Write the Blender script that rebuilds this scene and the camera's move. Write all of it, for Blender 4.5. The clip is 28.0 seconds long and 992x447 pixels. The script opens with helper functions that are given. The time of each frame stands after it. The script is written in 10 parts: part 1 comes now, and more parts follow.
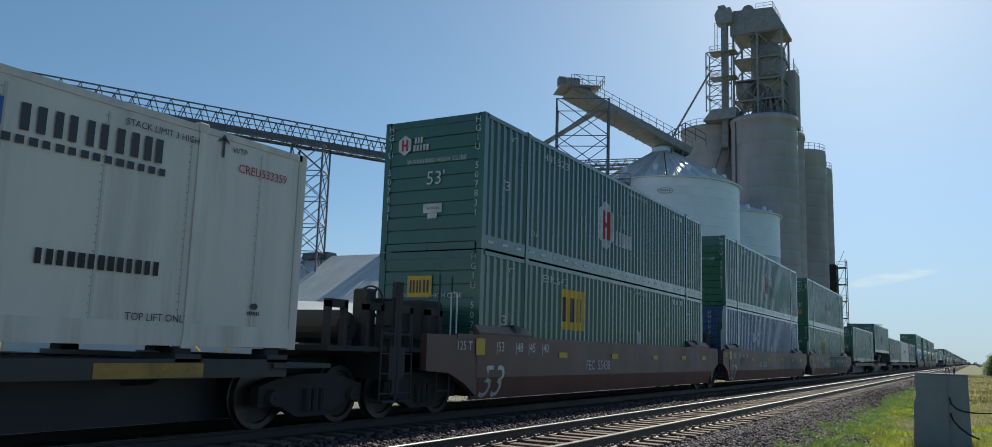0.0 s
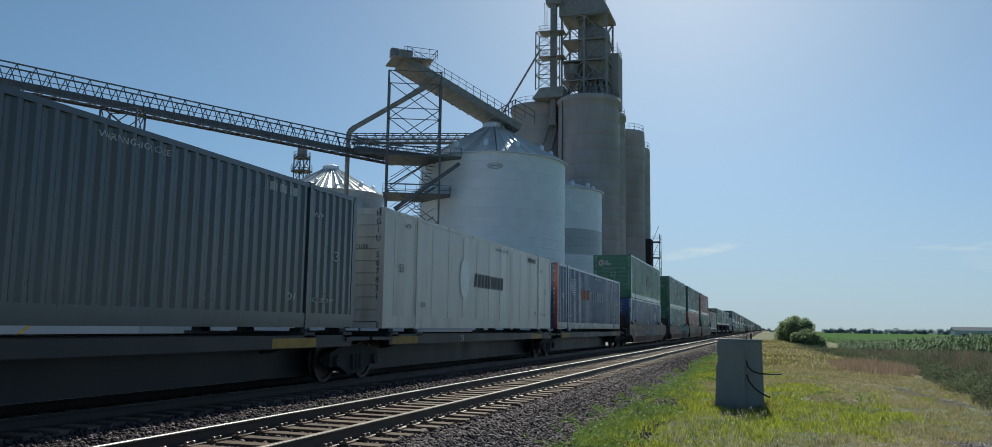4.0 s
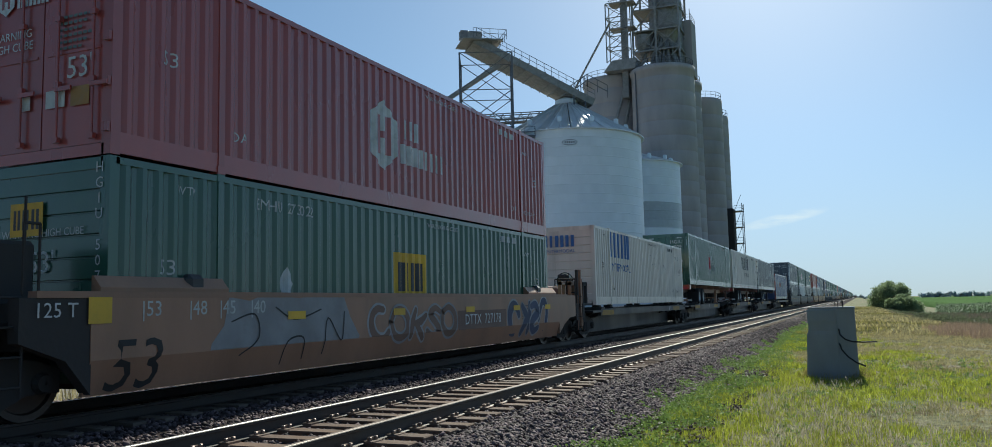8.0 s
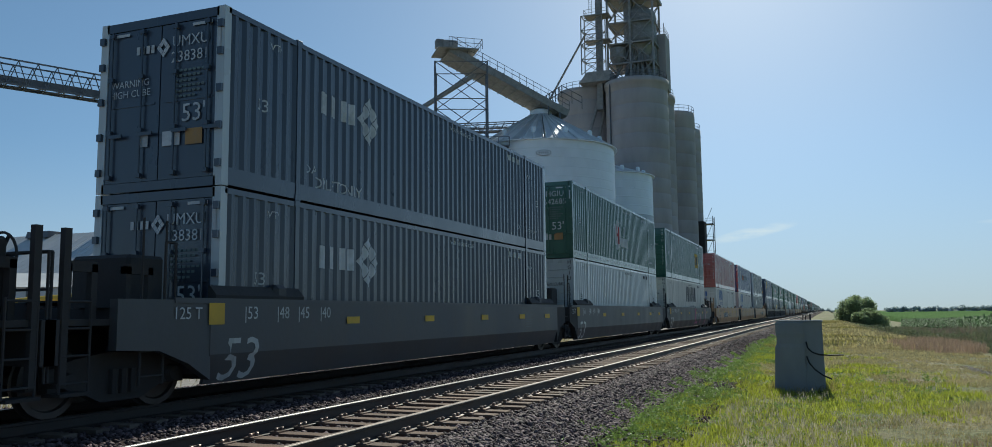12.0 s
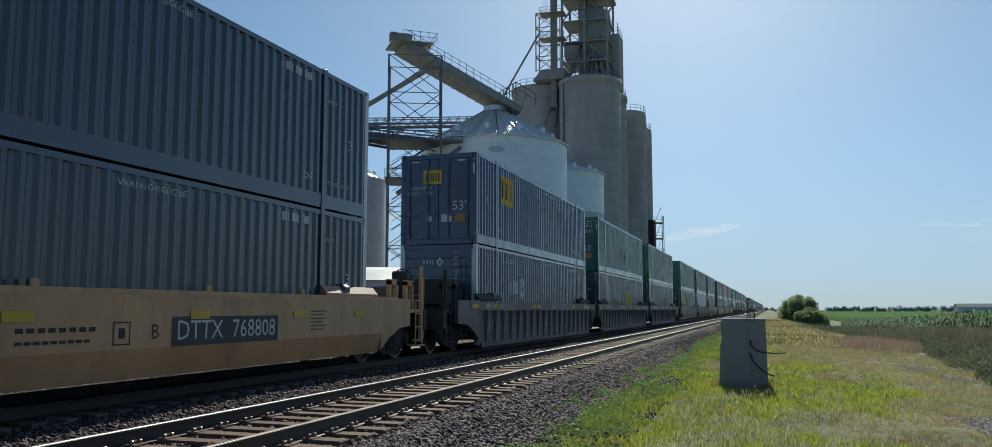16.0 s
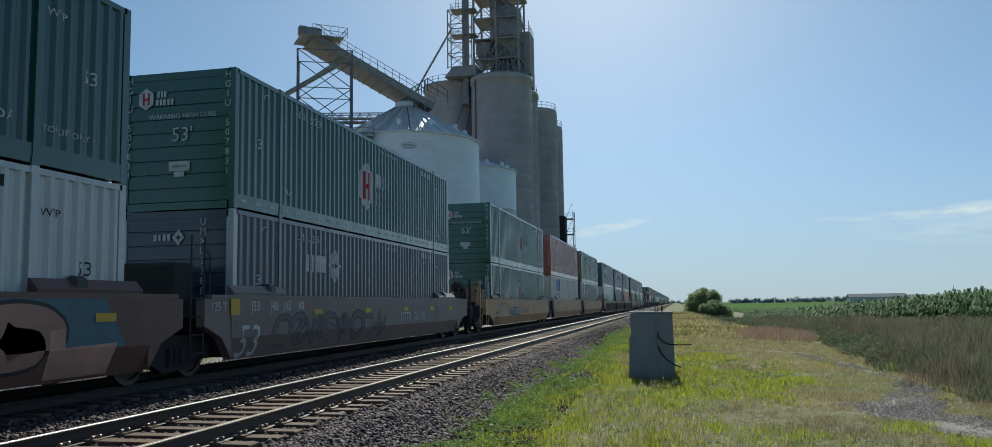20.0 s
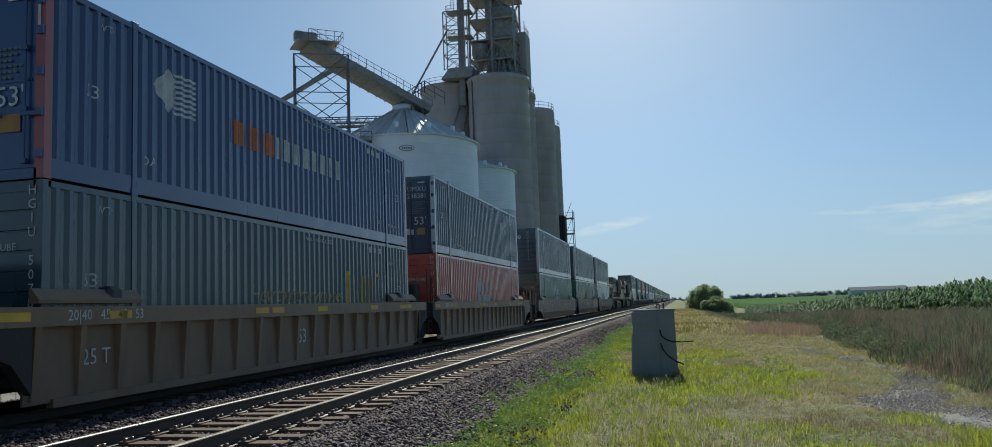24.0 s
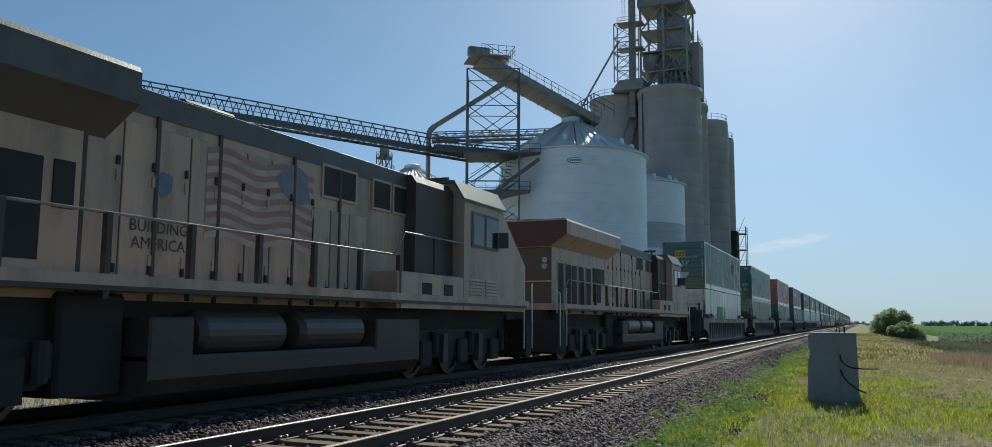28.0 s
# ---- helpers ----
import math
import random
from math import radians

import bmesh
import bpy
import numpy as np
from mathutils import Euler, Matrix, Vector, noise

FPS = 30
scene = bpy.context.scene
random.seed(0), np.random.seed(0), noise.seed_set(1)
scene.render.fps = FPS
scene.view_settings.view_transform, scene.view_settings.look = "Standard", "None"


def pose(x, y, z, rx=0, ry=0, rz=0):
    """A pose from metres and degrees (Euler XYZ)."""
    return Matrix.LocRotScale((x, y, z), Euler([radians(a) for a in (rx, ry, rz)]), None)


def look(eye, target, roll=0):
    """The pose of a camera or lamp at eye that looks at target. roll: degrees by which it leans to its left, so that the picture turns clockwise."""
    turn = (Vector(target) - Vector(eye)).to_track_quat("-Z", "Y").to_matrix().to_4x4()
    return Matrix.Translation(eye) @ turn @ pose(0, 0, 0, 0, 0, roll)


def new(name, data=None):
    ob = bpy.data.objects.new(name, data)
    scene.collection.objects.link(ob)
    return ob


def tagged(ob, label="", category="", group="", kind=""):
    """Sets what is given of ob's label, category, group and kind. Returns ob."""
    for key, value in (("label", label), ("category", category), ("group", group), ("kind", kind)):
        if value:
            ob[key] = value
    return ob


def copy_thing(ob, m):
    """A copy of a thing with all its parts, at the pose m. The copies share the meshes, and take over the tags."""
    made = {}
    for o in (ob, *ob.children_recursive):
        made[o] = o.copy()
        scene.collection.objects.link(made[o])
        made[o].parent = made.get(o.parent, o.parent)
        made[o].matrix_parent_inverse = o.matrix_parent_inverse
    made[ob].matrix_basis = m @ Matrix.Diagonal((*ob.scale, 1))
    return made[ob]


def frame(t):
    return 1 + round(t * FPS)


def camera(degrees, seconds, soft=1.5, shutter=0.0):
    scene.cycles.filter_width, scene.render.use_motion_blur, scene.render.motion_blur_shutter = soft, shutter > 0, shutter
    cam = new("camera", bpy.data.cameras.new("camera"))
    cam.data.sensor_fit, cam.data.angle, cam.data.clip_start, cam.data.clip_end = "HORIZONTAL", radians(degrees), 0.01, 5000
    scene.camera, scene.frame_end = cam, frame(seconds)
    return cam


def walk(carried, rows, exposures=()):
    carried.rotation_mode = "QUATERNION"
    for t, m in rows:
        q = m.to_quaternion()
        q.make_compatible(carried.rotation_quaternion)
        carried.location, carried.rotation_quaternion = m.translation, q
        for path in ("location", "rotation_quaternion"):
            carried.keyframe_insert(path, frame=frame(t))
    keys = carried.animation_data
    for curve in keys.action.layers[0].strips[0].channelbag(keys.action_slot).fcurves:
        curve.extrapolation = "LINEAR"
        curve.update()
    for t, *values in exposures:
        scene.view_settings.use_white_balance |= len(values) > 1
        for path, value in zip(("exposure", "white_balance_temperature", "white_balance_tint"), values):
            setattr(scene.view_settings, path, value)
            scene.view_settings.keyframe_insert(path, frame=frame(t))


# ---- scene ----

EYE = (0.0, 0.0, 1.26)
cam = camera(61.8, 28.0, soft=0.85)
PATH = [
    (0.0, pose(*EYE, 98.62, -1.74, 29.60)),
    (0.3, pose(*EYE, 96.50, -0.94, 22.77)),
    (0.5, pose(*EYE, 95.20, 0.09, 21.13)),
    (0.7, pose(*EYE, 94.77, 0.41, 19.37)),
    (1.0, pose(*EYE, 94.70, 0.75, 17.49)),
    (1.5, pose(*EYE, 94.77, 0.63, 15.90)),
    (2.0, pose(*EYE, 94.71, 0.61, 15.89)),
    (2.5, pose(*EYE, 97.65, -0.06, 15.81)),
    (3.0, pose(*EYE, 98.02, -0.92, 16.88)),
    (3.5, pose(*EYE, 97.63, -1.20, 17.66)),
    (5.5, pose(*EYE, 95.27, 0.32, 18.35)),
    (6.0, pose(*EYE, 95.06, 0.46, 18.21)),
    (6.5, pose(*EYE, 95.04, 0.44, 18.02)),
    (7.0, pose(*EYE, 95.27, 0.69, 21.34)),
    (7.5, pose(*EYE, 95.46, 0.85, 22.54)),
    (8.0, pose(*EYE, 95.59, 1.30, 23.59)),
    (8.5, pose(*EYE, 95.71, 1.27, 24.25)),
    (9.0, pose(*EYE, 95.59, 0.90, 24.36)),
    (9.5, pose(*EYE, 95.57, 0.86, 24.38)),
    (10.0, pose(*EYE, 95.52, 0.77, 24.20)),
    (10.5, pose(*EYE, 95.54, 0.77, 23.93)),
    (11.0, pose(*EYE, 95.73, 0.62, 22.33)),
    (11.5, pose(*EYE, 96.00, 0.66, 21.69)),
    (13.5, pose(*EYE, 96.44, 0.39, 21.42)),
    (14.0, pose(*EYE, 96.45, 0.66, 20.90)),
    (14.5, pose(*EYE, 96.51, 1.20, 20.13)),
    (15.0, pose(*EYE, 96.61, 1.26, 19.41)),
    (15.5, pose(*EYE, 96.54, 0.57, 18.83)),
    (16.0, pose(*EYE, 95.87, -0.04, 18.22)),
    (16.5, pose(*EYE, 95.35, -0.29, 16.36)),
    (17.0, pose(*EYE, 95.36, -0.26, 15.37)),
    (17.5, pose(*EYE, 95.36, -0.18, 14.46)),
    (18.0, pose(*EYE, 95.39, -0.07, 13.52)),
    (18.5, pose(*EYE, 95.58, 0.02, 12.96)),
    (19.0, pose(*EYE, 95.57, 0.16, 12.42)),
    (19.5, pose(*EYE, 95.56, 0.62, 12.26)),
    (20.0, pose(*EYE, 95.60, 0.91, 12.26)),
    (20.5, pose(*EYE, 95.73, 1.02, 12.26)),
    (21.0, pose(*EYE, 95.86, 1.26, 12.20)),
    (21.5, pose(*EYE, 95.94, 1.63, 12.19)),
    (23.5, pose(*EYE, 95.66, 2.15, 12.39)),
    (24.0, pose(*EYE, 95.66, 2.12, 12.36)),
    (24.5, pose(*EYE, 95.60, 2.10, 12.79)),
    (25.0, pose(*EYE, 95.50, 1.88, 13.41)),
    (25.5, pose(*EYE, 95.49, 1.71, 13.69)),
    (26.0, pose(*EYE, 95.37, 1.32, 13.12)),
    (26.5, pose(*EYE, 95.20, 0.68, 12.58)),
    (27.0, pose(*EYE, 95.23, 0.29, 12.29)),
    (27.5, pose(*EYE, 95.78, 0.04, 13.20)),
    (28.0, pose(*EYE, 96.68, -0.35, 23.64)),
]
EXPOSURE = [(0.0, 0.56), (2.3, 0.46), (3.0, 0.32), (3.6, 0.32), (5.5, 0.47), (7.3, 0.50), (8.0, 0.62), (8.5, 0.58), (9.2, 0.48), (23.0, 0.42), (24.0, 0.38), (24.6, 0.46), (28.0, 0.45)]
walk(cam, PATH, [(t, e, 6400, -2) for t, e in EXPOSURE])

# ---------------------------------------------------------------- light
SUN_EL, SUN_AZ = 38.0, 5.0      # degrees above the horizon, degrees left of the track's far end


def make_world():
    w = bpy.data.worlds.new("sky")
    scene.world = w
    w.use_nodes = True
    nt = w.node_tree
    nt.nodes.clear()
    sky = nt.nodes.new("ShaderNodeTexSky")
    sky.sky_type = "NISHITA"
    sky.sun_disc = False
    sky.sun_elevation = radians(SUN_EL)
    sky.sun_rotation = radians(-SUN_AZ)
    sky.air_density, sky.dust_density, sky.ozone_density = 1.0, 0.30, 2.7
    bg = nt.nodes.new("ShaderNodeBackground")
    bg.inputs["Strength"].default_value = 0.076
    out = nt.nodes.new("ShaderNodeOutputWorld")
    L = nt.links.new

    def calc(op, a, b=0.0):
        n = nt.nodes.new("ShaderNodeMath")
        n.operation = op
        for k, v in enumerate((a, b)):
            if isinstance(v, (int, float)):
                n.inputs[k].default_value = v
            else:
                L(v, n.inputs[k])
        return n.outputs[0]

    def blend(fac, a, colour):
        n = nt.nodes.new("ShaderNodeMix")
        n.data_type = "RGBA"
        L(fac, n.inputs[0])
        L(a, n.inputs[6])
        n.inputs[7].default_value = (*colour, 1)
        return n.outputs[2]

    tc = nt.nodes.new("ShaderNodeTexCoord")
    sep = nt.nodes.new("ShaderNodeSeparateXYZ")
    L(tc.outputs["Generated"], sep.inputs[0])
    x, y, z = sep.outputs
    # the sky, its lowest band dulled by summer haze
    up = nt.nodes.new("ShaderNodeVectorMath")
    up.inputs[1].default_value = (0, 0, 0.16)
    L(tc.outputs["Generated"], up.inputs[0])
    L(up.outputs[0], sky.inputs[0])
    low = calc("POWER", calc("MAXIMUM", calc("SUBTRACT", 1.0, calc("MULTIPLY", calc("ABSOLUTE", z), 5.0)), 0.0), 1.6)
    deep = nt.nodes.new("ShaderNodeHueSaturation")
    deep.inputs["Hue"].default_value = 0.497
    deep.inputs["Saturation"].default_value = 1.04
    L(sky.outputs[0], deep.inputs["Color"])
    colour = blend(calc("MULTIPLY", low, calc("ADD", 0.5, calc("MULTIPLY", y, 0.35))), deep.outputs[0], (4.55, 5.0, 5.35))
    # thin cloud wisps low ahead: bearing, height, half length, half height, slope, amount
    mp = nt.nodes.new("ShaderNodeMapping")
    mp.inputs["Scale"].default_value = (14.0, 14.0, 60.0)
    nz = nt.nodes.new("ShaderNodeTexNoise")
    nz.inputs["Scale"].default_value = 1.6
    nz.inputs["Detail"].default_value = 7.0
    L(tc.outputs["Generated"], mp.inputs[0])
    L(mp.outputs[0], nz.inputs["Vector"])
    ahead = calc("MAXIMUM", y, 0.05)
    u, v = calc("DIVIDE", x, ahead), calc("DIVIDE", z, ahead)
    total = None
    for cu, cv, a, b, slope, amount in ((-0.074, 0.0905, 0.052, 0.0075, 0.18, 1.0), (0.255, 0.0925, 0.105, 0.0055, 0.015, 0.7), (0.335, 0.1, 0.075, 0.007, 0.08, 0.9),
                                        (0.33, 0.078, 0.14, 0.022, 0.0, 0.35), (0.62, 0.11, 0.2, 0.014, 0.03, 0.6), (-0.5, 0.12, 0.2, 0.01, 0.05, 0.3)):
        du = calc("SUBTRACT", u, cu)
        dv = calc("SUBTRACT", calc("SUBTRACT", v, cv), calc("MULTIPLY", du, slope))
        r = calc("ADD", calc("POWER", calc("ABSOLUTE", calc("DIVIDE", du, a)), 2.0), calc("POWER", calc("ABSOLUTE", calc("DIVIDE", dv, b)), 2.0))
        w = calc("MULTIPLY", calc("MAXIMUM", calc("SUBTRACT", 1.0, r), 0.0), amount)
        total = w if total is None else calc("ADD", total, w)
    shred = calc("MAXIMUM", calc("MULTIPLY", calc("SUBTRACT", nz.outputs[0], 0.33), 2.6), 0.0)
    colour = blend(calc("MINIMUM", calc("MULTIPLY", total, shred), 0.75), colour, (8.0, 8.1, 8.0))
    L(colour, bg.inputs[0])
    L(bg.outputs[0], out.inputs[0])


make_world()
sun_data = bpy.data.lights.new("sun", "SUN")
sun_data.energy = 3.4
sun_data.angle = radians(0.55)
sun_data.color = (1.0, 0.95, 0.87)
sun = new("sun", sun_data)
_a, _e = radians(SUN_AZ), radians(SUN_EL)
sun.matrix_world = look((-200 * math.sin(_a) * math.cos(_e), 200 * math.cos(_a) * math.cos(_e), 200 * math.sin(_e)), (0, 0, 0))

# ---------------------------------------------------------------- materials
MATS = {}


def mat(name, col, rough=0.6, metal=0.0, var=0.2, scale=2.0, stretch=(1, 1, 1), bump=0.15, bscale=30.0, dirt=None, damt=0.5,
        dscale=1.2, rand=0.12, island=False, sub=0.0, spec=0.5, coat=0.0):
    """A painted or natural surface: two scales of noise in colour, stains, fine relief, a little change from piece to piece."""
    if name in MATS:
        return MATS[name]
    m = bpy.data.materials.new(name)
    m.use_nodes = True
    nt = m.node_tree
    b = nt.nodes["Principled BSDF"]
    L = nt.links.new
    tc = nt.nodes.new("ShaderNodeTexCoord")
    mp = nt.nodes.new("ShaderNodeMapping")
    mp.inputs["Scale"].default_value = stretch
    L(tc.outputs["Object"], mp.inputs[0])
    oi = nt.nodes.new("ShaderNodeObjectInfo")
    n1 = nt.nodes.new("ShaderNodeTexNoise")
    n1.noise_dimensions = "4D"
    n1.inputs["Scale"].default_value = scale
    n1.inputs["Detail"].default_value = 5.0
    wv = nt.nodes.new("ShaderNodeMath")
    wv.operation = "MULTIPLY"
    wv.inputs[1].default_value = 37.0
    L(oi.outputs["Random"], wv.inputs[0])
    L(wv.outputs[0], n1.inputs["W"])
    L(mp.outputs[0], n1.inputs["Vector"])
    mr = nt.nodes.new("ShaderNodeMapRange")
    mr.inputs[1].default_value, mr.inputs[2].default_value = 0.3, 0.7
    mr.inputs[3].default_value, mr.inputs[4].default_value = 1 - var, 1 + var
    L(n1.outputs[0], mr.inputs[0])
    hsv = nt.nodes.new("ShaderNodeHueSaturation")
    hsv.inputs["Color"].default_value = (*col, 1)
    rnd = nt.nodes.new("ShaderNodeMapRange")
    rnd.inputs[3].default_value, rnd.inputs[4].default_value = 1 - rand, 1 + rand
    if island:
        ge = nt.nodes.new("ShaderNodeNewGeometry")
        L(ge.outputs["Random Per Island"], rnd.inputs[0])
    else:
        L(oi.outputs["Random"], rnd.inputs[0])
    mu = nt.nodes.new("ShaderNodeMath")
    mu.operation = "MULTIPLY"
    L(mr.outputs[0], mu.inputs[0])
    L(rnd.outputs[0], mu.inputs[1])
    L(mu.outputs[0], hsv.inputs["Value"])
    colour = hsv.outputs[0]
    if dirt:
        n2 = nt.nodes.new("ShaderNodeTexNoise")
        n2.noise_dimensions = "4D"
        n2.inputs["Scale"].default_value = dscale
        n2.inputs["Detail"].default_value = 8.0
        n2.inputs["Roughness"].default_value = 0.65
        L(mp.outputs[0], n2.inputs["Vector"])
        L(wv.outputs[0], n2.inputs["W"])
        rp = nt.nodes.new("ShaderNodeMapRange")
        rp.inputs[1].default_value, rp.inputs[2].default_value = 0.48, 0.78
        rp.inputs[3].default_value, rp.inputs[4].default_value = 0.0, damt
        L(n2.outputs[0], rp.inputs[0])
        mx = nt.nodes.new("ShaderNodeMix")
        mx.data_type = "RGBA"
        mx.inputs[7].default_value = (*dirt, 1)
        L(rp.outputs[0], mx.inputs[0])
        L(colour, mx.inputs[6])
        colour = mx.outputs[2]
    L(colour, b.inputs["Base Color"])
    b.inputs["Metallic"].default_value = metal
    b.inputs["Specular IOR Level"].default_value = spec
    b.inputs["Coat Weight"].default_value = coat
    b.inputs["Coat Roughness"].default_value = 0.12
    rr = nt.nodes.new("ShaderNodeMapRange")
    rr.inputs[1].default_value, rr.inputs[2].default_value = 0.3, 0.7
    rr.inputs[3].default_value, rr.inputs[4].default_value = max(0.05, rough - 0.1), min(1.0, rough + 0.1)
    L(n1.outputs[0], rr.inputs[0])
    L(rr.outputs[0], b.inputs["Roughness"])
    if bump:
        nb = nt.nodes.new("ShaderNodeTexNoise")
        nb.inputs["Scale"].default_value = bscale
        nb.inputs["Detail"].default_value = 3.0
        L(tc.outputs["Object"], nb.inputs["Vector"])
        bp = nt.nodes.new("ShaderNodeBump")
        bp.inputs["Strength"].default_value = bump
        bp.inputs["Distance"].default_value = 0.02
        L(nb.outputs[0], bp.inputs["Height"])
        L(bp.outputs[0], b.inputs["Normal"])
    if sub:
        # thin leaves let light through
        tr = nt.nodes.new("ShaderNodeBsdfTranslucent")
        ms = nt.nodes.new("ShaderNodeMixShader")
        ms.inputs[0].default_value = sub
        L(colour, tr.inputs[0])
        L(b.outputs[0], ms.inputs[1])
        L(tr.outputs[0], ms.inputs[2])
        L(ms.outputs[0], nt.nodes["Material Output"].inputs[0])
    MATS[name] = m
    return m


def glass(name="window glass", col=(0.02, 0.025, 0.03)):
    if name in MATS:
        return MATS[name]
    m = bpy.data.materials.new(name)
    m.use_nodes = True
    b = m.node_tree.nodes["Principled BSDF"]
    b.inputs["Base Color"].default_value = (*col, 1)
    b.inputs["Roughness"].default_value = 0.08
    MATS[name] = m
    return m


RUST = (0.10, 0.045, 0.022)
GRIME = (0.035, 0.032, 0.03)
PAINT = dict(rough=0.32, coat=0.42, spec=0.65, var=0.12, scale=1.4, stretch=(1, 1, 0.25), bump=0.08, bscale=14, dscale=1.6, rand=0.10)
CARPAINT = dict(rough=0.5, var=0.15, scale=1.2, stretch=(1, 1, 0.3), bump=0.1, bscale=10, dscale=1.3, rand=0.10)
STREAKS = dict(rough=0.34, spec=0.6, var=0.12, scale=1.6, stretch=(1, 1, 0.1), bump=0.08, bscale=14, dscale=1.9, rand=0.08)
M_GREEN = mat("green container paint", (0.026, 0.106, 0.07), dirt=(0.066, 0.12, 0.097), damt=0.5, **PAINT)
M_GREEN2 = mat("light green container paint", (0.04, 0.17, 0.065), dirt=(0.09, 0.18, 0.105), damt=0.5, **PAINT)
M_DKGREEN = mat("dark green container paint", (0.018, 0.085, 0.068), dirt=GRIME, damt=0.4, **PAINT)
M_RED = mat("faded red container paint", (0.36, 0.072, 0.062), dirt=(0.32, 0.096, 0.08), damt=0.5, **PAINT)
M_ORANGE = mat("orange red container paint", (0.46, 0.088, 0.05), dirt=(0.352, 0.096, 0.064), damt=0.4, **PAINT)
M_NAVY = mat("navy container paint", (0.024, 0.046, 0.105), dirt=GRIME, damt=0.45, **PAINT)
M_BLUE = mat("blue container paint", (0.03, 0.062, 0.175), dirt=(0.042, 0.06, 0.125), damt=0.45, **PAINT)
M_SLATE = mat("slate blue container paint", (0.038, 0.053, 0.078), dirt=GRIME, damt=0.4, **PAINT)
M_STEEL = mat("dark grey container paint", (0.065, 0.076, 0.082), dirt=GRIME, damt=0.4, **PAINT)
M_TEAL = mat("dark teal container paint", (0.03, 0.06, 0.08), dirt=(0.06, 0.055, 0.05), damt=0.5, **PAINT)
M_WHITE = mat("grimy white container paint", (0.68, 0.63, 0.56), dirt=(0.319, 0.266, 0.224), damt=0.75, **STREAKS)
M_GREY = mat("light grey container paint", (0.496, 0.531, 0.531), dirt=(0.236, 0.224, 0.201), damt=0.5, **PAINT)
M_BROWN = mat("oxide brown car paint", (0.137, 0.0676, 0.052), dirt=(0.0585, 0.0416, 0.0351), damt=0.8, **CARPAINT)
M_TAN = mat("weathered tan brown car paint", (0.227, 0.146, 0.091), dirt=(0.124, 0.065, 0.039), damt=0.85, **CARPAINT)
M_YELLOW = mat("dusty yellow car paint", (0.52, 0.30, 0.145), dirt=(0.25, 0.145, 0.085), damt=0.8, **CARPAINT)
M_BLACKCAR = mat("sooty black car paint", (0.0364, 0.0377, 0.0403), dirt=(0.065, 0.0546, 0.0468), damt=0.5, **CARPAINT)
M_GREYCAR = mat("dark grey car paint", (0.0715, 0.0754, 0.0806), dirt=(0.104, 0.0845, 0.065), damt=0.5, **CARPAINT)
M_GREYTAN = mat("dusty grey brown car paint", (0.195, 0.15, 0.137), dirt=(0.104, 0.078, 0.0715), damt=0.6, **CARPAINT)
M_FLESH = mat("peach spray paint", (0.42, 0.24, 0.18), rough=0.7, dirt=(0.3, 0.16, 0.14), damt=0.6, dscale=3, rand=0.2, bump=0)
M_RUSTY = mat("rusty tan car paint", (0.325, 0.182, 0.117), dirt=(0.156, 0.104, 0.078), damt=0.6, **CARPAINT)
M_PATHSTONE = mat("pale path gravel", (0.40, 0.345, 0.325), rough=0.8, island=True, rand=0.5, bump=0.2, scale=8)
M_UNDER = mat("grimy running gear steel", (0.0365, 0.0338, 0.0324), rough=0.8, dirt=(0.0607, 0.0486, 0.0405), damt=0.6, bump=0.3, bscale=12)
M_WHEEL = mat("worn wheel steel", (0.10, 0.09, 0.085), rough=0.4, metal=0.7, dirt=GRIME, damt=0.7)
M_TYRE = mat("tyre rubber", (0.016, 0.016, 0.017), rough=0.85, bump=0.3)
M_DECALW = mat("white marking", (0.58, 0.6, 0.6), rough=0.6, dirt=(0.25, 0.27, 0.27), damt=0.7, dscale=5, rand=0.05, bump=0)
M_DECALB = mat("black marking", (0.02, 0.021, 0.023), rough=0.6, rand=0.05, bump=0)
M_DECALR = mat("red marking", (0.42, 0.03, 0.04), rough=0.6, rand=0.05, bump=0)
M_DECALBL = mat("blue marking", (0.035, 0.13, 0.36), rough=0.6, rand=0.05, dirt=(0.12, 0.2, 0.32), damt=0.4, dscale=4, bump=0)
M_DECALY = mat("yellow marking", (0.66, 0.42, 0.05), rough=0.6, rand=0.08, dirt=(0.3, 0.2, 0.06), damt=0.5, dscale=4, bump=0)
M_DECALO = mat("orange marking", (0.55, 0.17, 0.05), rough=0.6, rand=0.08, bump=0)
M_DECALG = mat("green marking", (0.05, 0.33, 0.16), rough=0.6, rand=0.05, bump=0)
M_CHARCOAL = mat("charcoal marking", (0.055, 0.06, 0.075), rough=0.6, rand=0.05, bump=0)
M_PALE = mat("pale spray paint", (0.31, 0.315, 0.325), rough=0.7, dirt=(0.2, 0.18, 0.18), damt=0.6, dscale=3, rand=0.2, bump=0)
M_EDGE = mat("grimy yellow edge paint", (0.40, 0.25, 0.06), rough=0.7, dirt=(0.09, 0.065, 0.04), damt=0.85, dscale=3, rand=0.15, bump=0.1)
M_EDGEY = mat("faded yellow lettering", (0.42, 0.33, 0.14), rough=0.6, dirt=(0.1, 0.11, 0.1), damt=0.8, dscale=4, rand=0.05, bump=0)
M_NOTICE = mat("sun-bleached orange notice", (0.42, 0.24, 0.09), rough=0.7, dirt=(0.3, 0.22, 0.15), damt=0.8, dscale=8, rand=0.1, bump=0)
M_FAINT = mat("faint worn lettering", (0.14, 0.18, 0.17), rough=0.6, rand=0.05, bump=0)
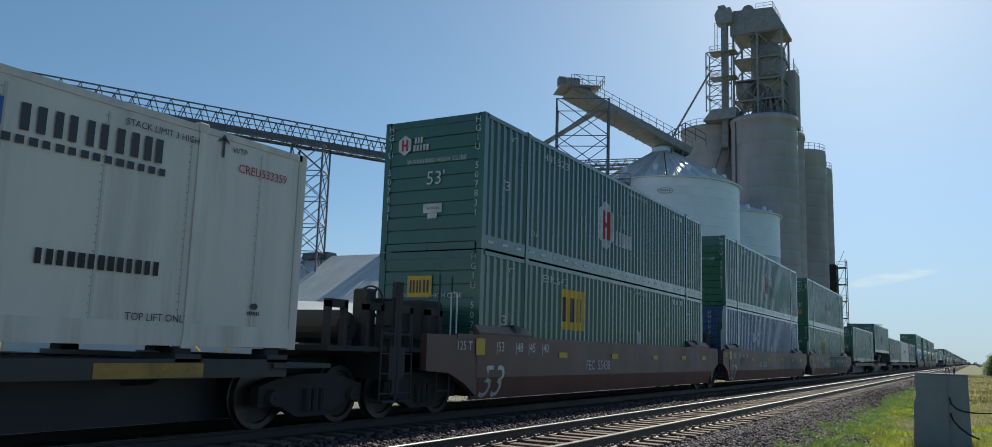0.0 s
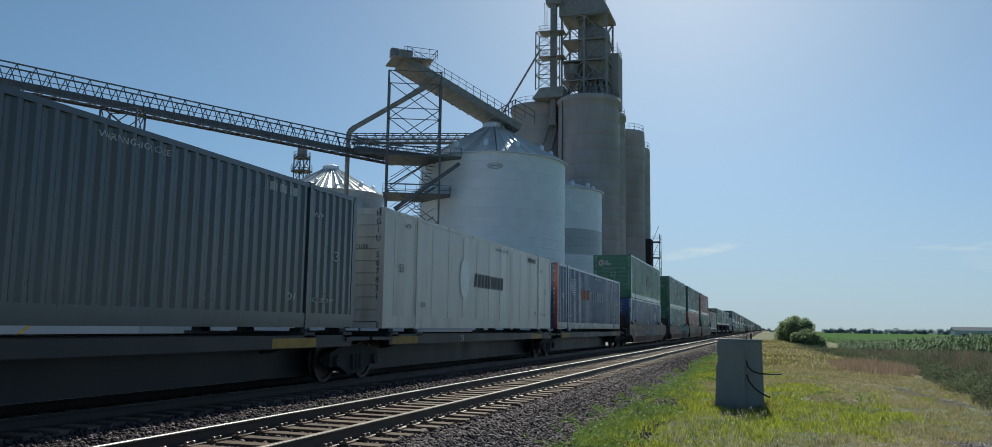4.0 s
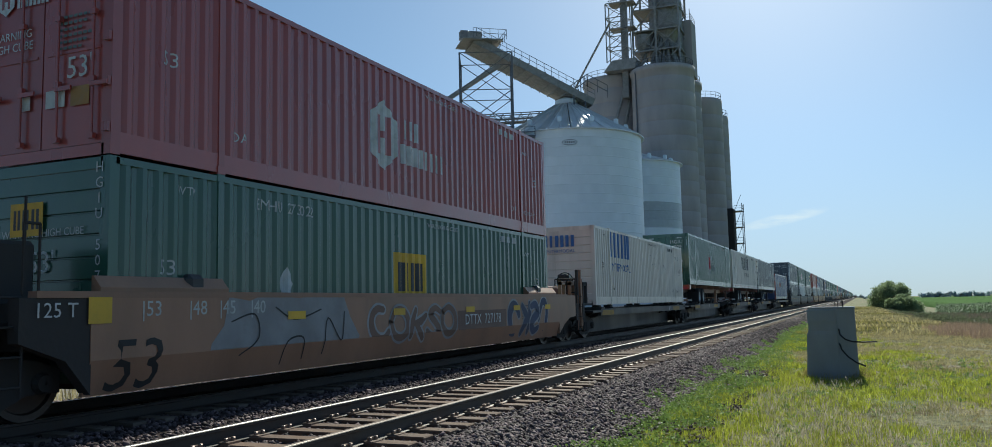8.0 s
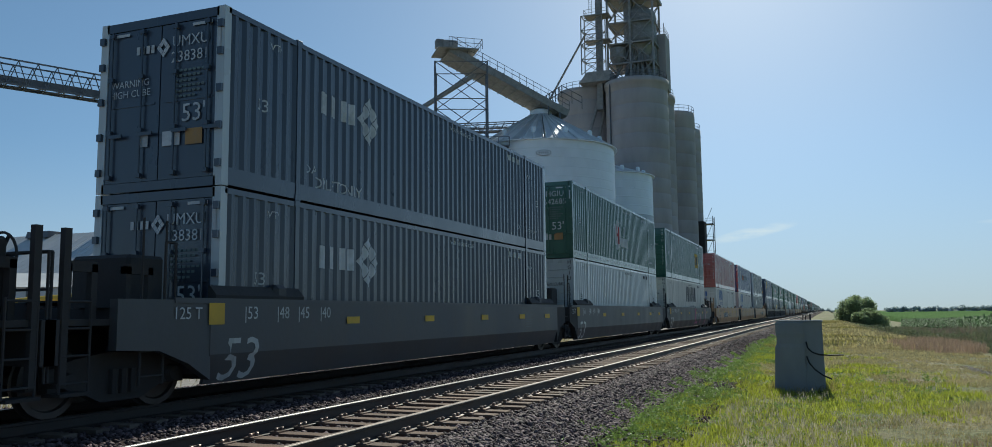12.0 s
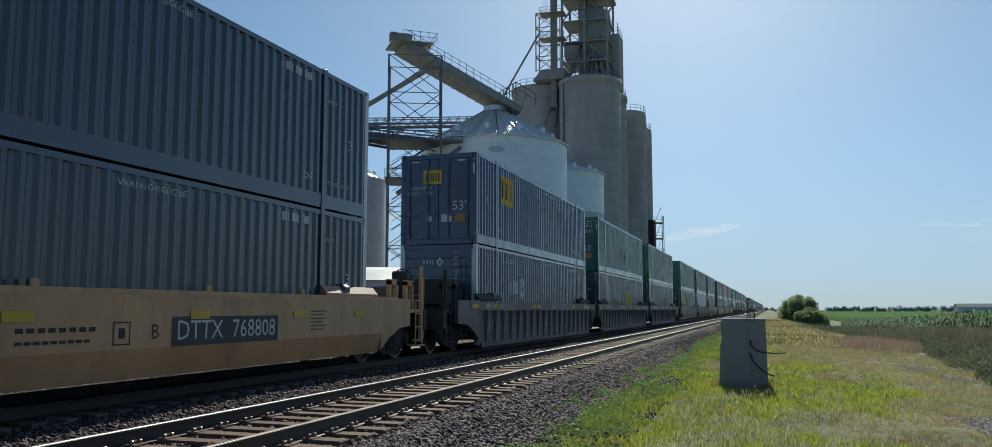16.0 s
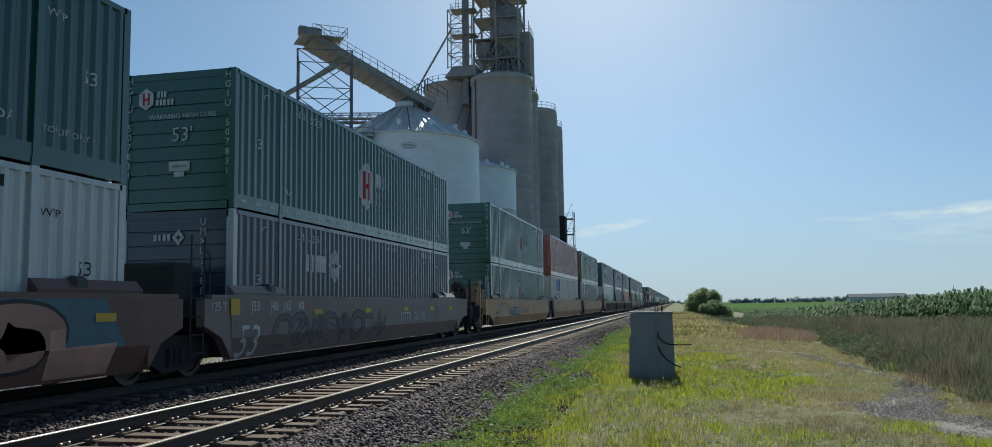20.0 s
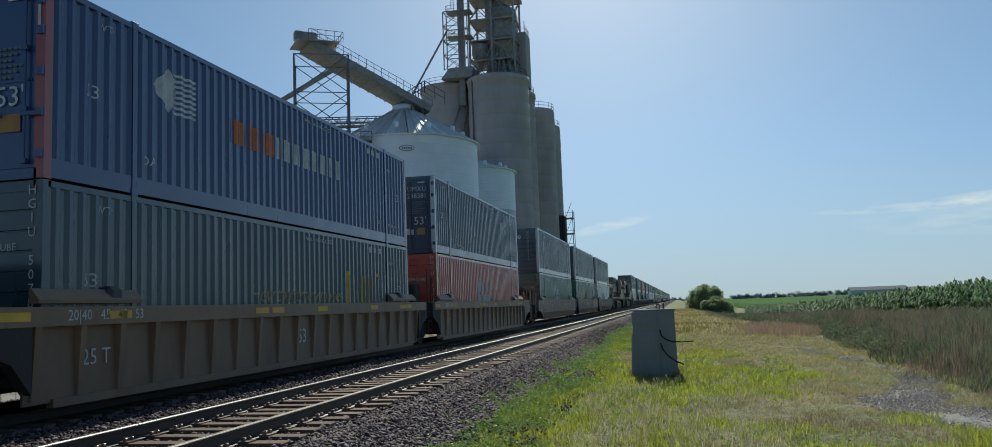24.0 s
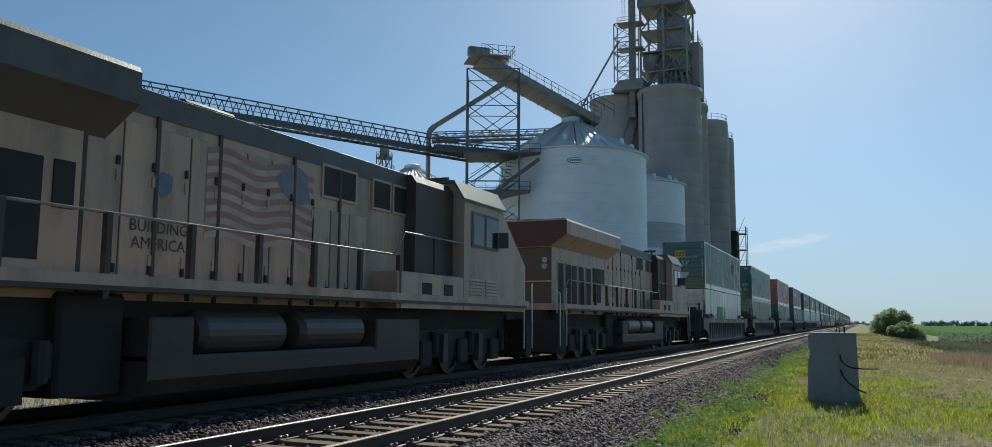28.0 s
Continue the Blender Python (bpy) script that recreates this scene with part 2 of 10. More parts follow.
M_TURQ = mat("turquoise spray paint", (0.06, 0.32, 0.32), rough=0.7, dirt=(0.08, 0.12, 0.2), damt=0.6, dscale=3, rand=0.2, bump=0)
M_VIOLET = mat("violet spray paint", (0.18, 0.14, 0.36), rough=0.7, rand=0.2, bump=0)
M_PINK = mat("pink spray paint", (0.5, 0.12, 0.24), rough=0.7, rand=0.2, bump=0)
M_SOOTY = mat("dark spray paint", (0.035, 0.036, 0.038), rough=0.7, rand=0.15, bump=0)
M_SPRAYDK = mat("deep aubergine spray paint", (0.05, 0.035, 0.05), rough=0.7, rand=0.15, bump=0)
M_SPRAYGR = mat("dark green spray paint", (0.035, 0.10, 0.06), rough=0.7, dirt=(0.03, 0.06, 0.05), damt=0.6, dscale=2, rand=0.15, bump=0)
M_SPRAYBL = mat("slate blue spray paint", (0.06, 0.075, 0.13), rough=0.7, rand=0.15, bump=0)
M_SPRAYTQ = mat("faded blue spray paint", (0.08, 0.15, 0.18), rough=0.7, dirt=(0.08, 0.08, 0.08), damt=0.7, dscale=2, rand=0.15, bump=0)
M_PALEGREEN = mat("pale grey green spray paint", (0.16, 0.20, 0.185), rough=0.7, dirt=(0.10, 0.12, 0.115), damt=0.6, dscale=3, rand=0.1, bump=0)
M_MAROON = mat("maroon spray paint", (0.16, 0.045, 0.06), rough=0.7, rand=0.15, bump=0)
M_BROWNISH = mat("rubbed brown spray paint", (0.19, 0.12, 0.09), rough=0.7, rand=0.1, bump=0)
M_RUBBED = mat("rubbed pale tan spray paint", (0.24, 0.2, 0.165), rough=0.7, dirt=(0.16, 0.12, 0.1), damt=0.7, dscale=3, rand=0.1, bump=0)
M_GREYISH = mat("faint grey spray paint", (0.15, 0.135, 0.13), rough=0.7, rand=0.1, bump=0)
M_GREYER = mat("faint dark spray paint", (0.11, 0.095, 0.09), rough=0.7, rand=0.1, bump=0)
M_RAIL = mat("rolled rail steel side", (0.055, 0.045, 0.04), rough=0.6, metal=0.3, dirt=RUST, damt=0.6)
M_RAILTOP = mat("polished rail head", (0.34, 0.32, 0.305), rough=0.44, metal=1.0, var=0.05, bump=0.02)
M_TIE = mat("creosoted wood tie", (0.14, 0.08, 0.053), rough=0.85, var=0.3, scale=3, stretch=(1, 6, 6), bump=0.6, bscale=24, dirt=(0.25, 0.15, 0.09), damt=0.7, rand=0.25)
M_RAILDULL = mat("dull brown rail head", (0.27, 0.215, 0.185), rough=0.5, metal=0.6, var=0.1, bump=0.02)
M_TIEFAR = mat("far wood ties", (0.15, 0.11, 0.085), rough=0.85, island=True, rand=0.3)
M_PLATE = mat("rusty tie plate", (0.27, 0.20, 0.16), rough=0.45, metal=0.5, dirt=RUST, damt=0.5)
M_STONE = mat("crushed ballast stone", (0.108, 0.077, 0.079), rough=0.8, spec=0.25, island=True, rand=0.8, bump=0.2, scale=8)
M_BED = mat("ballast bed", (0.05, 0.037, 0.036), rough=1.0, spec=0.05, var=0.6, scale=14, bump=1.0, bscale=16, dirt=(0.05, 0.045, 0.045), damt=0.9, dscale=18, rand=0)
M_CONC = mat("precast concrete", (0.247, 0.259, 0.265), rough=0.85, var=0.15, scale=2, bump=0.25, bscale=40, dirt=(0.23, 0.23, 0.218), damt=0.6, dscale=2.5, stretch=(1, 1, .4))
M_SILO = mat("weathered slipform concrete", (0.42, 0.378, 0.372), rough=0.9, var=0.2, scale=0.25, stretch=(1, 1, 0.3), bump=0.1, bscale=2, dirt=(0.29, 0.26, 0.255), damt=0.7, dscale=0.3, rand=0.04)
M_GALV = mat("galvanised bin sheet", (0.80, 0.835, 0.88), rough=0.5, metal=0.15, var=0.05, scale=0.6, stretch=(1, 1, 0.3), bump=0.1, bscale=6, dirt=(0.6, 0.63, 0.66), damt=0.25, dscale=0.5, rand=0.015)
M_GALVDK = mat("darker galvanised ring", (0.45, 0.47, 0.5), rough=0.5, metal=0.5, var=0.1, rand=0.05)
M_GALVROOF = mat("galvanised roof panel", (0.66, 0.645, 0.62), rough=0.4, metal=0.3, var=0.12, scale=0.8, bump=0.15, bscale=3, rand=0.18)
M_TOWER = mat("galvanised tower steel", (0.14, 0.145, 0.16), rough=0.5, metal=0.5, rand=0.1)
M_CONVEY = mat("conveyor gallery sheet", (0.31, 0.295, 0.28), rough=0.6, metal=0.3, dirt=(0.12, 0.11, 0.1), damt=0.5, rand=0.1)
M_LEG = mat("elevator leg casing steel", (0.30, 0.285, 0.275), rough=0.6, metal=0.3, dirt=(0.13, 0.12, 0.11), damt=0.5, rand=0.12)
M_SHEDROOF = mat("ribbed metal roof", (0.60, 0.585, 0.565), rough=0.5, metal=0.3, var=0.1, scale=0.4, dirt=(0.46, 0.44, 0.42), damt=0.4, rand=0.04)
M_SHEDWALL = mat("pale metal siding", (0.62, 0.63, 0.64), rough=0.5, var=0.08, scale=0.4, rand=0.05)
M_BLACKRUB = mat("black rubber hose", (0.012, 0.012, 0.013), rough=0.6)

# ---------------------------------------------------------------- mesh helpers


class MB:
    """Collects boxes, bars, tubes and sheets into one mesh."""

    def __init__(self):
        self.v, self.f = [], []

    def add(self, vs, fs):
        o = len(self.v)
        self.v.extend(vs)
        self.f.extend([tuple(i + o for i in q) for q in fs])
        return self

    def box(self, x0, x1, y0, y1, z0, z1):
        return self.hexa([(x0, y0, z0), (x1, y0, z0), (x1, y1, z0), (x0, y1, z0), (x0, y0, z1), (x1, y0, z1), (x1, y1, z1), (x0, y1, z1)])

    def hexa(self, p):
        return self.add(p, [(3, 2, 1, 0), (4, 5, 6, 7), (0, 1, 5, 4), (1, 2, 6, 5), (2, 3, 7, 6), (3, 0, 4, 7)])

    def bev(self, x0, x1, y0, y1, z0, z1, b):
        """A box with its eight upright and top edges cut."""
        ring = lambda i, z: [(x0 + i, y0 + b, z), (x0 + b, y0 + i, z), (x1 - b, y0 + i, z), (x1 - i, y0 + b, z), (x1 - i, y1 - b, z), (x1 - b, y1 - i, z), (x0 + b, y1 - i, z), (x0 + i, y1 - b, z)]
        rings = [ring(0, z0), ring(0, z1 - b), [(min(max(x, x0 + b), x1 - b), min(max(y, y0 + b), y1 - b), z1) for x, y, z in ring(0, z1)]]
        vs = [p for r in rings for p in r]
        fs = [tuple(range(7, -1, -1)), tuple(range(16, 24))]
        for k in (0, 8):
            for i in range(8):
                j = (i + 1) % 8
                fs.append((k + i, k + j, k + 8 + j, k + 8 + i))
        return self.add(vs, fs)

    def prism(self, pts, axis, a0, a1):
        """A flat outline drawn out along an axis: pts are the other two coordinates in order."""
        n = len(pts)

        def at(p, c):
            return (c, p[0], p[1]) if axis == "x" else (p[0], c, p[1]) if axis == "y" else (p[0], p[1], c)
        vs = [at(p, a0) for p in pts] + [at(p, a1) for p in pts]
        fs = [tuple(range(n - 1, -1, -1)), tuple(range(n, 2 * n))] + [(i, (i + 1) % n, n + (i + 1) % n, n + i) for i in range(n)]
        return self.add(vs, fs)

    def bar(self, a, b, w, h=None, n=4):
        """A straight bar from a to b, square or round."""
        a, b = Vector(a), Vector(b)
        d = (b - a)
        if d.length < 1e-6:
            return self
        q = d.to_track_quat("Z", "Y")
        h = h or w
        vs = []
        for p in (a, b):
            for i in range(n):
                t = 2 * math.pi * (i + 0.5) / n
                r = 0.7071 if n == 4 else 0.5
                vs.append(tuple(p + q @ Vector((math.cos(t) * w * r, math.sin(t) * h * r, 0))))
        fs = [tuple(range(n - 1, -1, -1)), tuple(range(n, 2 * n))] + [(i, (i + 1) % n, n + (i + 1) % n, n + i) for i in range(n)]
        return self.add(vs, fs)

    def path(self, pts, w, n=6):
        for p, q in zip(pts, pts[1:]):
            self.bar(p, q, w, n=n)
        return self

    def lathe(self, prof, n=24, axis="z", at=(0, 0, 0), close=False):
        """A turned form: prof rows of radius, height."""
        vs, fs = [], []
        for r, h in prof:
            for i in range(n):
                t = 2 * math.pi * i / n
                c, s = r * math.cos(t), r * math.sin(t)
                p = (c, s, h) if axis == "z" else (h, c, s) if axis == "x" else (s, h, c)
                vs.append((p[0] + at[0], p[1] + at[1], p[2] + at[2]))
        for k in range(len(prof) - 1):
            for i in range(n):
                j = (i + 1) % n
                fs.append((k * n + i, k * n + j, (k + 1) * n + j, (k + 1) * n + i))
        if close:
            fs.append(tuple(range(n - 1, -1, -1)))
            fs.append(tuple(range((len(prof) - 1) * n, len(prof) * n)))
        return self.add(vs, fs)

    def mesh(self, name, smooth=False):
        me = bpy.data.meshes.new(name)
        me.from_pydata(self.v, [], self.f)
        if smooth:
            me.shade_smooth()
        me.update()
        return me


def part(name, me, material, parent=None, label="", at=None):
    """Links a mesh as one object, a part of its parent; meshes may be shared, the paint belongs to the object."""
    if isinstance(me, MB):
        me = me.mesh(name)
    if not me.materials:
        me.materials.append(None)
    ob = new(name, me)
    ob.material_slots[0].link = "OBJECT"
    ob.material_slots[0].material = material
    if parent is not None:
        ob.parent = parent
    if at is not None:
        ob.matrix_basis = at
    if label:
        ob["label"] = label
    return ob


def thing(name, label, category, group="", m=None, kind=""):
    ob = new(name)
    ob.empty_display_size = 0.2
    if m is not None:
        ob.matrix_basis = m
    return tagged(ob, label, category, group, kind)


def sheet(verts, faces, name, smooth=True):
    me = bpy.data.meshes.new(name)
    me.from_pydata([tuple(p) for p in verts], [], [tuple(q) for q in faces])
    if smooth:
        me.shade_smooth()
    me.update()
    return me

# ---------------------------------------------------------------- lettering
WORDS = {}


def load_words(rows):
    """Turns the lettering that the cars carry into meshes, once."""
    obs = []
    for s, size in rows:
        c = bpy.data.curves.new("lettering", "FONT")
        c.body, c.size, c.resolution_u = s, size, 2
        c.align_x, c.align_y = "CENTER", "CENTER"
        ob = new("lettering", c)
        obs.append((s, ob))
    dg = bpy.context.evaluated_depsgraph_get()
    for s, ob in obs:
        WORDS[s] = bpy.data.meshes.new_from_object(ob.evaluated_get(dg))
    for s, ob in obs:
        c = ob.data
        bpy.data.objects.remove(ob)
        bpy.data.curves.remove(c)


load_words([("53", 0.42), ("53'", 0.42), ("WTP", 0.24), ("DA", 0.3), ("24,000 lbs", 0.2), ("WARNING HIGH CUBE", 0.15), ("WARNING\nHIGH CUBE", 0.17),
            ("TOP LIFT ONLY", 0.34), ("DPLFTONLY", 0.3), ("STACK LIMIT 3 HIGH", 0.28), ("125 T", 0.34), ("BUILDING\nAMERICA", 0.36), ("69", 0.5),
            ("DTTX  768808", 0.42), ("DTTX  727178", 0.34), ("FEC  55438", 0.34), ("WRWK  4537", 0.3), ("DTTX  765179", 0.4), ("DTTX  723402", 0.4),
            ("20|40   45   48   53", 0.22), ("DTTX  888354", 0.4), ("|53      |48   |45    |40", 0.2), ("How tomorrow moves", 0.5), ("FEC  72739", 0.3), ("INTERMODAL", 0.36), ("A", 0.3), ("B", 0.3),
            ("HGIU\n504238", 0.3), ("HGIU\n501019", 0.3), ("HGIU\n648274", 0.3), ("HGIU\n642685", 0.3), ("HGIU\n649091", 0.3), ("EMHU\n641185", 0.3), ("UMXU\n238381", 0.26), ("CREU533359", 0.32),
            ("EMHU 273022", 0.26), ("UMXU 262131", 0.26), ("HGIU 507831", 0.26), ("IGXU 560936", 0.3), ("EMHU 6473", 0.26), ("UMXU 2388", 0.26),
            ("H\nG\nI\nU\n\n5\n0\n7\n8\n3\n1", 0.2), ("U\nM\nX\nU\n2\n3\n8\n8\n9\n0", 0.25)])

# ---------------------------------------------------------------- ground, track, plants
rng = np.random.default_rng(7)


def np_mesh(name, verts, faces, smooth=False):
    """A mesh from arrays; all faces have the same number of corners."""
    me = bpy.data.meshes.new(name)
    n, k = faces.shape
    me.vertices.add(len(verts))
    me.vertices.foreach_set("co", np.ascontiguousarray(verts, dtype=np.float32).ravel())
    me.loops.add(n * k)
    me.loops.foreach_set("vertex_index", np.ascontiguousarray(faces, dtype=np.int32).ravel())
    me.polygons.add(n)
    me.polygons.foreach_set("loop_start", np.arange(0, n * k, k, dtype=np.int32))
    if smooth:
        me.polygons.foreach_set("use_smooth", np.ones(n, dtype=bool))
    me.update(calc_edges=True)
    return me


GROUND = -0.55
NEAR_TRACK, TRAIN_TRACK = -5.70, -9.95


def ground_z(x, y):
    """Height of the soil: a level verge, a shallow ditch, a field that falls away."""
    x, y = np.asarray(x, float), np.asarray(y, float)
    z = GROUND + 0.035 * np.sin(x * 1.3 + 0.4 * y) * np.sin(y * 0.9 + 1.0) + 0.02 * np.sin(x * 3.1) * np.sin(y * 2.3)
    z = z - 0.22 * np.exp(-((x - 7.6) / 1.3) ** 2)
    side = np.clip((x - 1.5) / 8.0, 0, 1)
    z = z - side * side * (3 - 2 * side) * 2.9 * (1 - np.exp(-np.clip(y - 46, 0, 4000) ** 1.35 / 420))
    z = np.where(x < -3.0, np.minimum(z, GROUND - 0.02), z)
    return z


def build_ground():
    xs = np.concatenate([[-2600, -1500, -800, -400, -220, -140, -100, -80, -60, -45, -34, -26, -20, -16, -14], np.arange(-12, 14.01, 0.5), [16, 19, 23, 30, 40, 60, 90, 140, 220, 400, 800, 1500, 2600]])
    ys = np.concatenate([[-900, -400, -200, -100, -60, -40, -28, -20, -14, -9, -5], np.arange(-2, 60.01, 0.6), np.arange(63, 150, 4), [160, 180, 210, 250, 300, 380, 500, 700, 1000, 1500, 2200, 3200, 4600]])
    X, Y = np.meshgrid(xs, ys, indexing="ij")
    V = np.stack([X, Y, ground_z(X, Y)], -1).reshape(-1, 3)
    ny = len(ys)
    i, j = np.meshgrid(np.arange(len(xs) - 1), np.arange(ny - 1), indexing="ij")
    a = (i * ny + j).ravel()
    F = np.stack([a, a + ny, a + ny + 1, a + 1], 1)
    m = bpy.data.materials.new("verge soil and turf")
    m.use_nodes = True
    nt = m.node_tree
    b = nt.nodes["Principled BSDF"]
    b.inputs["Roughness"].default_value = 0.95
    L = nt.links.new
    tc = nt.nodes.new("ShaderNodeTexCoord")
    n1 = nt.nodes.new("ShaderNodeTexNoise")
    n1.inputs["Scale"].default_value = 0.35
    n1.inputs["Detail"].default_value = 8
    n2 = nt.nodes.new("ShaderNodeTexNoise")
    n2.inputs["Scale"].default_value = 9
    n2.inputs["Detail"].default_value = 6
    r1 = nt.nodes.new("ShaderNodeValToRGB")
    e = r1.color_ramp.elements
    e[0].position, e[0].color = 0.36, (0.105, 0.125, 0.03, 1)
    e[1].position, e[1].color = 0.62, (0.22, 0.18, 0.095, 1)
    k = e.new(0.5)
    k.color = (0.155, 0.15, 0.055, 1)
    r2 = nt.nodes.new("ShaderNodeMapRange")
    r2.inputs[1].default_value, r2.inputs[2].default_value = 0.3, 0.7
    r2.inputs[3].default_value, r2.inputs[4].default_value = 0.5, 1.4
    mv = nt.nodes.new("ShaderNodeVectorMath")
    mv.operation = "SCALE"
    L(tc.outputs["Object"], n1.inputs["Vector"])
    L(tc.outputs["Object"], n2.inputs["Vector"])
    L(n1.outputs[0], r1.inputs[0])
    L(n2.outputs[0], r2.inputs[0])
    L(r1.outputs[0], mv.inputs[0])
    L(r2.outputs[0], mv.inputs[3])
    L(mv.outputs[0], b.inputs["Base Color"])
    bp = nt.nodes.new("ShaderNodeBump")
    bp.inputs["Strength"].default_value = 0.9
    bp.inputs["Distance"].default_value = 0.08
    L(n2.outputs[0], bp.inputs["Height"])
    L(bp.outputs[0], b.inputs["Normal"])
    g = part("ground", np_mesh("ground", V, F, True), m)
    tagged(g, "flat mown verge of green and dry grass reaching the horizon", "ground", kind="structure")


build_ground()


def build_bed():
    """The raised bed of crushed stone under both tracks."""
    prof = [(-15.6, -0.62), (-14.2, -0.42), (-12.0, -0.20), (-11.3, -0.21), (-8.6, -0.21), (-8.1, -0.21), (-7.6, -0.20), (-7.05, -0.22), (-4.35, -0.225), (-4.0, -0.25), (-3.3, -0.60), (-3.3, -0.9), (-15.6, -0.9)]
    ys = np.concatenate([np.arange(-40, 60, 2.0), np.arange(60, 200, 10), np.arange(200, 3001, 100)])
    n = len(prof)
    V, F = [], []
    for y in ys:
        for x, z in prof:
            edge = 0.06 * math.sin(y * 0.7) + 0.04 * math.sin(y * 1.9) if abs(x + 3.3) < 0.01 else 0
            V.append((x + edge, y, z))
    for k in range(len(ys) - 1):
        for i in range(n - 1):
            F.append((k * n + i, k * n + i + 1, (k + 1) * n + i + 1, (k + 1) * n + i))
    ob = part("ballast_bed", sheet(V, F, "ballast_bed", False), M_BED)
    tagged(ob, "raised bed of grey crushed stone under two tracks", "ballast", kind="structure")


build_bed()

RAIL_PROF = [(-0.076, -0.180), (0.076, -0.180), (0.076, -0.168), (0.012, -0.148), (0.009, -0.045), (0.036, -0.034), (0.036, -0.008), (0.028, 0.0), (-0.028, 0.0), (-0.036, -0.008), (-0.036, -0.034), (-0.009, -0.045), (-0.012, -0.148), (-0.076, -0.168)]


def stones(name, x0, x1, y0, y1, count, size, zf, label, keep=None, material=M_STONE):
    """Loose crushed stones lying on the bed, thousands of them."""
    x = rng.uniform(x0, x1, count)
    y = y0 + (y1 - y0) * rng.uniform(0, 1, count) ** 1.35
    if keep is not None:
        k = keep(x, y)
        x, y = x[k], y[k]
        count = len(x)
    z = zf(x) + rng.uniform(-0.008, 0.02, count)
    base = np.array([(1, 0, 0), (0, 1, 0), (-1, 0, 0), (0, -1, 0), (0, 0, 1), (0, 0, -1), (0.72, 0.72, 0.45), (-0.66, -0.7, 0.5)], float)
    F0 = np.array([(0, 6, 4), (6, 1, 4), (1, 2, 4), (2, 7, 4), (7, 3, 4), (3, 0, 4), (0, 1, 6), (2, 3, 7), (1, 0, 5), (2, 1, 5), (3, 2, 5), (0, 3, 5)])
    s = size * rng.uniform(0.5, 1.25, (count, 1, 1)) * rng.uniform(0.6, 1.3, (count, 1, 3)) * rng.uniform(0.75, 1.25, (count, 8, 3))
    P = base[None] * s
    a = rng.uniform(0, 6.28, count)
    t = rng.uniform(-0.7, 0.7, count)
    c, sn, ct, st = np.cos(a), np.sin(a), np.cos(t), np.sin(t)
    X = P[..., 0] * ct[:, None] + P[..., 2] * st[:, None]
    Z = -P[..., 0] * st[:, None] + P[..., 2] * ct[:, None]
    Xr = X * c[:, None] - P[..., 1] * sn[:, None]
    Yr = X * sn[:, None] + P[..., 1] * c[:, None]
    V = np.stack([Xr + x[:, None], Yr + y[:, None], Z * 0.8 + z[:, None]], -1).reshape(-1, 3)
    F = (F0[None] + (np.arange(count) * 8)[:, None, None]).reshape(-1, 3)
    ob = part(name, np_mesh(name, V, F), material)
    tagged(ob, label, "ballast", kind="stuff")


def bed_z(x):
    return np.interp(x, [-15.6, -14.2, -12.0, -11.3, -8.6, -8.1, -7.6, -7.0, -4.35, -4.0, -3.3, -3.0], [-0.62, -0.42, -0.20, -0.21, -0.21, -0.21, -0.20, -0.22, -0.225, -0.25, -0.58, -0.60])


stones("ballast_stones", -7.35, -3.15, 4.5, 26, 34000, 0.040, bed_z, "grey crushed stones of the shoulder between ties and grass")
stones("ballast_stones", -7.35, -3.2, 22, 60, 22000, 0.045, bed_z, "grey crushed stones further along the shoulder")
stones("ballast_stones", -7.35, -3.2, 56, 150, 16000, 0.075, bed_z, "grey crushed stones of the far shoulder")
stones("ballast_stones", -9.2, -7.3, 2.0, 30, 11000, 0.036, bed_z, "grey crushed stones between the two tracks")
stones("ballast_stones", -14.5, -10.6, 2.0, 40, 9000, 0.045, bed_z, "grey crushed stones beyond the train")
stones("ballast_stones", -4.3, -3.1, 6, 34, 24000, 0.041, lambda x: np.maximum(bed_z(x), GROUND + 0.0), "grey crushed stones at the foot of the shoulder")
stones("spilled_ballast", -3.3, -1.9, 9, 26, 2200, 0.032, lambda x: np.full_like(x, GROUND + 0.01), "scattered stones in the edge of the grass")
stones("spilled_ballast", -2.75, -2.15, 17.6, 21.8, 900, 0.035, lambda x: np.full_like(x, GROUND + 0.02), "small heap of stones lying in the grass")


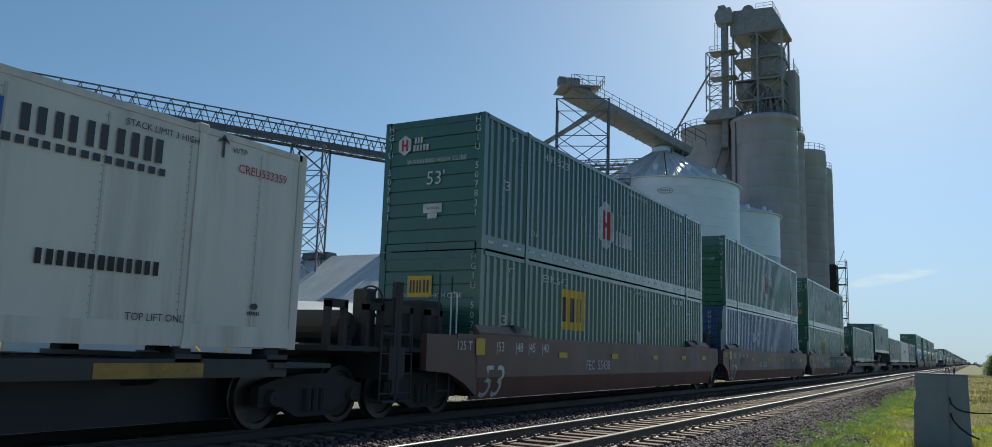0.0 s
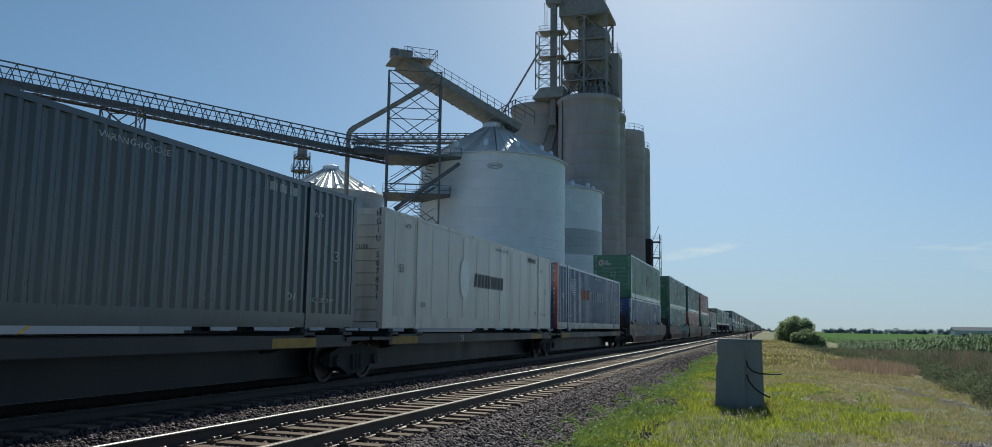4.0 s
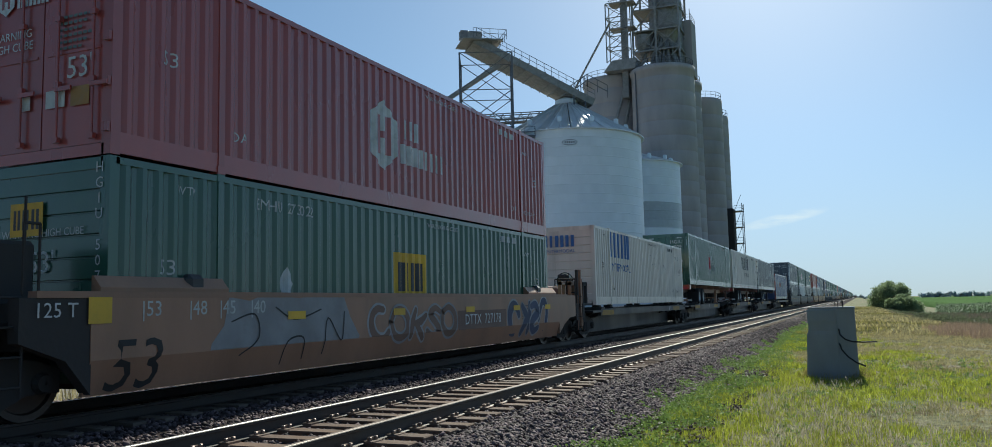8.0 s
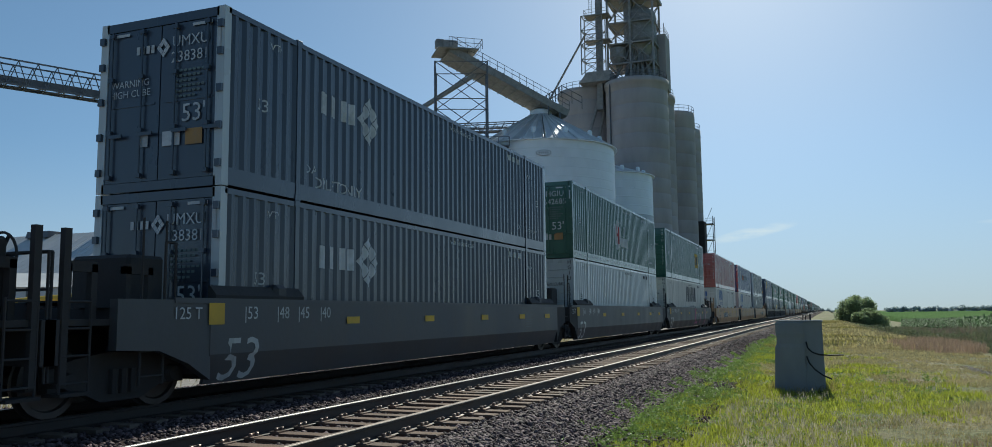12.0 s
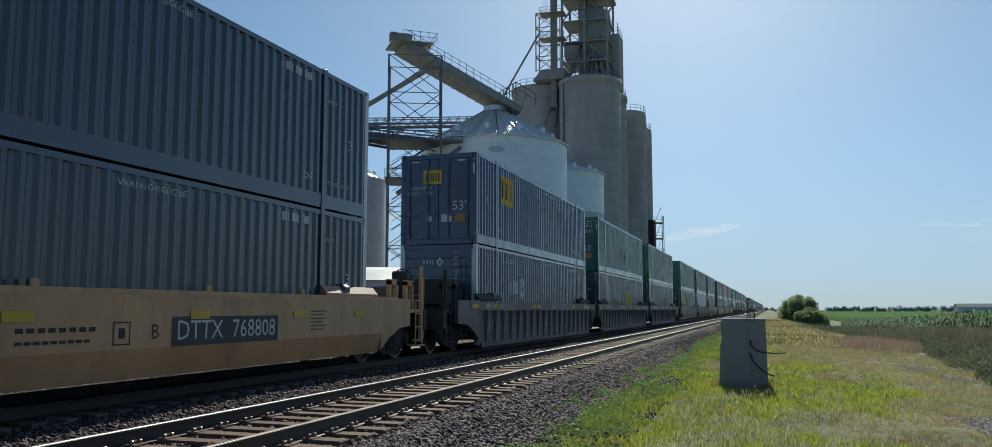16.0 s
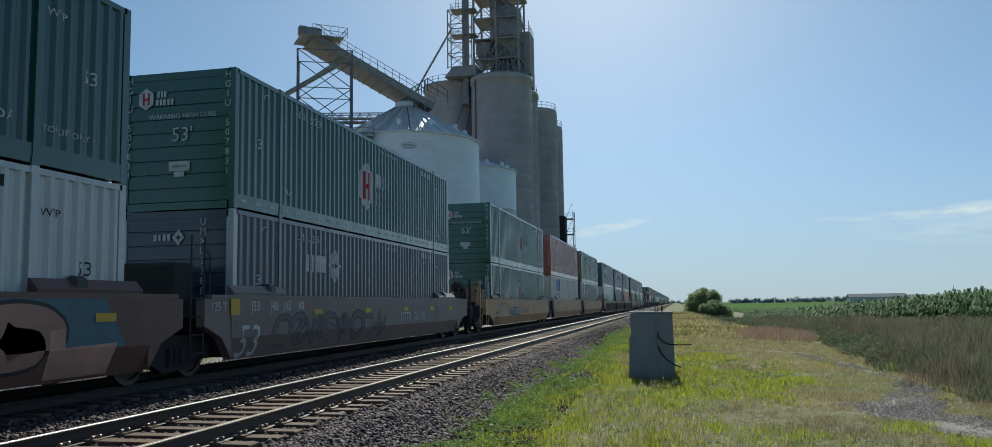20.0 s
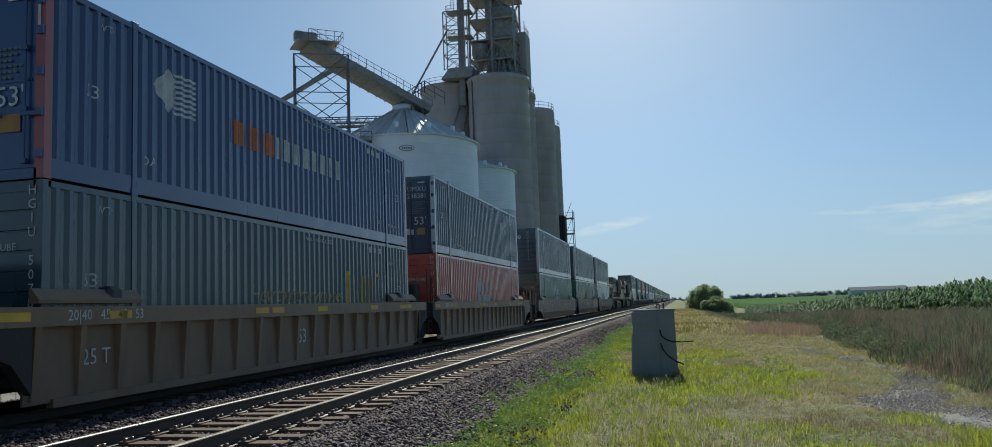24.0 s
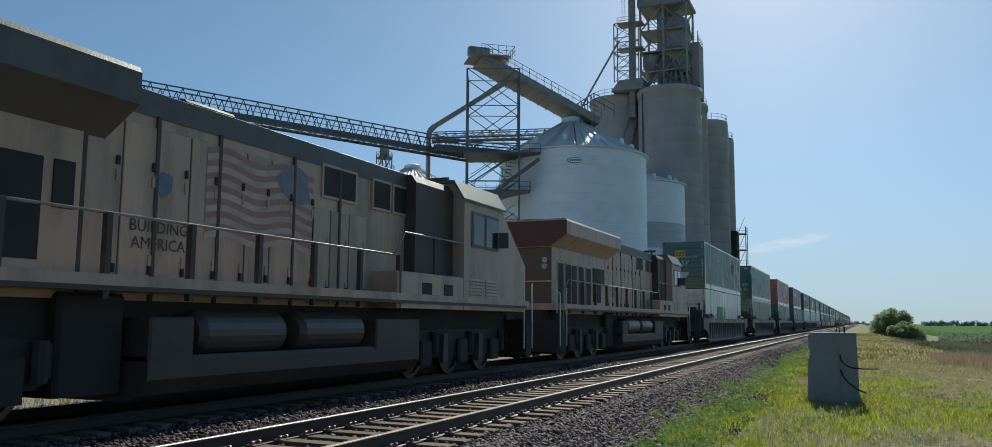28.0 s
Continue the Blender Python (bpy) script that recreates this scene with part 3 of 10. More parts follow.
def build_track(xc, name, label, near):
    tr = thing(name, label, "railway track", kind="structure")
    for s in (-1, 1):
        xr = xc + s * 0.7525
        side = MB().prism([(xr + p[0], p[1]) for p in RAIL_PROF], "y", -60, 1800)
        part("rail", side, M_RAIL, tr, "rust-brown steel rail")
        head = MB().prism([(xr - 0.030, -0.002), (xr + 0.030, -0.002), (xr + 0.024, 0.0035), (xr - 0.024, 0.0035)], "y", -60, 1800)
        part("rail_head", head, M_RAILDULL if near and s > 0 else M_RAILTOP, tr, "dull brown running surface" if near and s > 0 else "bright worn running surface")
    far = MB()
    tie = [MB().bev(-1.3, 1.3, -0.115, 0.115, -0.36, -0.165 + 0.004 * k, 0.012).mesh("tie") for k in range(3)]
    plate = MB().box(-0.18, 0.18, -0.10, 0.10, -0.165, -0.146)
    for sx, sy in ((-0.11, 0.06), (0.11, -0.06), (-0.11, -0.06), (0.11, 0.06)):
        plate.bev(sx - 0.022, sx + 0.022, sy - 0.022, sy + 0.022, -0.15, -0.105, 0.01)
    plate.bar((-0.085, -0.05, -0.13), (-0.085, 0.05, -0.13), 0.03, 0.03)
    plate.bar((0.085, -0.05, -0.13), (0.085, 0.05, -0.13), 0.03, 0.03)
    plate = plate.mesh("tie_plate")
    y, n = -6.0, 0
    while y < 520:
        if near and y < 110 and n < 240:
            part("tie", tie[n % 3], M_TIE, tr, at=pose(xc + rng.uniform(-0.05, 0.05), y, rng.uniform(-0.006, 0.006), 0, 0, rng.uniform(-1.2, 1.2)))
            if 3 < y < 46:
                for s in (-1, 1):
                    part("tie_plate", plate, M_PLATE, tr, at=pose(xc + s * 0.7525, y, 0))
            n += 1
        else:
            w = rng.uniform(-0.05, 0.05)
            far.box(xc - 1.3 + w, xc + 1.3 + w, y - 0.11, y + 0.11, -0.3, -0.16)
        y += 0.49
    f = part("far_ties", far, M_TIEFAR, tr, "weathered wooden ties")
    f["kind"] = "stuff"


build_track(NEAR_TRACK, "near_track", "empty main track on wooden ties", True)
build_track(TRAIN_TRACK, "train_track", "track under the passing train", False)

# ---- grass, weeds, corn
M_GRASS = mat("fresh grass blade", (0.37, 0.40, 0.055), rough=0.6, island=True, rand=0.4, bump=0, sub=0.55)
M_GRASS2 = mat("dry straw grass blade", (0.50, 0.425, 0.22), rough=0.7, island=True, rand=0.35, bump=0, sub=0.35)
M_OLIVE = mat("dull green grass blade", (0.31, 0.275, 0.10), rough=0.65, island=True, rand=0.4, bump=0, sub=0.45)
M_WITHER = mat("withered grass blade", (0.40, 0.295, 0.20), rough=0.75, island=True, rand=0.35, bump=0, sub=0.3)
M_SEED = mat("pale seed tuft", (0.50, 0.43, 0.33), rough=0.8, island=True, rand=0.25, bump=0, sub=0.4)
M_CLOVER = mat("dark leafy verge weed", (0.2, 0.29, 0.075), rough=0.6, island=True, rand=0.35, bump=0, sub=0.4)
M_RUSSET = mat("russet grass blade", (0.42, 0.30, 0.22), rough=0.8, island=True, rand=0.3, bump=0, sub=0.3)
M_WEED = mat("brown seeding weed stems", (0.265, 0.205, 0.155), rough=0.8, island=True, rand=0.4, bump=0, sub=0.3)
M_WEEDG = mat("dull green weed", (0.175, 0.20, 0.11), rough=0.8, island=True, rand=0.35, bump=0, sub=0.3)
M_CORN = mat("corn leaf", (0.095, 0.175, 0.07), rough=0.7, island=True, rand=0.5, bump=0, sub=0.4, spec=0.12)
M_CORNTOP = mat("corn canopy", (0.115, 0.185, 0.075), rough=1.0, spec=0.0, var=0.5, scale=1.6, bump=1.0, bscale=5, dirt=(0.10, 0.17, 0.05), damt=0.6, dscale=0.05, rand=0)
M_GRAVEL = mat("pale gravel track", (0.25, 0.225, 0.205), rough=0.95, var=0.35, scale=6, bump=0.8, bscale=30, dirt=(0.19, 0.16, 0.11), damt=0.7, dscale=1.2, rand=0)


def blades(name, x, y, h, w, lean, material, label, category="grass", z0=None):
    """Upright bent blades, two faces each, at the places given."""
    n = len(x)
    z = ground_z(x, y) - 0.02 if z0 is None else z0
    a = rng.uniform(0, 6.28, n)
    dx, dy = np.cos(a), np.sin(a)
    lx, ly = np.cos(a + 1.57) * lean, np.sin(a + 1.57) * lean
    p0 = np.stack([x - dx * w, y - dy * w, z], 1)
    p1 = np.stack([x + dx * w, y + dy * w, z], 1)
    p2 = np.stack([x + dx * w * 0.7 + lx * 0.35 * h, y + dy * w * 0.7 + ly * 0.35 * h, z + h * 0.6], 1)
    p3 = np.stack([x - dx * w * 0.7 + lx * 0.35 * h, y - dy * w * 0.7 + ly * 0.35 * h, z + h * 0.6], 1)
    p4 = np.stack([x + lx * h, y + ly * h, z + h], 1)
    V = np.stack([p0, p1, p2, p3, p4], 1).reshape(-1, 3)
    o = (np.arange(n) * 5)[:, None]
    F = np.concatenate([o + np.array([[0, 1, 2]]), o + np.array([[0, 2, 3]]), o + np.array([[3, 2, 4]])], 0)
    ob = part(name, np_mesh(name, V, F), material)
    return tagged(ob, label, category, kind="stuff")


def clumpy(n, x0, x1, y0, y1, power, scale, bias, seed):
    """Places with patchy density, denser towards y0."""
    x = rng.uniform(x0, x1, n * 2)
    y = y0 + (y1 - y0) * rng.uniform(0, 1, n * 2) ** power
    v = np.sin(x * scale + seed) * np.sin(y * scale * 0.8 + seed * 2.1) + 0.6 * np.sin(x * scale * 2.7 + 1.3 * seed) * np.sin(y * scale * 2.1 + seed)
    keep = v + rng.uniform(-0.9, 0.9, n * 2) > bias
    return x[keep][:n], y[keep][:n]


LATTICE = rng.uniform(0, 1, (97, 97))


def patches(x, y, size, seed):
    """Smooth random patches of about the given size, 0 to 1."""
    x, y = np.asarray(x), np.asarray(y)
    u, v = (0.79 * x + 0.61 * y) / size + seed * 7.3 + 400, (0.79 * y - 0.61 * x) / size + seed * 3.1 + 400
    i, j = np.floor(u).astype(int), np.floor(v).astype(int)
    fu, fv = u - i, v - j
    fu, fv = fu * fu * (3 - 2 * fu), fv * fv * (3 - 2 * fv)
    g = lambda p, q: LATTICE[p % 97, q % 97]
    return (g(i, j) * (1 - fu) + g(i + 1, j) * fu) * (1 - fv) + (g(i, j + 1) * (1 - fu) + g(i + 1, j + 1) * fu) * fv


def mottle(x, y, size, seed):
    return 0.6 * patches(x, y, size, seed) + 0.3 * patches(x, y, size * 0.4, seed + 1) + 0.1 * patches(x, y, size * 0.15, seed + 2)


PATH_Y = (9.5, 11, 13, 14.5, 15.4, 16.1, 18, 20, 22.4, 25, 27.5, 31)
PATH_X = (5.2, 4.6, 3.9, 3.4, 3.5, 3.9, 4.6, 4.7, 4.6, 4.4, 4.0, 3.9)
PATH_W = (0.4, 0.5, 0.6, 0.68, 0.66, 0.5, 0.3, 0.18, 0.2, 0.2, 0.12, 0.0)


def on_path(x, y, grow=0.0):
    """True on the bare wheel track."""
    w = np.interp(y, PATH_Y, PATH_W, left=0, right=0)
    d = np.abs(x - np.interp(y, PATH_Y, PATH_X))
    return (w > 0) & (d < w * (0.65 + 0.7 * patches(x, y, 0.35, 9)) + grow)


def verge_points(n, x0, x1, y0, y1, power=1.7):
    return rng.uniform(x0, x1, n), y0 + (y1 - y0) * rng.uniform(0, 1, n) ** power


def leaf_clumps(name, x, y, z, radius, height, leaves, size, material, label):
    """Low leafy weeds: each plant a loose heap of small tilted leaves."""
    n = len(x) * leaves
    r = np.repeat(radius, leaves) * np.sqrt(rng.uniform(0, 1, n))
    a = rng.uniform(0, 6.28, n)
    hz = np.repeat(height, leaves) * rng.uniform(0.1, 1.0, n) * (1.05 - 0.6 * r / np.repeat(radius, leaves))
    p = np.stack([np.repeat(x, leaves) + r * np.cos(a), np.repeat(y, leaves) + r * np.sin(a), np.repeat(z, leaves) + hz], 1)
    d = np.stack([np.cos(a), np.sin(a), rng.uniform(-0.3, 0.9, n)], 1) + rng.normal(0, 0.5, (n, 3))
    d /= np.linalg.norm(d, axis=1)[:, None]
    b = np.cross(d, rng.normal(0, 1, (n, 3)))
    b /= np.linalg.norm(b, axis=1)[:, None] + 1e-6
    s = (size * rng.uniform(0.6, 1.4, n) * (1 + 0.02 * p[:, 1]))[:, None]
    V = np.stack([p - d * s, p - b * s * 0.5, p + d * s, p + b * s * 0.5], 1).reshape(-1, 3)
    F = (np.arange(n) * 4)[:, None] + np.array([[0, 1, 2, 3]])
    return tagged(part(name, np_mesh(name, V, F), material), label, "weeds", kind="stuff")


def plant_verge():
    # tufts of a few blades each, with soil showing between them
    x, y = verge_points(76000, -3.45, 5.6, 5.5, 46, 1.9)
    k = (~on_path(x, y)) | (rng.uniform(0, 1, len(x)) < 0.13)
    bare = mottle(x, y, 0.9, 4)
    k &= (x > -3.05 + 0.5 * patches(x, y, 0.8, 12)) & ((x + 2.45) ** 2 / 0.06 + (y - 19.6) ** 2 / 3.2 > 0.4 + patches(x, y, 0.4, 17)) & (rng.uniform(0, 1, len(x)) < np.clip((bare - 0.24) * 7, 0.10, 1))
    x, y = x[k], y[k]
    # lush to the near left of the wheel track, drying out towards the ditch and the distance
    lush = mottle(x, y, 1.6, 1) + 0.46 * np.clip(1.2 - (x + 3.2) / 4.6, 0, 1) - 0.014 * np.clip(y - 17, 0, 30) + rng.uniform(-0.1, 0.1, len(x))
    straw = mottle(x, y, 1.5, 6) + 0.016 * np.clip(y - 14, 0, 16) + 0.03 * np.clip(x, 0, 4) + rng.uniform(-0.12, 0.12, len(x))
    lime = lush > 0.585
    dry = (~lime) & (straw > 0.56)
    brown = (~lime) & (~dry) & (mottle(x, y, 2.2, 8) + 0.05 * (x - 1) + rng.uniform(-0.08, 0.08, len(x)) > 0.58)
    olive = ~(lime | dry | brown)
    tall = 0.45 + 1.5 * np.clip(mottle(x, y, 0.55, 33) - 0.22, 0, 1) + 0.5 * np.clip(mottle(x, y, 2.4, 41) - 0.4, 0, 1)

    def sow(m, name, h0, h1, w, l0, l1, material, label, per=4, spread=0.028):
        n = int(m.sum()) * per
        xx, yy = np.repeat(x[m], per) + rng.normal(0, spread, n), np.repeat(y[m], per) + rng.normal(0, spread, n)
        blades(name, xx, yy, np.repeat(tall[m], per) * rng.uniform(h0, h1, n) * (1 + 0.010 * yy), w * (1 + 0.06 * yy), rng.uniform(l0, l1, n), material, label)
    sow(lime, "grass", 0.05, 0.13, 0.0026, 0.2, 1.1, M_GRASS, "bright green mown grass of the verge")
    sow(olive, "short_grass", 0.03, 0.085, 0.0025, 0.2, 1.2, M_OLIVE, "short dull green grass of the verge")
    sow(dry, "dry_grass", 0.035, 0.09, 0.0024, 0.3, 1.3, M_GRASS2, "straw-coloured dry grass among the green")
    sow(brown, "withered_grass", 0.03, 0.085, 0.0023, 0.2, 1.2, M_WITHER, "withered brown grass among the green")
    n = 900
    a = rng.uniform(0, 6.28, n)
    fx, fy = -0.62 + np.clip(1.1 * np.cos(a), -0.62, 0.62) + rng.normal(0, 0.05, n), 20.55 + np.clip(1.1 * np.sin(a), -0.62, 0.62) + rng.normal(0, 0.05, n)
    blades("block_grass", fx, fy, rng.uniform(0.05, 0.22, n), 0.005, rng.uniform(0.1, 0.7, n), M_OLIVE, "unmown grass round the foot of the concrete block")
    # leafy weeds creeping onto the stones, with taller ones here and there
    x, y = verge_points(7000, -3.6, -1.6, 7.0, 60, 1.7)
    k = mottle(x, y, 0.9, 3) + 0.06 * rng.normal(0, 1, len(x)) > 0.27 + 0.42 * np.abs(x + 2.7)
    x, y = x[k], y[k]
    z = np.maximum(ground_z(x, y), bed_z(x)) - 0.01
    leaf_clumps("verge_weeds", x, y, z, rng.uniform(0.06, 0.17, len(x)), rng.uniform(0.05, 0.19, len(x)), 26, 0.017, M_CLOVER, "low leafy weeds along the edge of the ballast")
    x, y = verge_points(700, -2.6, 2.6, 8.0, 26, 1.2)
    k = mottle(x, y, 1.4, 51) > 0.52
    x, y = x[k], y[k]
    leaf_clumps("broadleaf_weeds", x, y, ground_z(x, y), rng.uniform(0.05, 0.14, len(x)), rng.uniform(0.04, 0.14, len(x)), 18, 0.018, M_CLOVER, "broad-leaved weeds low in the grass")
    x, y = verge_points(26000, -3.0, 8.5, 42, 150, 1.5)
    k = mottle(x, y, 5, 2) < 0.5
    blades("far_grass", x[k], y[k], rng.uniform(0.08, 0.25, k.sum()), 0.016 + 0.0004 * y[k], rng.uniform(0.2, 1.0, k.sum()), M_GRASS2, "drying grass further down the verge")
    blades("far_grass", x[~k], y[~k], rng.uniform(0.08, 0.22, (~k).sum()), 0.016 + 0.0004 * y[~k], rng.uniform(0.2, 1.0, (~k).sum()), M_OLIVE, "dull green grass further down the verge")
    # feathery seed heads over the near grass: thin stems with a pale tuft
    x, y = verge_points(1500, -1.6, 1.2, 9.0, 17, 1.2)
    k = mottle(x, y, 0.9, 15) + 0.14 * np.exp(-((x + 0.4) / 0.9) ** 2 - ((y - 11.5) / 1.8) ** 2) > 0.60
    x, y = x[k], y[k]
    h = rng.uniform(0.18, 0.36, len(x))
    blades("seed_heads", x, y, h, 0.002, rng.uniform(0.1, 0.4, len(x)), M_GRASS2, "pale feathery seed heads over the grass")
    n = 5
    xx, yy = np.repeat(x, n) + rng.normal(0, 0.025, len(x) * n), np.repeat(y, n) + rng.normal(0, 0.025, len(x) * n)
    blades("seed_tufts", xx, yy, rng.uniform(0.04, 0.09, len(xx)), 0.003, rng.uniform(0.3, 1.2, len(xx)), M_SEED, "pale tufts of seeding grass", "grass", z0=ground_z(xx, yy) + np.repeat(h, n) * rng.uniform(0.7, 1.0, len(xx)))
    # a low reddish band of dry grass, then the ditch: brown seeding weeds, dark green ones, leafy clumps
    x, y = verge_points(9000, 2.4, 7.0, 36, 52, 1.0)
    k = (np.abs((y - 44) / 7) ** 2 + np.abs((x - 4.9) / 2.1) ** 2 < 1.3 * patches(x, y, 1.6, 31) + 0.35)
    blades("russet_grass", x[k], y[k], rng.uniform(0.2, 0.5, k.sum()), 0.008, rng.uniform(0.1, 0.6, k.sum()), M_RUSSET, "low russet band of seeding grass")
    x, y = verge_points(210000, 0.2, 15.4, 11, 175, 1.55)
    edge = np.interp(y, (11, 15.8, 19.6, 32, 44, 56, 80, 175), (5.6, 5.15, 4.7, 5.5, 6.6, 5.6, 3.6, 1.2)) + 0.8 * (patches(x, y, 1.3, 5) - 0.5)
    k = x > edge
    x, y, edge = x[k], y[k], edge[k]
    hh = np.clip((x - edge) / np.clip(0.6 + 0.04 * y, 1.3, 5), 0.22, 1) * (0.40 + 0.8 * mottle(x, y, 1.6, 21)) * (1 + 0.25 * patches(x, y, 5, 61))
    br = mottle(x, y, 2.4, 7) + 0.10 * np.exp(-((x - 9) / 3.5) ** 2) - 0.003 * np.clip(y - 50, 0, 60) + rng.uniform(-0.2, 0.2, len(x)) > 0.60
    wide = 0.0035 + 0.00024 * y
    blades("ditch_weeds", x[br], y[br], hh[br] * rng.uniform(0.5, 1.1, br.sum()), wide[br] * 0.8, rng.uniform(0.05, 0.7, br.sum()), M_WEED, "tall brown seeding weeds in the ditch", "weeds")
    gr = ~br
    blades("green_weeds", x[gr], y[gr], hh[gr] * rng.uniform(0.35, 0.95, gr.sum()), wide[gr] * 1.7, rng.uniform(0.2, 1.2, gr.sum()), M_WEEDG, "dull green weeds in the ditch", "weeds")
    x, y = verge_points(2600, 4.8, 14.0, 14, 110, 1.3)
    edge = np.interp(y, (11, 19.6, 32, 44, 56, 80, 175), (5.6, 5.0, 5.4, 6.8, 5.0, 2.0, 1.0))
    k = (x > edge) & (mottle(x, y, 2.6, 71) + 0.2 * np.exp(-((x - 6.6) / 2) ** 2 - ((y - 32) / 9) ** 2) > 0.54)
    x, y = x[k], y[k]
    leaf_clumps("ditch_clumps", x, y, ground_z(x, y), rng.uniform(0.2, 0.5, len(x)), rng.uniform(0.35, 0.95, len(x)), 70, 0.03, M_WEEDG, "dark leafy clumps of weeds in the ditch")


plant_verge()


def gravel_path():
    ys = np.arange(9.5, 16.6, 0.18)
    V, F = [], []
    for i, y in enumerate(ys):
        c, w = np.interp(y, PATH_Y, PATH_X), np.interp(y, PATH_Y, PATH_W)
        a = c - w * (0.75 + 0.5 * float(patches(c - w, y, 0.35, 9)))
        b = c + w * (0.75 + 0.5 * float(patches(c + w, y, 0.35, 9)))
        for k in range(5):
            x = a + (b - a) * k / 4
            V.append((x, y, float(ground_z(x, y)) + (0.012 if 0 < k < 4 else 0.002)))
        if i:
            for k in range(4):
                q = (i - 1) * 5 + k
                F.append((q, q + 1, q + 6, q + 5))
    ob = part("gravel_path", sheet(V, F, "gravel_path"), M_GRAVEL)
    tagged(ob, "worn grey gravel wheel track through the grass", "path", kind="structure")


gravel_path()
stones("path_gravel", 2.4, 5.6, 9.5, 30, 60000, 0.014, lambda x: np.full_like(x, GROUND + 0.004), "small loose stones on the wheel track", lambda x, y: on_path(x, y, 0.06), M_PATHSTONE)


def corn_field():
    """Standing corn: single plants along the edge, a rough canopy behind."""
    px, py = [], []
    for r in range(13):
        x = 15.7 + r * 0.76
        y = np.arange(34 + r * 1.6, 210, 0.22 if r < 6 else 0.34)
        y = y + rng.uniform(-0.07, 0.07, len(y))
        keep = rng.uniform(0, 1, len(y)) < np.clip(95 / np.maximum(y, 1), 0.4, 1)
        y = y[keep]
        px.append(np.full(len(y), x) + rng.uniform(-0.1, 0.1, len(y)))
        py.append(y)
    px, py = np.concatenate(px), np.concatenate(py)
    n = len(px)
    H = rng.uniform(1.95, 2.45, n)
    gz = ground_z(px, py)
    Vs, Fs, o = [], [], 0
    for k in range(9):          # leaves up the stalk
        hb = H * (0.18 + 0.085 * k)
        a = (k % 2) * math.pi + rng.uniform(-0.6, 0.6, n) + rng.uniform(0, 6.28, n) * 0.25
        ln = rng.uniform(0.4, 0.75, n) * (1.0 if k < 7 else 0.7)
        w = 0.028 + 0.0006 * np.clip(py - 20, 0, 120)
        cx, cy = np.cos(a), np.sin(a)
        nx, ny = -cy * w, cx * w
        rise = rng.uniform(0.15, 0.4, n)
        P = [np.stack([px - nx * .6, py - ny * .6, gz + hb], 1), np.stack([px + nx * .6, py + ny * .6, gz + hb], 1),
             np.stack([px + cx * ln * .5 + nx, py + cy * ln * .5 + ny, gz + hb + rise], 1), np.stack([px + cx * ln * .5 - nx, py + cy * ln * .5 - ny, gz + hb + rise], 1),
             np.stack([px + cx * ln, py + cy * ln, gz + hb + rise * rng.uniform(-0.3, 0.8, n)], 1)]
        V = np.stack(P, 1).reshape(-1, 3)
        q = o + (np.arange(n) * 5)[:, None]
        Fs += [q + np.array([[0, 1, 2]]), q + np.array([[0, 2, 3]]), q + np.array([[3, 2, 4]])]
        Vs.append(V)
        o += n * 5
    # stalk and tassel as a thin crossed blade
    for da in (0.4, 1.97):
        w = 0.014
        cx, cy = math.cos(da) * w, math.sin(da) * w
        V = np.stack([np.stack([px - cx, py - cy, gz - 0.03], 1), np.stack([px + cx, py + cy, gz - 0.03], 1), np.stack([px, py, gz + H], 1)], 1).reshape(-1, 3)
        Fs.append(o + (np.arange(n) * 3)[:, None] + np.array([[0, 1, 2]]))
        Vs.append(V)
        o += n * 3
    ob = part("corn_plants", np_mesh("corn_plants", np.concatenate(Vs), np.concatenate(Fs)), M_CORN)
    tagged(ob, "standing green corn along the edge of the field", "corn", kind="stuff")
    xs = np.concatenate([np.arange(24.5, 40, 0.75), np.arange(41, 90, 2.5), np.arange(95, 320, 12), np.arange(340, 2400, 120)])
    ys = np.concatenate([np.arange(40, 200, 1.2), np.arange(203, 330, 6), np.arange(345, 1500, 60)])
    X, Y = np.meshgrid(xs, ys, indexing="ij")
    Z = ground_z(X, Y) + 1.95 + rng.uniform(-0.22, 0.22, X.shape) * (Y < 330)
    Z[0] = ground_z(X[0], Y[0])
    V = np.stack([X + rng.uniform(-0.15, 0.15, X.shape), Y, Z], -1).reshape(-1, 3)
    ny = len(ys)
    i, j = np.meshgrid(np.arange(len(xs) - 1), np.arange(ny - 1), indexing="ij")
    a = (i * ny + j).ravel()
    ob = part("corn_field", np_mesh("corn_field", V, np.stack([a, a + ny, a + ny + 1, a + 1], 1)), M_CORNTOP)
    tagged(ob, "wide level field of green corn", "corn field", kind="stuff")


corn_field()


def yard():
    """Bare grey gravel of the elevator yard beyond the train."""
    xs = [-15.0, -16.2, -19, -24, -30, -40, -60]
    ys = np.concatenate([np.arange(-60, 60, 3.0), np.arange(60, 190, 10)])
    V, F = [], []
    for y in ys:
        for i, x in enumerate(xs):
            V.append((x + (0.4 * math.sin(y * 0.5) if i else 0), y, GROUND + 0.012 + (0.02 if i else 0)))
    n = len(xs)
    for k in range(len(ys) - 1):
        for i in range(n - 1):
            F.append((k * n + i + 1, k * n + i, (k + 1) * n + i, (k + 1) * n + i + 1))
    ob = part("yard", sheet(V, F, "yard"), M_GRAVEL)
    tagged(ob, "bare grey gravel yard before the grain bins", "yard", kind="structure")


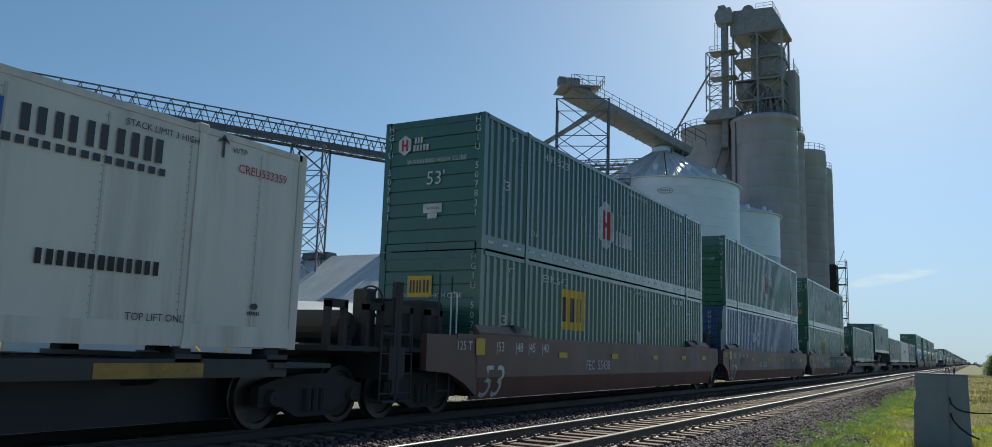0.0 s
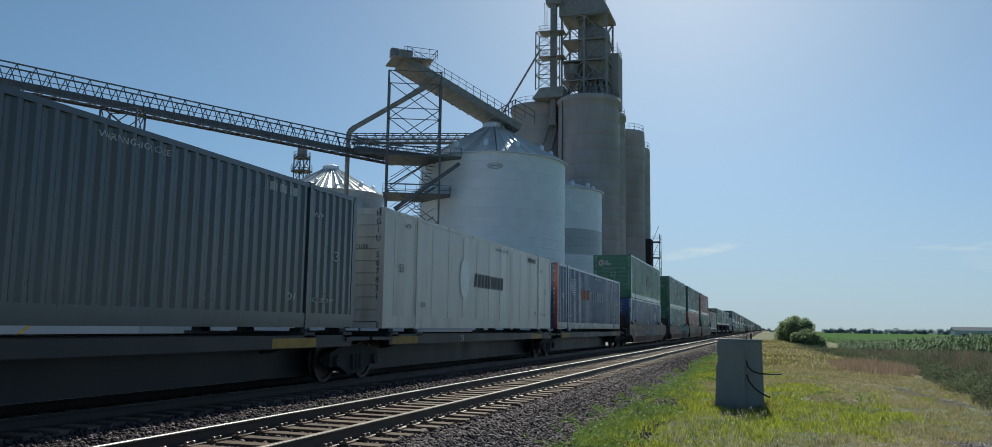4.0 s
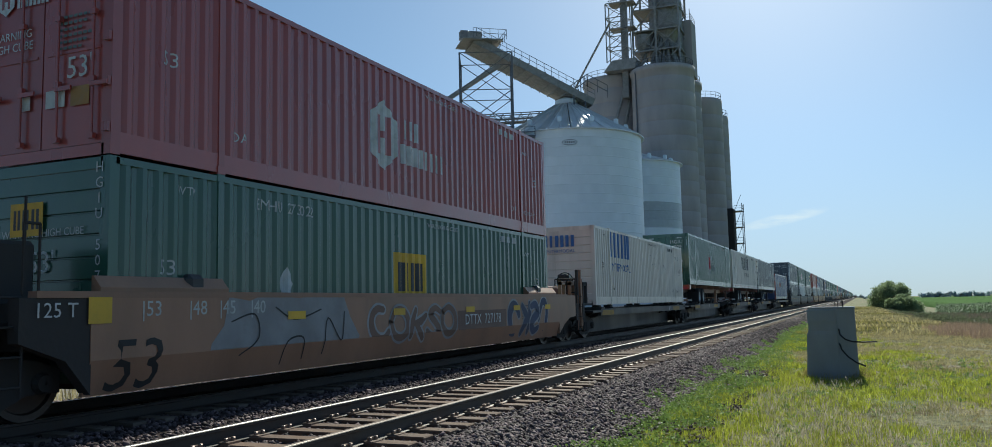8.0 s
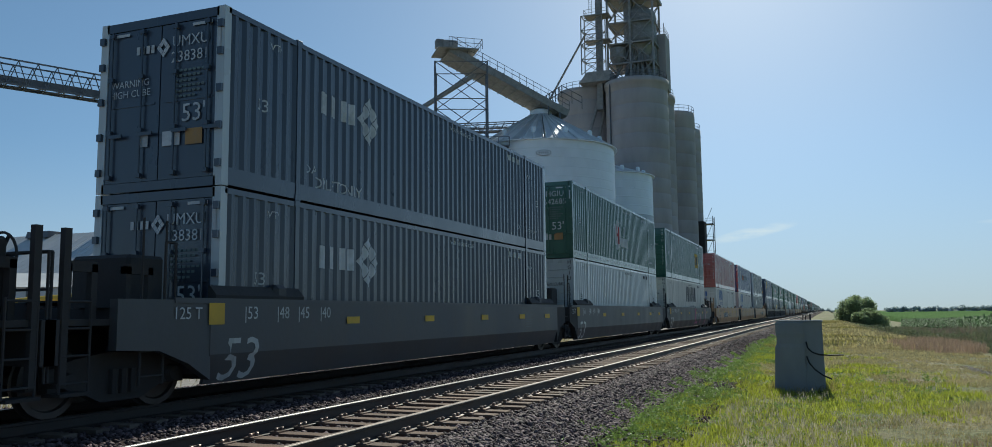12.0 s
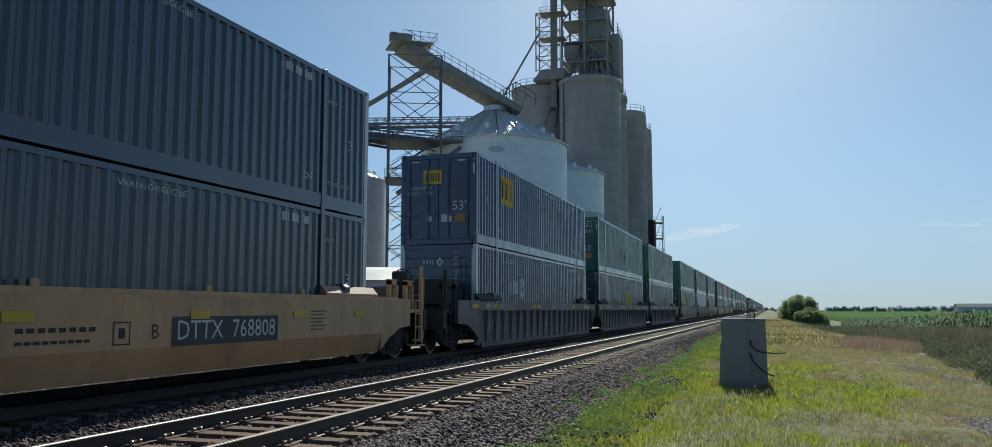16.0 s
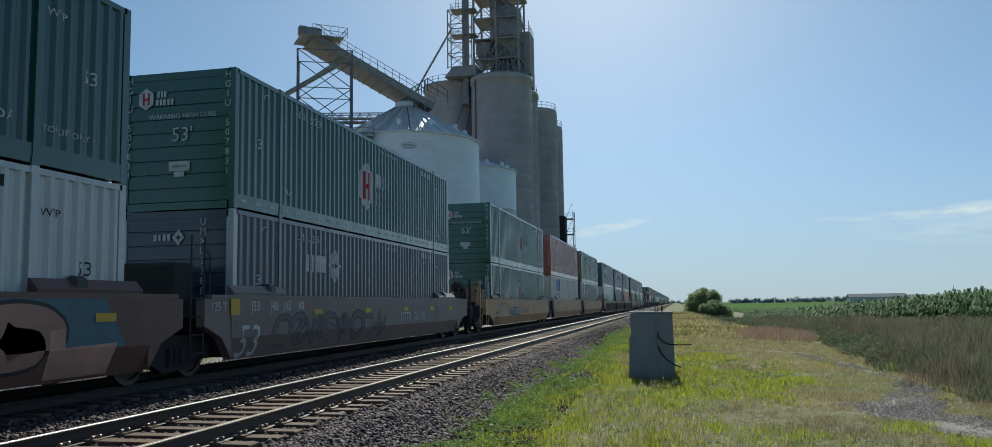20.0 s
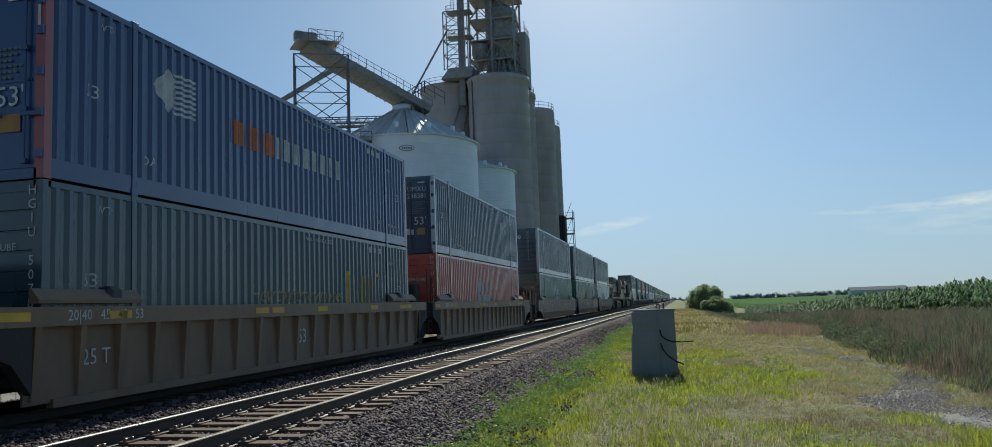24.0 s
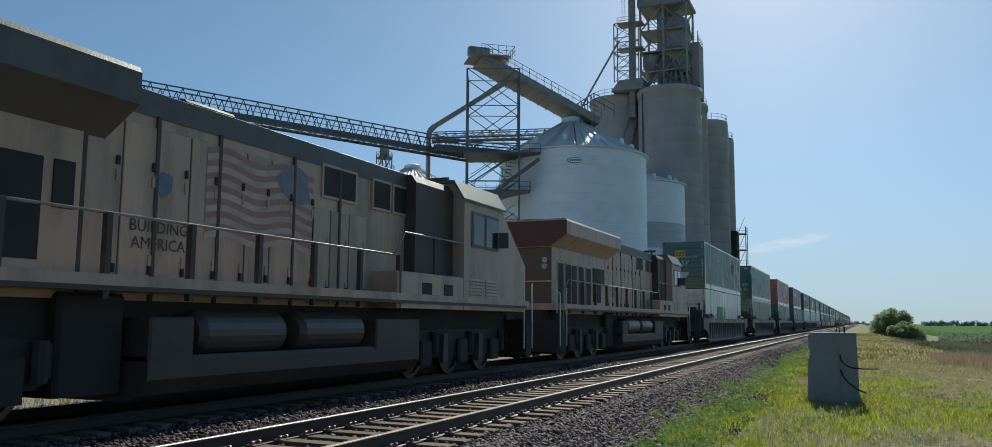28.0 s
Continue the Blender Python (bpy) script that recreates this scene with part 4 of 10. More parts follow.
yard()
x, y = clumpy(7000, -17.5, -14.2, -10, 60, 1.2, 0.9, 0.2, 2.2)
blades("far_verge_grass", x, y, rng.uniform(0.15, 0.5, len(x)), 0.012, rng.uniform(0.2, 0.8, len(x)), M_GRASS2, "dry grass along the far edge of the ballast")

M_LEAF = mat("bush leaf", (0.3, 0.37, 0.2), rough=0.6, island=True, rand=0.45, bump=0, sub=0.5)
M_BARK = mat("grey bark", (0.11, 0.085, 0.065), rough=0.9, bump=0.6)
# distance haze is put into this pale blue-grey leaf colour
M_FARTREE = mat("far woods with haze in the colour", (0.5, 0.56, 0.58), rough=1.0, island=True, rand=0.2, bump=0, sub=0.5)


def leaf_crown(name, centres, count, size, material, parent, label=""):
    """A crown of many small leaves gathered in uneven clumps."""
    c = np.array(centres, float)
    k = rng.integers(0, len(c), count)
    d = rng.normal(0, 1, (count, 3))
    d /= np.linalg.norm(d, axis=1)[:, None]
    p = c[k, :3] + d * (c[k, 3] * rng.uniform(0.45, 1.08, count))[:, None] * np.array([1, 1, 0.85])
    a = rng.normal(0, 1, (count, 3))
    a /= np.linalg.norm(a, axis=1)[:, None]
    b = np.cross(a, rng.normal(0, 1, (count, 3)))
    b /= np.linalg.norm(b, axis=1)[:, None] + 1e-6
    s = size * rng.uniform(0.6, 1.4, count)[:, None]
    V = np.stack([p - a * s, p - b * s * 0.45, p + a * s, p + b * s * 0.45], 1).reshape(-1, 3)
    F = (np.arange(count) * 4)[:, None] + np.array([[0, 1, 2, 3]])
    return part(name, np_mesh(name, V, F), material, parent, label)


def bush(x, y, w, h, label):
    t = thing("bush", label, "bush", m=pose(x, y, float(ground_z(x, y))))
    tk = MB()
    cs = []
    for i in range(30):
        a = rng.uniform(0, 6.28)
        r = w * math.sqrt(rng.uniform(0, 1)) * 0.9
        top = h * math.sqrt(max(0.05, 1 - 0.8 * (r / w) ** 2)) * rng.uniform(0.8, 0.97)
        rad = h * rng.uniform(0.10, 0.19)
        cs.append((r * math.cos(a), r * math.sin(a), top - rad, rad))
        cs.append((r * math.cos(a), r * math.sin(a), top * 0.55, h * rng.uniform(0.14, 0.22)))
        cs.append((r * math.cos(a) * 1.05, r * math.sin(a) * 1.05, top * 0.22, h * rng.uniform(0.12, 0.2)))
        if i % 3 == 0:
            b = (r * 0.5 * math.cos(a), r * 0.5 * math.sin(a), h * 0.35)
            tk.bar((0.15 * math.cos(a), 0.15 * math.sin(a), -0.1), b, 0.11, n=5)
            tk.bar(b, (r * 0.8 * math.cos(a), r * 0.8 * math.sin(a), top * 0.7), 0.06, n=5)
    part("trunk", tk, M_BARK, t)
    leaf_crown("crown", cs, 24000, 0.12, M_LEAF, t)


bush(4.6, 148, 3.1, 5.6, "rounded dense green bush beside the track")
bush(5.9, 140, 2.7, 3.6, "lower green bush leaning on the larger one")


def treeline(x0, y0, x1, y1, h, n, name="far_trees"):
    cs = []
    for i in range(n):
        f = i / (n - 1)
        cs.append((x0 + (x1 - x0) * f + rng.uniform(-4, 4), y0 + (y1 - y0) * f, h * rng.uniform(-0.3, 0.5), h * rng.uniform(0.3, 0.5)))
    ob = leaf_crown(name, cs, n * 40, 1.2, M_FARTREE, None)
    tagged(ob, "line of woods on the horizon, haze painted into the pale leaves", "trees", kind="stuff")


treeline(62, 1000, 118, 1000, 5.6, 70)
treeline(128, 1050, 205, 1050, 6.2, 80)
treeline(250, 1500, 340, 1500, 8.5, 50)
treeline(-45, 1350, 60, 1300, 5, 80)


M_FARROOF = mat("dull grey far roof", (0.20, 0.215, 0.235), rough=0.9, spec=0.1, var=0.1, scale=0.2, rand=0.04)


def far_shed(x, y, w, d, h):
    t = thing("far_shed", "long low pale farm building on the horizon", "building", m=pose(x, y, -2))
    part("wall", MB().box(-w / 2, w / 2, -d / 2, d / 2, 0, h * 0.6), M_SHEDWALL, t)
    part("roof", MB().prism([(-d / 2 - 1, h * 0.6), (d / 2 + 1, h * 0.6), (0, h)], "x", -w / 2 - 1, w / 2 + 1), M_FARROOF, t)


far_shed(196, 900, 52, 18, 8.5)
far_shed(232, 905, 24, 16, 7.0)
tm = thing("radio_mast", "thin far steel mast over the corn", "mast", m=pose(268, 900, -2))
part("mast", MB().bar((0, 0, 0), (0, 0, 15), 0.35), M_TOWER, tm)


def bunker():
    """Precast concrete cable vault with a narrow second column and two black hoses."""
    t = thing("concrete_vault", "grey precast concrete block with black hoses on the grass", "concrete block", m=pose(-0.62, 20.55, GROUND))
    body = MB()
    ring = lambda z, x0, x1, d: [(x0, -d, z), (x1, -d, z), (x1, d, z), (x0, d, z)]
    lv = [(-0.06, -0.56, 0.14, 0.57), (0.42, -0.53, 0.13, 0.54), (0.98, -0.51, 0.12, 0.52), (1.06, -0.475, 0.12, 0.50), (1.2, -0.465, 0.12, 0.50), (1.28, -0.49, 0.13, 0.51), (1.52, -0.49, 0.13, 0.50), (1.55, -0.46, 0.11, 0.47)]
    vs = [p for z, x0, x1, d in lv for p in ring(z, x0, x1, d)]
    fs = [(3, 2, 1, 0), tuple(range(4 * len(lv) - 4, 4 * len(lv)))]
    for k in range(len(lv) - 1):
        for i in range(4):
            j = (i + 1) % 4
            fs.append((k * 4 + i, k * 4 + j, k * 4 + 4 + j, k * 4 + 4 + i))
    body.add(vs, fs)
    part("block", body, M_CONC, t)
    part("column", MB().hexa([(0.10, -0.5, -0.06), (0.525, -0.5, -0.06), (0.525, 0.5, -0.06), (0.10, 0.5, -0.06), (0.10, -0.46, 1.54), (0.50, -0.46, 1.54), (0.50, 0.46, 1.54), (0.10, 0.46, 1.54)]), M_CONC, t)
    part("lid", MB().bev(-0.46, 0.52, -0.48, 0.48, 1.54, 1.585, 0.02), M_CONC, t, "thin pale concrete lid")
    for p in ([(0.16, -0.52, 1.1), (0.18, -0.6, 0.98), (0.28, -0.66, 0.88), (0.42, -0.68, 0.83), (0.6, -0.7, 0.82), (0.92, -0.7, 0.83)],
              [(0.16, -0.52, 0.78), (0.20, -0.6, 0.65), (0.32, -0.66, 0.5), (0.48, -0.68, 0.38), (0.66, -0.7, 0.3)]):
        part("hose", MB().path(p, 0.034), M_BLACKRUB, t, "black rubber hose")
    part("lifting_eye", MB().path([(0.1, 0, 1.57), (0.1, 0, 1.7), (0.16, 0, 1.7), (0.16, 0, 1.57)], 0.02), M_UNDER, t)
    part("pipe_stub", MB().bar((0.26, 0, 1.55), (0.26, 0, 1.72), 0.04, n=8), M_UNDER, t)


bunker()

# ---------------------------------------------------------------- grain elevator


def ladder(mb, a, b, w=0.4, d=None, step=0.35):
    a, b = Vector(a), Vector(b)
    d = Vector(d or (1, 0, 0)) * w / 2
    mb.bar(a - d, b - d, 0.05)
    mb.bar(a + d, b + d, 0.05)
    n = int((b - a).length / step)
    for i in range(n):
        p = a.lerp(b, (i + 0.5) / n)
        mb.bar(p - d, p + d, 0.03)


def rail_fence(mb, pts, h=1.1, step=1.6, w=0.05):
    """Guard rail: posts and two bars along a line."""
    for p, q in zip(pts, pts[1:]):
        p, q = Vector(p), Vector(q)
        n = max(1, int((q - p).length / step))
        for i in range(n + 1):
            c = p.lerp(q, i / n)
            mb.bar(c, c + Vector((0, 0, h)), w)
        for k in (0.5, 1.0):
            mb.bar(p + Vector((0, 0, h * k)), q + Vector((0, 0, h * k)), w)


VENT = []


def cmesh_vent():
    if not VENT:
        VENT.append(MB().bev(-0.26, 0.26, -0.26, 0.26, -0.2, 0.55, 0.12).mesh("roof_vent"))
    return VENT[0]


def grain_bin(x, y, R, eave, apex, label, rings, dark=(), panels=44, name="grain_bin"):
    t = thing(name, label, "grain bin", m=pose(x, y, GROUND))
    hr = eave / rings
    prof = []
    for k in range(5):
        prof += [(R + 0.02, hr * (k / 5)), (R - 0.03, hr * (k + 0.5) / 5)]
    prof.append((R + 0.02, hr))
    ring = MB().lathe(prof, 56).mesh("wall_ring", True)
    for i in range(rings):
        part("wall_ring", ring, M_GALVDK if i in dark else M_GALV, t, at=pose(0, 0, i * hr, 0, 0, 3.2 * (i % 2)))
    r0 = R + 0.35
    w = math.pi / panels
    zt = apex
    pan = MB()
    for sgn in (0,):
        vs = []
        for r, z in ((r0, eave - 0.12), (1.0, zt)):
            c = r * math.cos(w)
            s = r * math.sin(w)
            vs += [(c, -s, z), (c, -s * 0.8, z + 0.10), (c, -s * 0.55, z), (c, s * 0.55, z), (c, s * 0.8, z + 0.10), (c, s, z)]
        pan.add(vs, [(i, i + 1, i + 7, i + 6) for i in range(5)])
    pan = pan.mesh("roof_panel")
    for i in range(panels):
        part("roof_panel", pan, M_GALVROOF, t, at=pose(0, 0, 0, rng.uniform(-.25, .25), rng.uniform(-0.3, 0.3), 360 * i / panels))
    part("roof_cap", MB().lathe([(1.5, zt - 0.3), (1.4, zt + 0.35), (0.6, zt + 0.7), (0.02, zt + 0.75)], 20), M_GALV, t)
    vent = cmesh_vent()
    for i in range(12):
        a = 2 * math.pi * i / 12 + 0.2
        r = r0 + (1 - r0) * 0.25
        part("roof_vent", vent, M_GALV, t, at=pose(r * math.cos(a), r * math.sin(a), eave + (zt - eave) * 0.25))
    part("eave_ring", MB().lathe([(R + 0.02, eave - 0.2), (R + 0.4, eave - 0.18), (R + 0.4, eave - 0.08), (R + 0.02, eave - 0.05)], 56), M_GALV, t)
    return t


BIN = (-33.0, 99.6)
gb = grain_bin(BIN[0], BIN[1], 9.25, 22.25, 27.3, "large galvanised grain bin with a ribbed cone roof", 20)
bx, by = -BIN[0], -BIN[1]
ang = math.degrees(math.atan2(by, bx))
logo = thing("bin_sign", "small dark oval maker's plate on the bin wall", "sign", m=pose(BIN[0] + 9.33 * math.cos(radians(ang + 1.5)), BIN[1] + 9.33 * math.sin(radians(ang + 1.5)), 19.9, 0, 0, ang + 1.5 + 90))
part("plate", MB().lathe([(1.0, 0), (1.0, 0.05)], 24, "y", close=True), M_CHARCOAL, logo, at=Matrix.Diagonal((0.9, 1, 0.34, 1)))
part("plate_face", MB().lathe([(0.86, 0.0), (0.86, -0.03)], 24, "y", close=True), M_GALV, logo, at=Matrix.Diagonal((0.96, 1, 0.32, 1)))
lt = MB()
for i in range(5):
    lt.box(-0.58 + i * 0.25, -0.43 + i * 0.25, -0.06, -0.02, -0.11, 0.11)
part("letter_bars", lt, M_CHARCOAL, logo)
ws = MB()
for i in range(60):     # stair winding up the far-left wall
    a0, a1 = radians(150 + i * 1.6), radians(150 + (i + 1) * 1.6)
    z = 0.4 + i * 0.37
    ws.hexa([(9.4 * math.cos(a0), 9.4 * math.sin(a0), z), (10.2 * math.cos(a0), 10.2 * math.sin(a0), z), (10.2 * math.cos(a1), 10.2 * math.sin(a1), z), (9.4 * math.cos(a1), 9.4 * math.sin(a1), z)] +
            [(9.4 * math.cos(a0), 9.4 * math.sin(a0), z + .06), (10.2 * math.cos(a0), 10.2 * math.sin(a0), z + .06), (10.2 * math.cos(a1), 10.2 * math.sin(a1), z + .06), (9.4 * math.cos(a1), 9.4 * math.sin(a1), z + .06)])
    if i % 3 == 0:
        ws.bar((10.2 * math.cos(a0), 10.2 * math.sin(a0), z), (10.2 * math.cos(a0), 10.2 * math.sin(a0), z + 1.1), 0.05)
part("stair", ws, M_TOWER, gb, "winding steel stair")
grain_bin(-30.4, 121.2, 7.3, 21.9, 24.0, "smaller galvanised bin with a darker band", 18, dark=(10, 11, 12))
# the far bin takes the darker ring colour all the way up
grain_bin(-69.0, 121.8, 9.0, 23.0, 27.6, "far galvanised bin with darker wall rings and a cone roof", 20, dark=range(20))


def silo(x, y, R, top, label, rim=True):
    t = thing("concrete_silo", label, "silo", "slipform silos", m=pose(x, y, GROUND))
    h = top - GROUND
    prof = [(R, 0)]
    z = 1.2
    while z < h - 1.3:
        prof += [(R, z - 0.03), (R - 0.02, z), (R, z + 0.03)]
        z += 2.4
    prof += [(R, h - 0.9), (R + (0.18 if rim else 0), h - 0.85), (R + (0.18 if rim else 0), h), (R - 0.3, h), (0.02, h)]
    part("shell", MB().lathe(prof, 48).mesh("shell", True), M_SILO, t)
    rl = MB()
    pts = [((R - 0.1) * math.cos(2 * math.pi * i / 24), (R - 0.1) * math.sin(2 * math.pi * i / 24), h) for i in range(25)]
    rail_fence(rl, pts, 1.1, 3)
    part("guard_rail", rl, M_TOWER, t)
    return t


S1 = silo(-36.6, 136.2, 5.0, 38.8, "tall weathered concrete silo")
S2 = silo(-27.3, 132.6, 5.05, 38.6, "tall weathered concrete silo beneath the head house")
silo(-28.0, 143.2, 5.0, 38.6, "tall weathered concrete silo at the rear")
silo(-25.2, 152.0, 4.4, 37.3, "lower concrete silo of the annex", False)
S5 = silo(-25.2, 161.0, 4.2, 36.0, "lower concrete silo of the annex", False)
silo(-26.4, 169.6, 4.2, 36.0, "lower concrete silo at the end of the annex", False)
part("conveyor_pipe", MB().bar((-3.6, -3.75, 1), (-3.6, -3.75, 38.6), 0.22, n=8), M_TOWER, S2, "vertical pipe on the silo wall")
part("downspout", MB().bar((1.2, -5.2, 22), (4.3, -3.0, 38.0), 0.55, n=8), M_LEG, S1, "slanted steel spout")
part("downspout", MB().bar((-0.6, -5.3, 24), (3.4, -4.2, 38.0), 0.55, n=8), M_LEG, S1, "slanted steel spout")
part("annex_gallery", MB().bev(-2.2, 0.6, -8, 10, 36.4, 37.4, 0.2), M_LEG, S5, "low roof gallery over the annex")
# small dark receiving tower beyond the annex
rt = thing("receiving_tower", "dark steel receiving tower beside the silos", "tower", m=pose(-21.9, 159, GROUND))
part("casing", MB().bev(-1.5, 1.5, -1.5, 1.5, 0, 18.6, 0.1), M_UNDER, rt, "dark sheet casing")
fr = MB()
for z in range(0, 20, 3):
    fr.box(1.5, 3.0, -1.2, 1.2, z + 0.0, z + 0.12)
    rail_fence(fr, [(1.6, -1.2, z + .1), (3.0, -1.2, z + .1), (3.0, 1.2, z + .1)], 1.0, 1.0)
    fr.bar((1.6, -1.2, z), (2.9, -1.2, z + 3), 0.07)
for sy in (-1.2, 1.2):
    fr.bar((3.0, sy, 0), (3.0, sy, 19.5), 0.12)
part("platforms", fr, M_TOWER, rt)
part("spout", MB().bar((-3.4, -2.6, 21.5), (0.3, -1.2, 15.0), 0.6, n=8), M_LEG, rt, "slanted spout")
yl = MB()
yl.bar((0, 0, 0), (0, 0, 9), 0.5)
for k in range(4):
    yl.bar((-0.9, 0, 6 + k), (0.9, 0, 6 + k), 0.15)
part("light_frame", yl, M_TOWER, rt, at=pose(5.5, 26, 0))


def head_house():
    """Open steel tower with leg casings, distributor and a roofed drive floor on top of the silos."""
    Z0 = 38.6
    t = thing("head_house", "open steel head house with elevator legs above the silos", "elevator tower", m=pose(-28.6, 134.6, 0))
    fr = MB()
    x0, x1, y0, y1 = -3.2, 4.4, -2.6, 3.4
    levels = [Z0, 42.2, 45.6, 49.2, 53.4]
    for x in (x0, (x0 + x1) / 2, x1):
        for y in (y0, y1):
            fr.bar((x, y, Z0), (x, y, 53.6), 0.3)
    for za, zb in zip(levels, levels[1:]):
        for y in (y0, y1):
            for xa, xb in ((x0, (x0 + x1) / 2), ((x0 + x1) / 2, x1)):
                fr.bar((xa, y, zb), (xb, y, zb), 0.24)
                fr.bar((xa, y, za), (xb, y, zb), 0.13)
                fr.bar((xb, y, za), (xa, y, zb), 0.13)
        for x in (x0, x1):
            fr.bar((x, y0, zb), (x, y1, zb), 0.24)
            fr.bar((x, y0, za), (x, y1, zb), 0.13)
    part("frame", fr, M_LEG, t, "braced steel columns")
    for z in levels[1:4]:
        part("deck", MB().box(x0, x1, y0, y1, z, z + 0.12), M_LEG, t)
        rl = MB()
        rail_fence(rl, [(x0, y0, z), (x1, y0, z), (x1, y1, z)], 1.1, 1.3)
        part("guard_rail", rl, M_LEG, t)
    part("drive_floor", MB().prism([(-3.6, 53.4), (4.9, 53.4), (4.9, 53.9), (3.2, 57.2), (-3.0, 57.6), (-3.6, 57.0)], "y", -3.0, 3.8), M_LEG, t, "roofed drive floor, dark underside")
    part("drive_drum", MB().lathe([(1.0, -1.2), (1.0, 1.2)], 16, "y", at=(-0.9, -1, 57.6), close=True), M_LEG, t)
    rl = MB()
    rail_fence(rl, [(0.5, -2.9, 57.2), (3.2, -2.9, 57.2), (3.2, 3.5, 57.2)], 1.0, 1.2)
    part("top_rail", rl, M_LEG, t)
    # vertical leg casings and their head
    part("leg_casing", MB().bev(-4.9, -3.9, -3.9, -2.9, 34.5, 56.0, 0.06), M_LEG, t, "square leg casing")
    part("leg_casing", MB().bev(-0.9, 0.5, -0.4, 0.9, 38.6, 53.4, 0.06), M_LEG, t, "square leg casing")
    part("leg_head", MB().prism([(-5.6, 55.4), (-3.1, 55.4), (-2.9, 57.0), (-3.3, 58.0), (-5.5, 57.8), (-5.9, 57.0)], "y", -4.1, -2.3), M_LEG, t, "rounded leg head")
    part("leg_motor", MB().bev(-5.4, -4.2, -4.0, -3.0, 57.9, 58.6, 0.15), M_LEG, t)
    part("head_spout", MB().bar((-3.2, -2.8, 56.3), (-0.8, -1.6, 53.0), 1.1, n=8), M_LEG, t)
    part("distributor", MB().lathe([(0.3, 52.8), (1.7, 50.8), (1.9, 49.8), (1.5, 48.6), (0.5, 47.9)], 16, at=(1.4, -0.4, 0)), M_LEG, t, "bell-shaped distributor")
    for i, (ex, ey) in enumerate(((-2.6, -2.0), (-0.4, -2.6), (1.0, -2.4), (2.7, -2.2), (4.0, -1.2), (4.1, 1.5), (2.0, 3.0), (-1.0, 3.0))):
        part("spout", MB().bar((1.4 + 0.3 * math.cos(i), -0.4 + 0.3 * math.sin(i), 48.4), (ex, ey, 39.0), 0.5, n=8), M_LEG, t, "round down spout")
    part("surge_bin", MB().lathe([(0.3, 53.0), (2.5, 51.4), (2.7, 50.6), (2.7, 46.4), (1.4, 43.6), (1.1, 43.4)], 24, at=(1.7, 0.6, 0)), M_LEG, t, "round surge bin inside the frame")
    part("enclosure", MB().bev(0.2, 4.2, 0.4, 3.2, 38.6, 46.0, 0.1), M_LEG, t, "sheet-clad enclosure under the surge bin")
    for k in range(5):
        part("spout", MB().bar((0.8 + 0.5 * k, -1.2, 43.6), (-0.6 + 1.1 * k, -2.9, 39.0), 0.42, n=8), M_LEG, t)
    part("hopper", MB().lathe([(1.4, 45.2), (1.4, 43.6), (0.4, 41.6)], 12, at=(-1.8, -1.2, 0)), M_LEG, t)
    part("dust_filter", MB().lathe([(0.02, 48.6), (1.3, 48.2), (1.3, 44.2), (0.3, 42.0)], 16, at=(2.9, 1.6, 0)), M_LEG, t, "round dust collector")
    part("bin_house", MB().bev(3.4, 5.6, 2.2, 6.2, 38.6, 48.0, 0.1), M_SILO, t, "tall concrete penthouse")
    sm = MB()
    sm.bar((5.3, 2.6, 48), (5.3, 2.6, 50.0), 0.1)
    rail_fence(sm, [(3.5, 2.3, 48), (5.5, 2.3, 48), (5.5, 6.1, 48)], 1.0, 1.1)
    part("roof_rail", sm, M_LEG, t)
    # braced side tower for the outer leg
    st = MB()
    for x in (-7.2, -3.6):
        for y in (-4.6, -2.4):
            st.bar((x, y, 40.5), (x, y, 50.5), 0.16)
    for k in range(4):
        za, zb = 40.5 + k * 2.5, 43.0 + k * 2.5
        for y in (-4.6, -2.4):
            st.bar((-7.2, y, za), (-3.6, y, zb), 0.09)
            st.bar((-3.6, y, za), (-7.2, y, zb), 0.09)
            st.bar((-7.2, y, zb), (-3.6, y, zb), 0.12)
        st.bar((-7.2, -4.6, zb), (-7.2, -2.4, zb), 0.12)
    part("side_frame", st, M_LEG, t, "braced ladder frame")
    for z in (46.0, 50.3):
        part("landing", MB().box(-6.6, -2.4, -4.8, -2.2, z, z + 0.12), M_LEG, t)
        rl = MB()
        rail_fence(rl, [(-6.6, -2.2, z), (-6.6, -4.8, z), (-2.4, -4.8, z)], 1.1, 1.1)
        part("landing_rail", rl, M_LEG, t)
    lad = MB()
    ladder(lad, (-5.6, -4.3, 50.4), (-5.6, -4.3, 55.6), 0.5)
    part("ladder", lad, M_LEG, t)
    part("skirt", MB().prism([(-7.6, 38.9), (-2.2, 38.9), (-2.2, 40.6), (-6.2, 40.6)], "y", -5.2, -1.8), M_LEG, t, "sloped platform skirt")
    part("guy_pipe", MB().bar((-6.6, -4.4, 47.2), (-13.4, -2.6, 37.6), 0.34, n=8), M_LEG, t, "long slanted pipe")
    part("guy_pipe_drop", MB().path([(-13.4, -2.6, 37.6), (-13.9, -2.6, 36.6), (-13.9, -2.6, 33.0)], 0.34), M_LEG, t)


head_house()


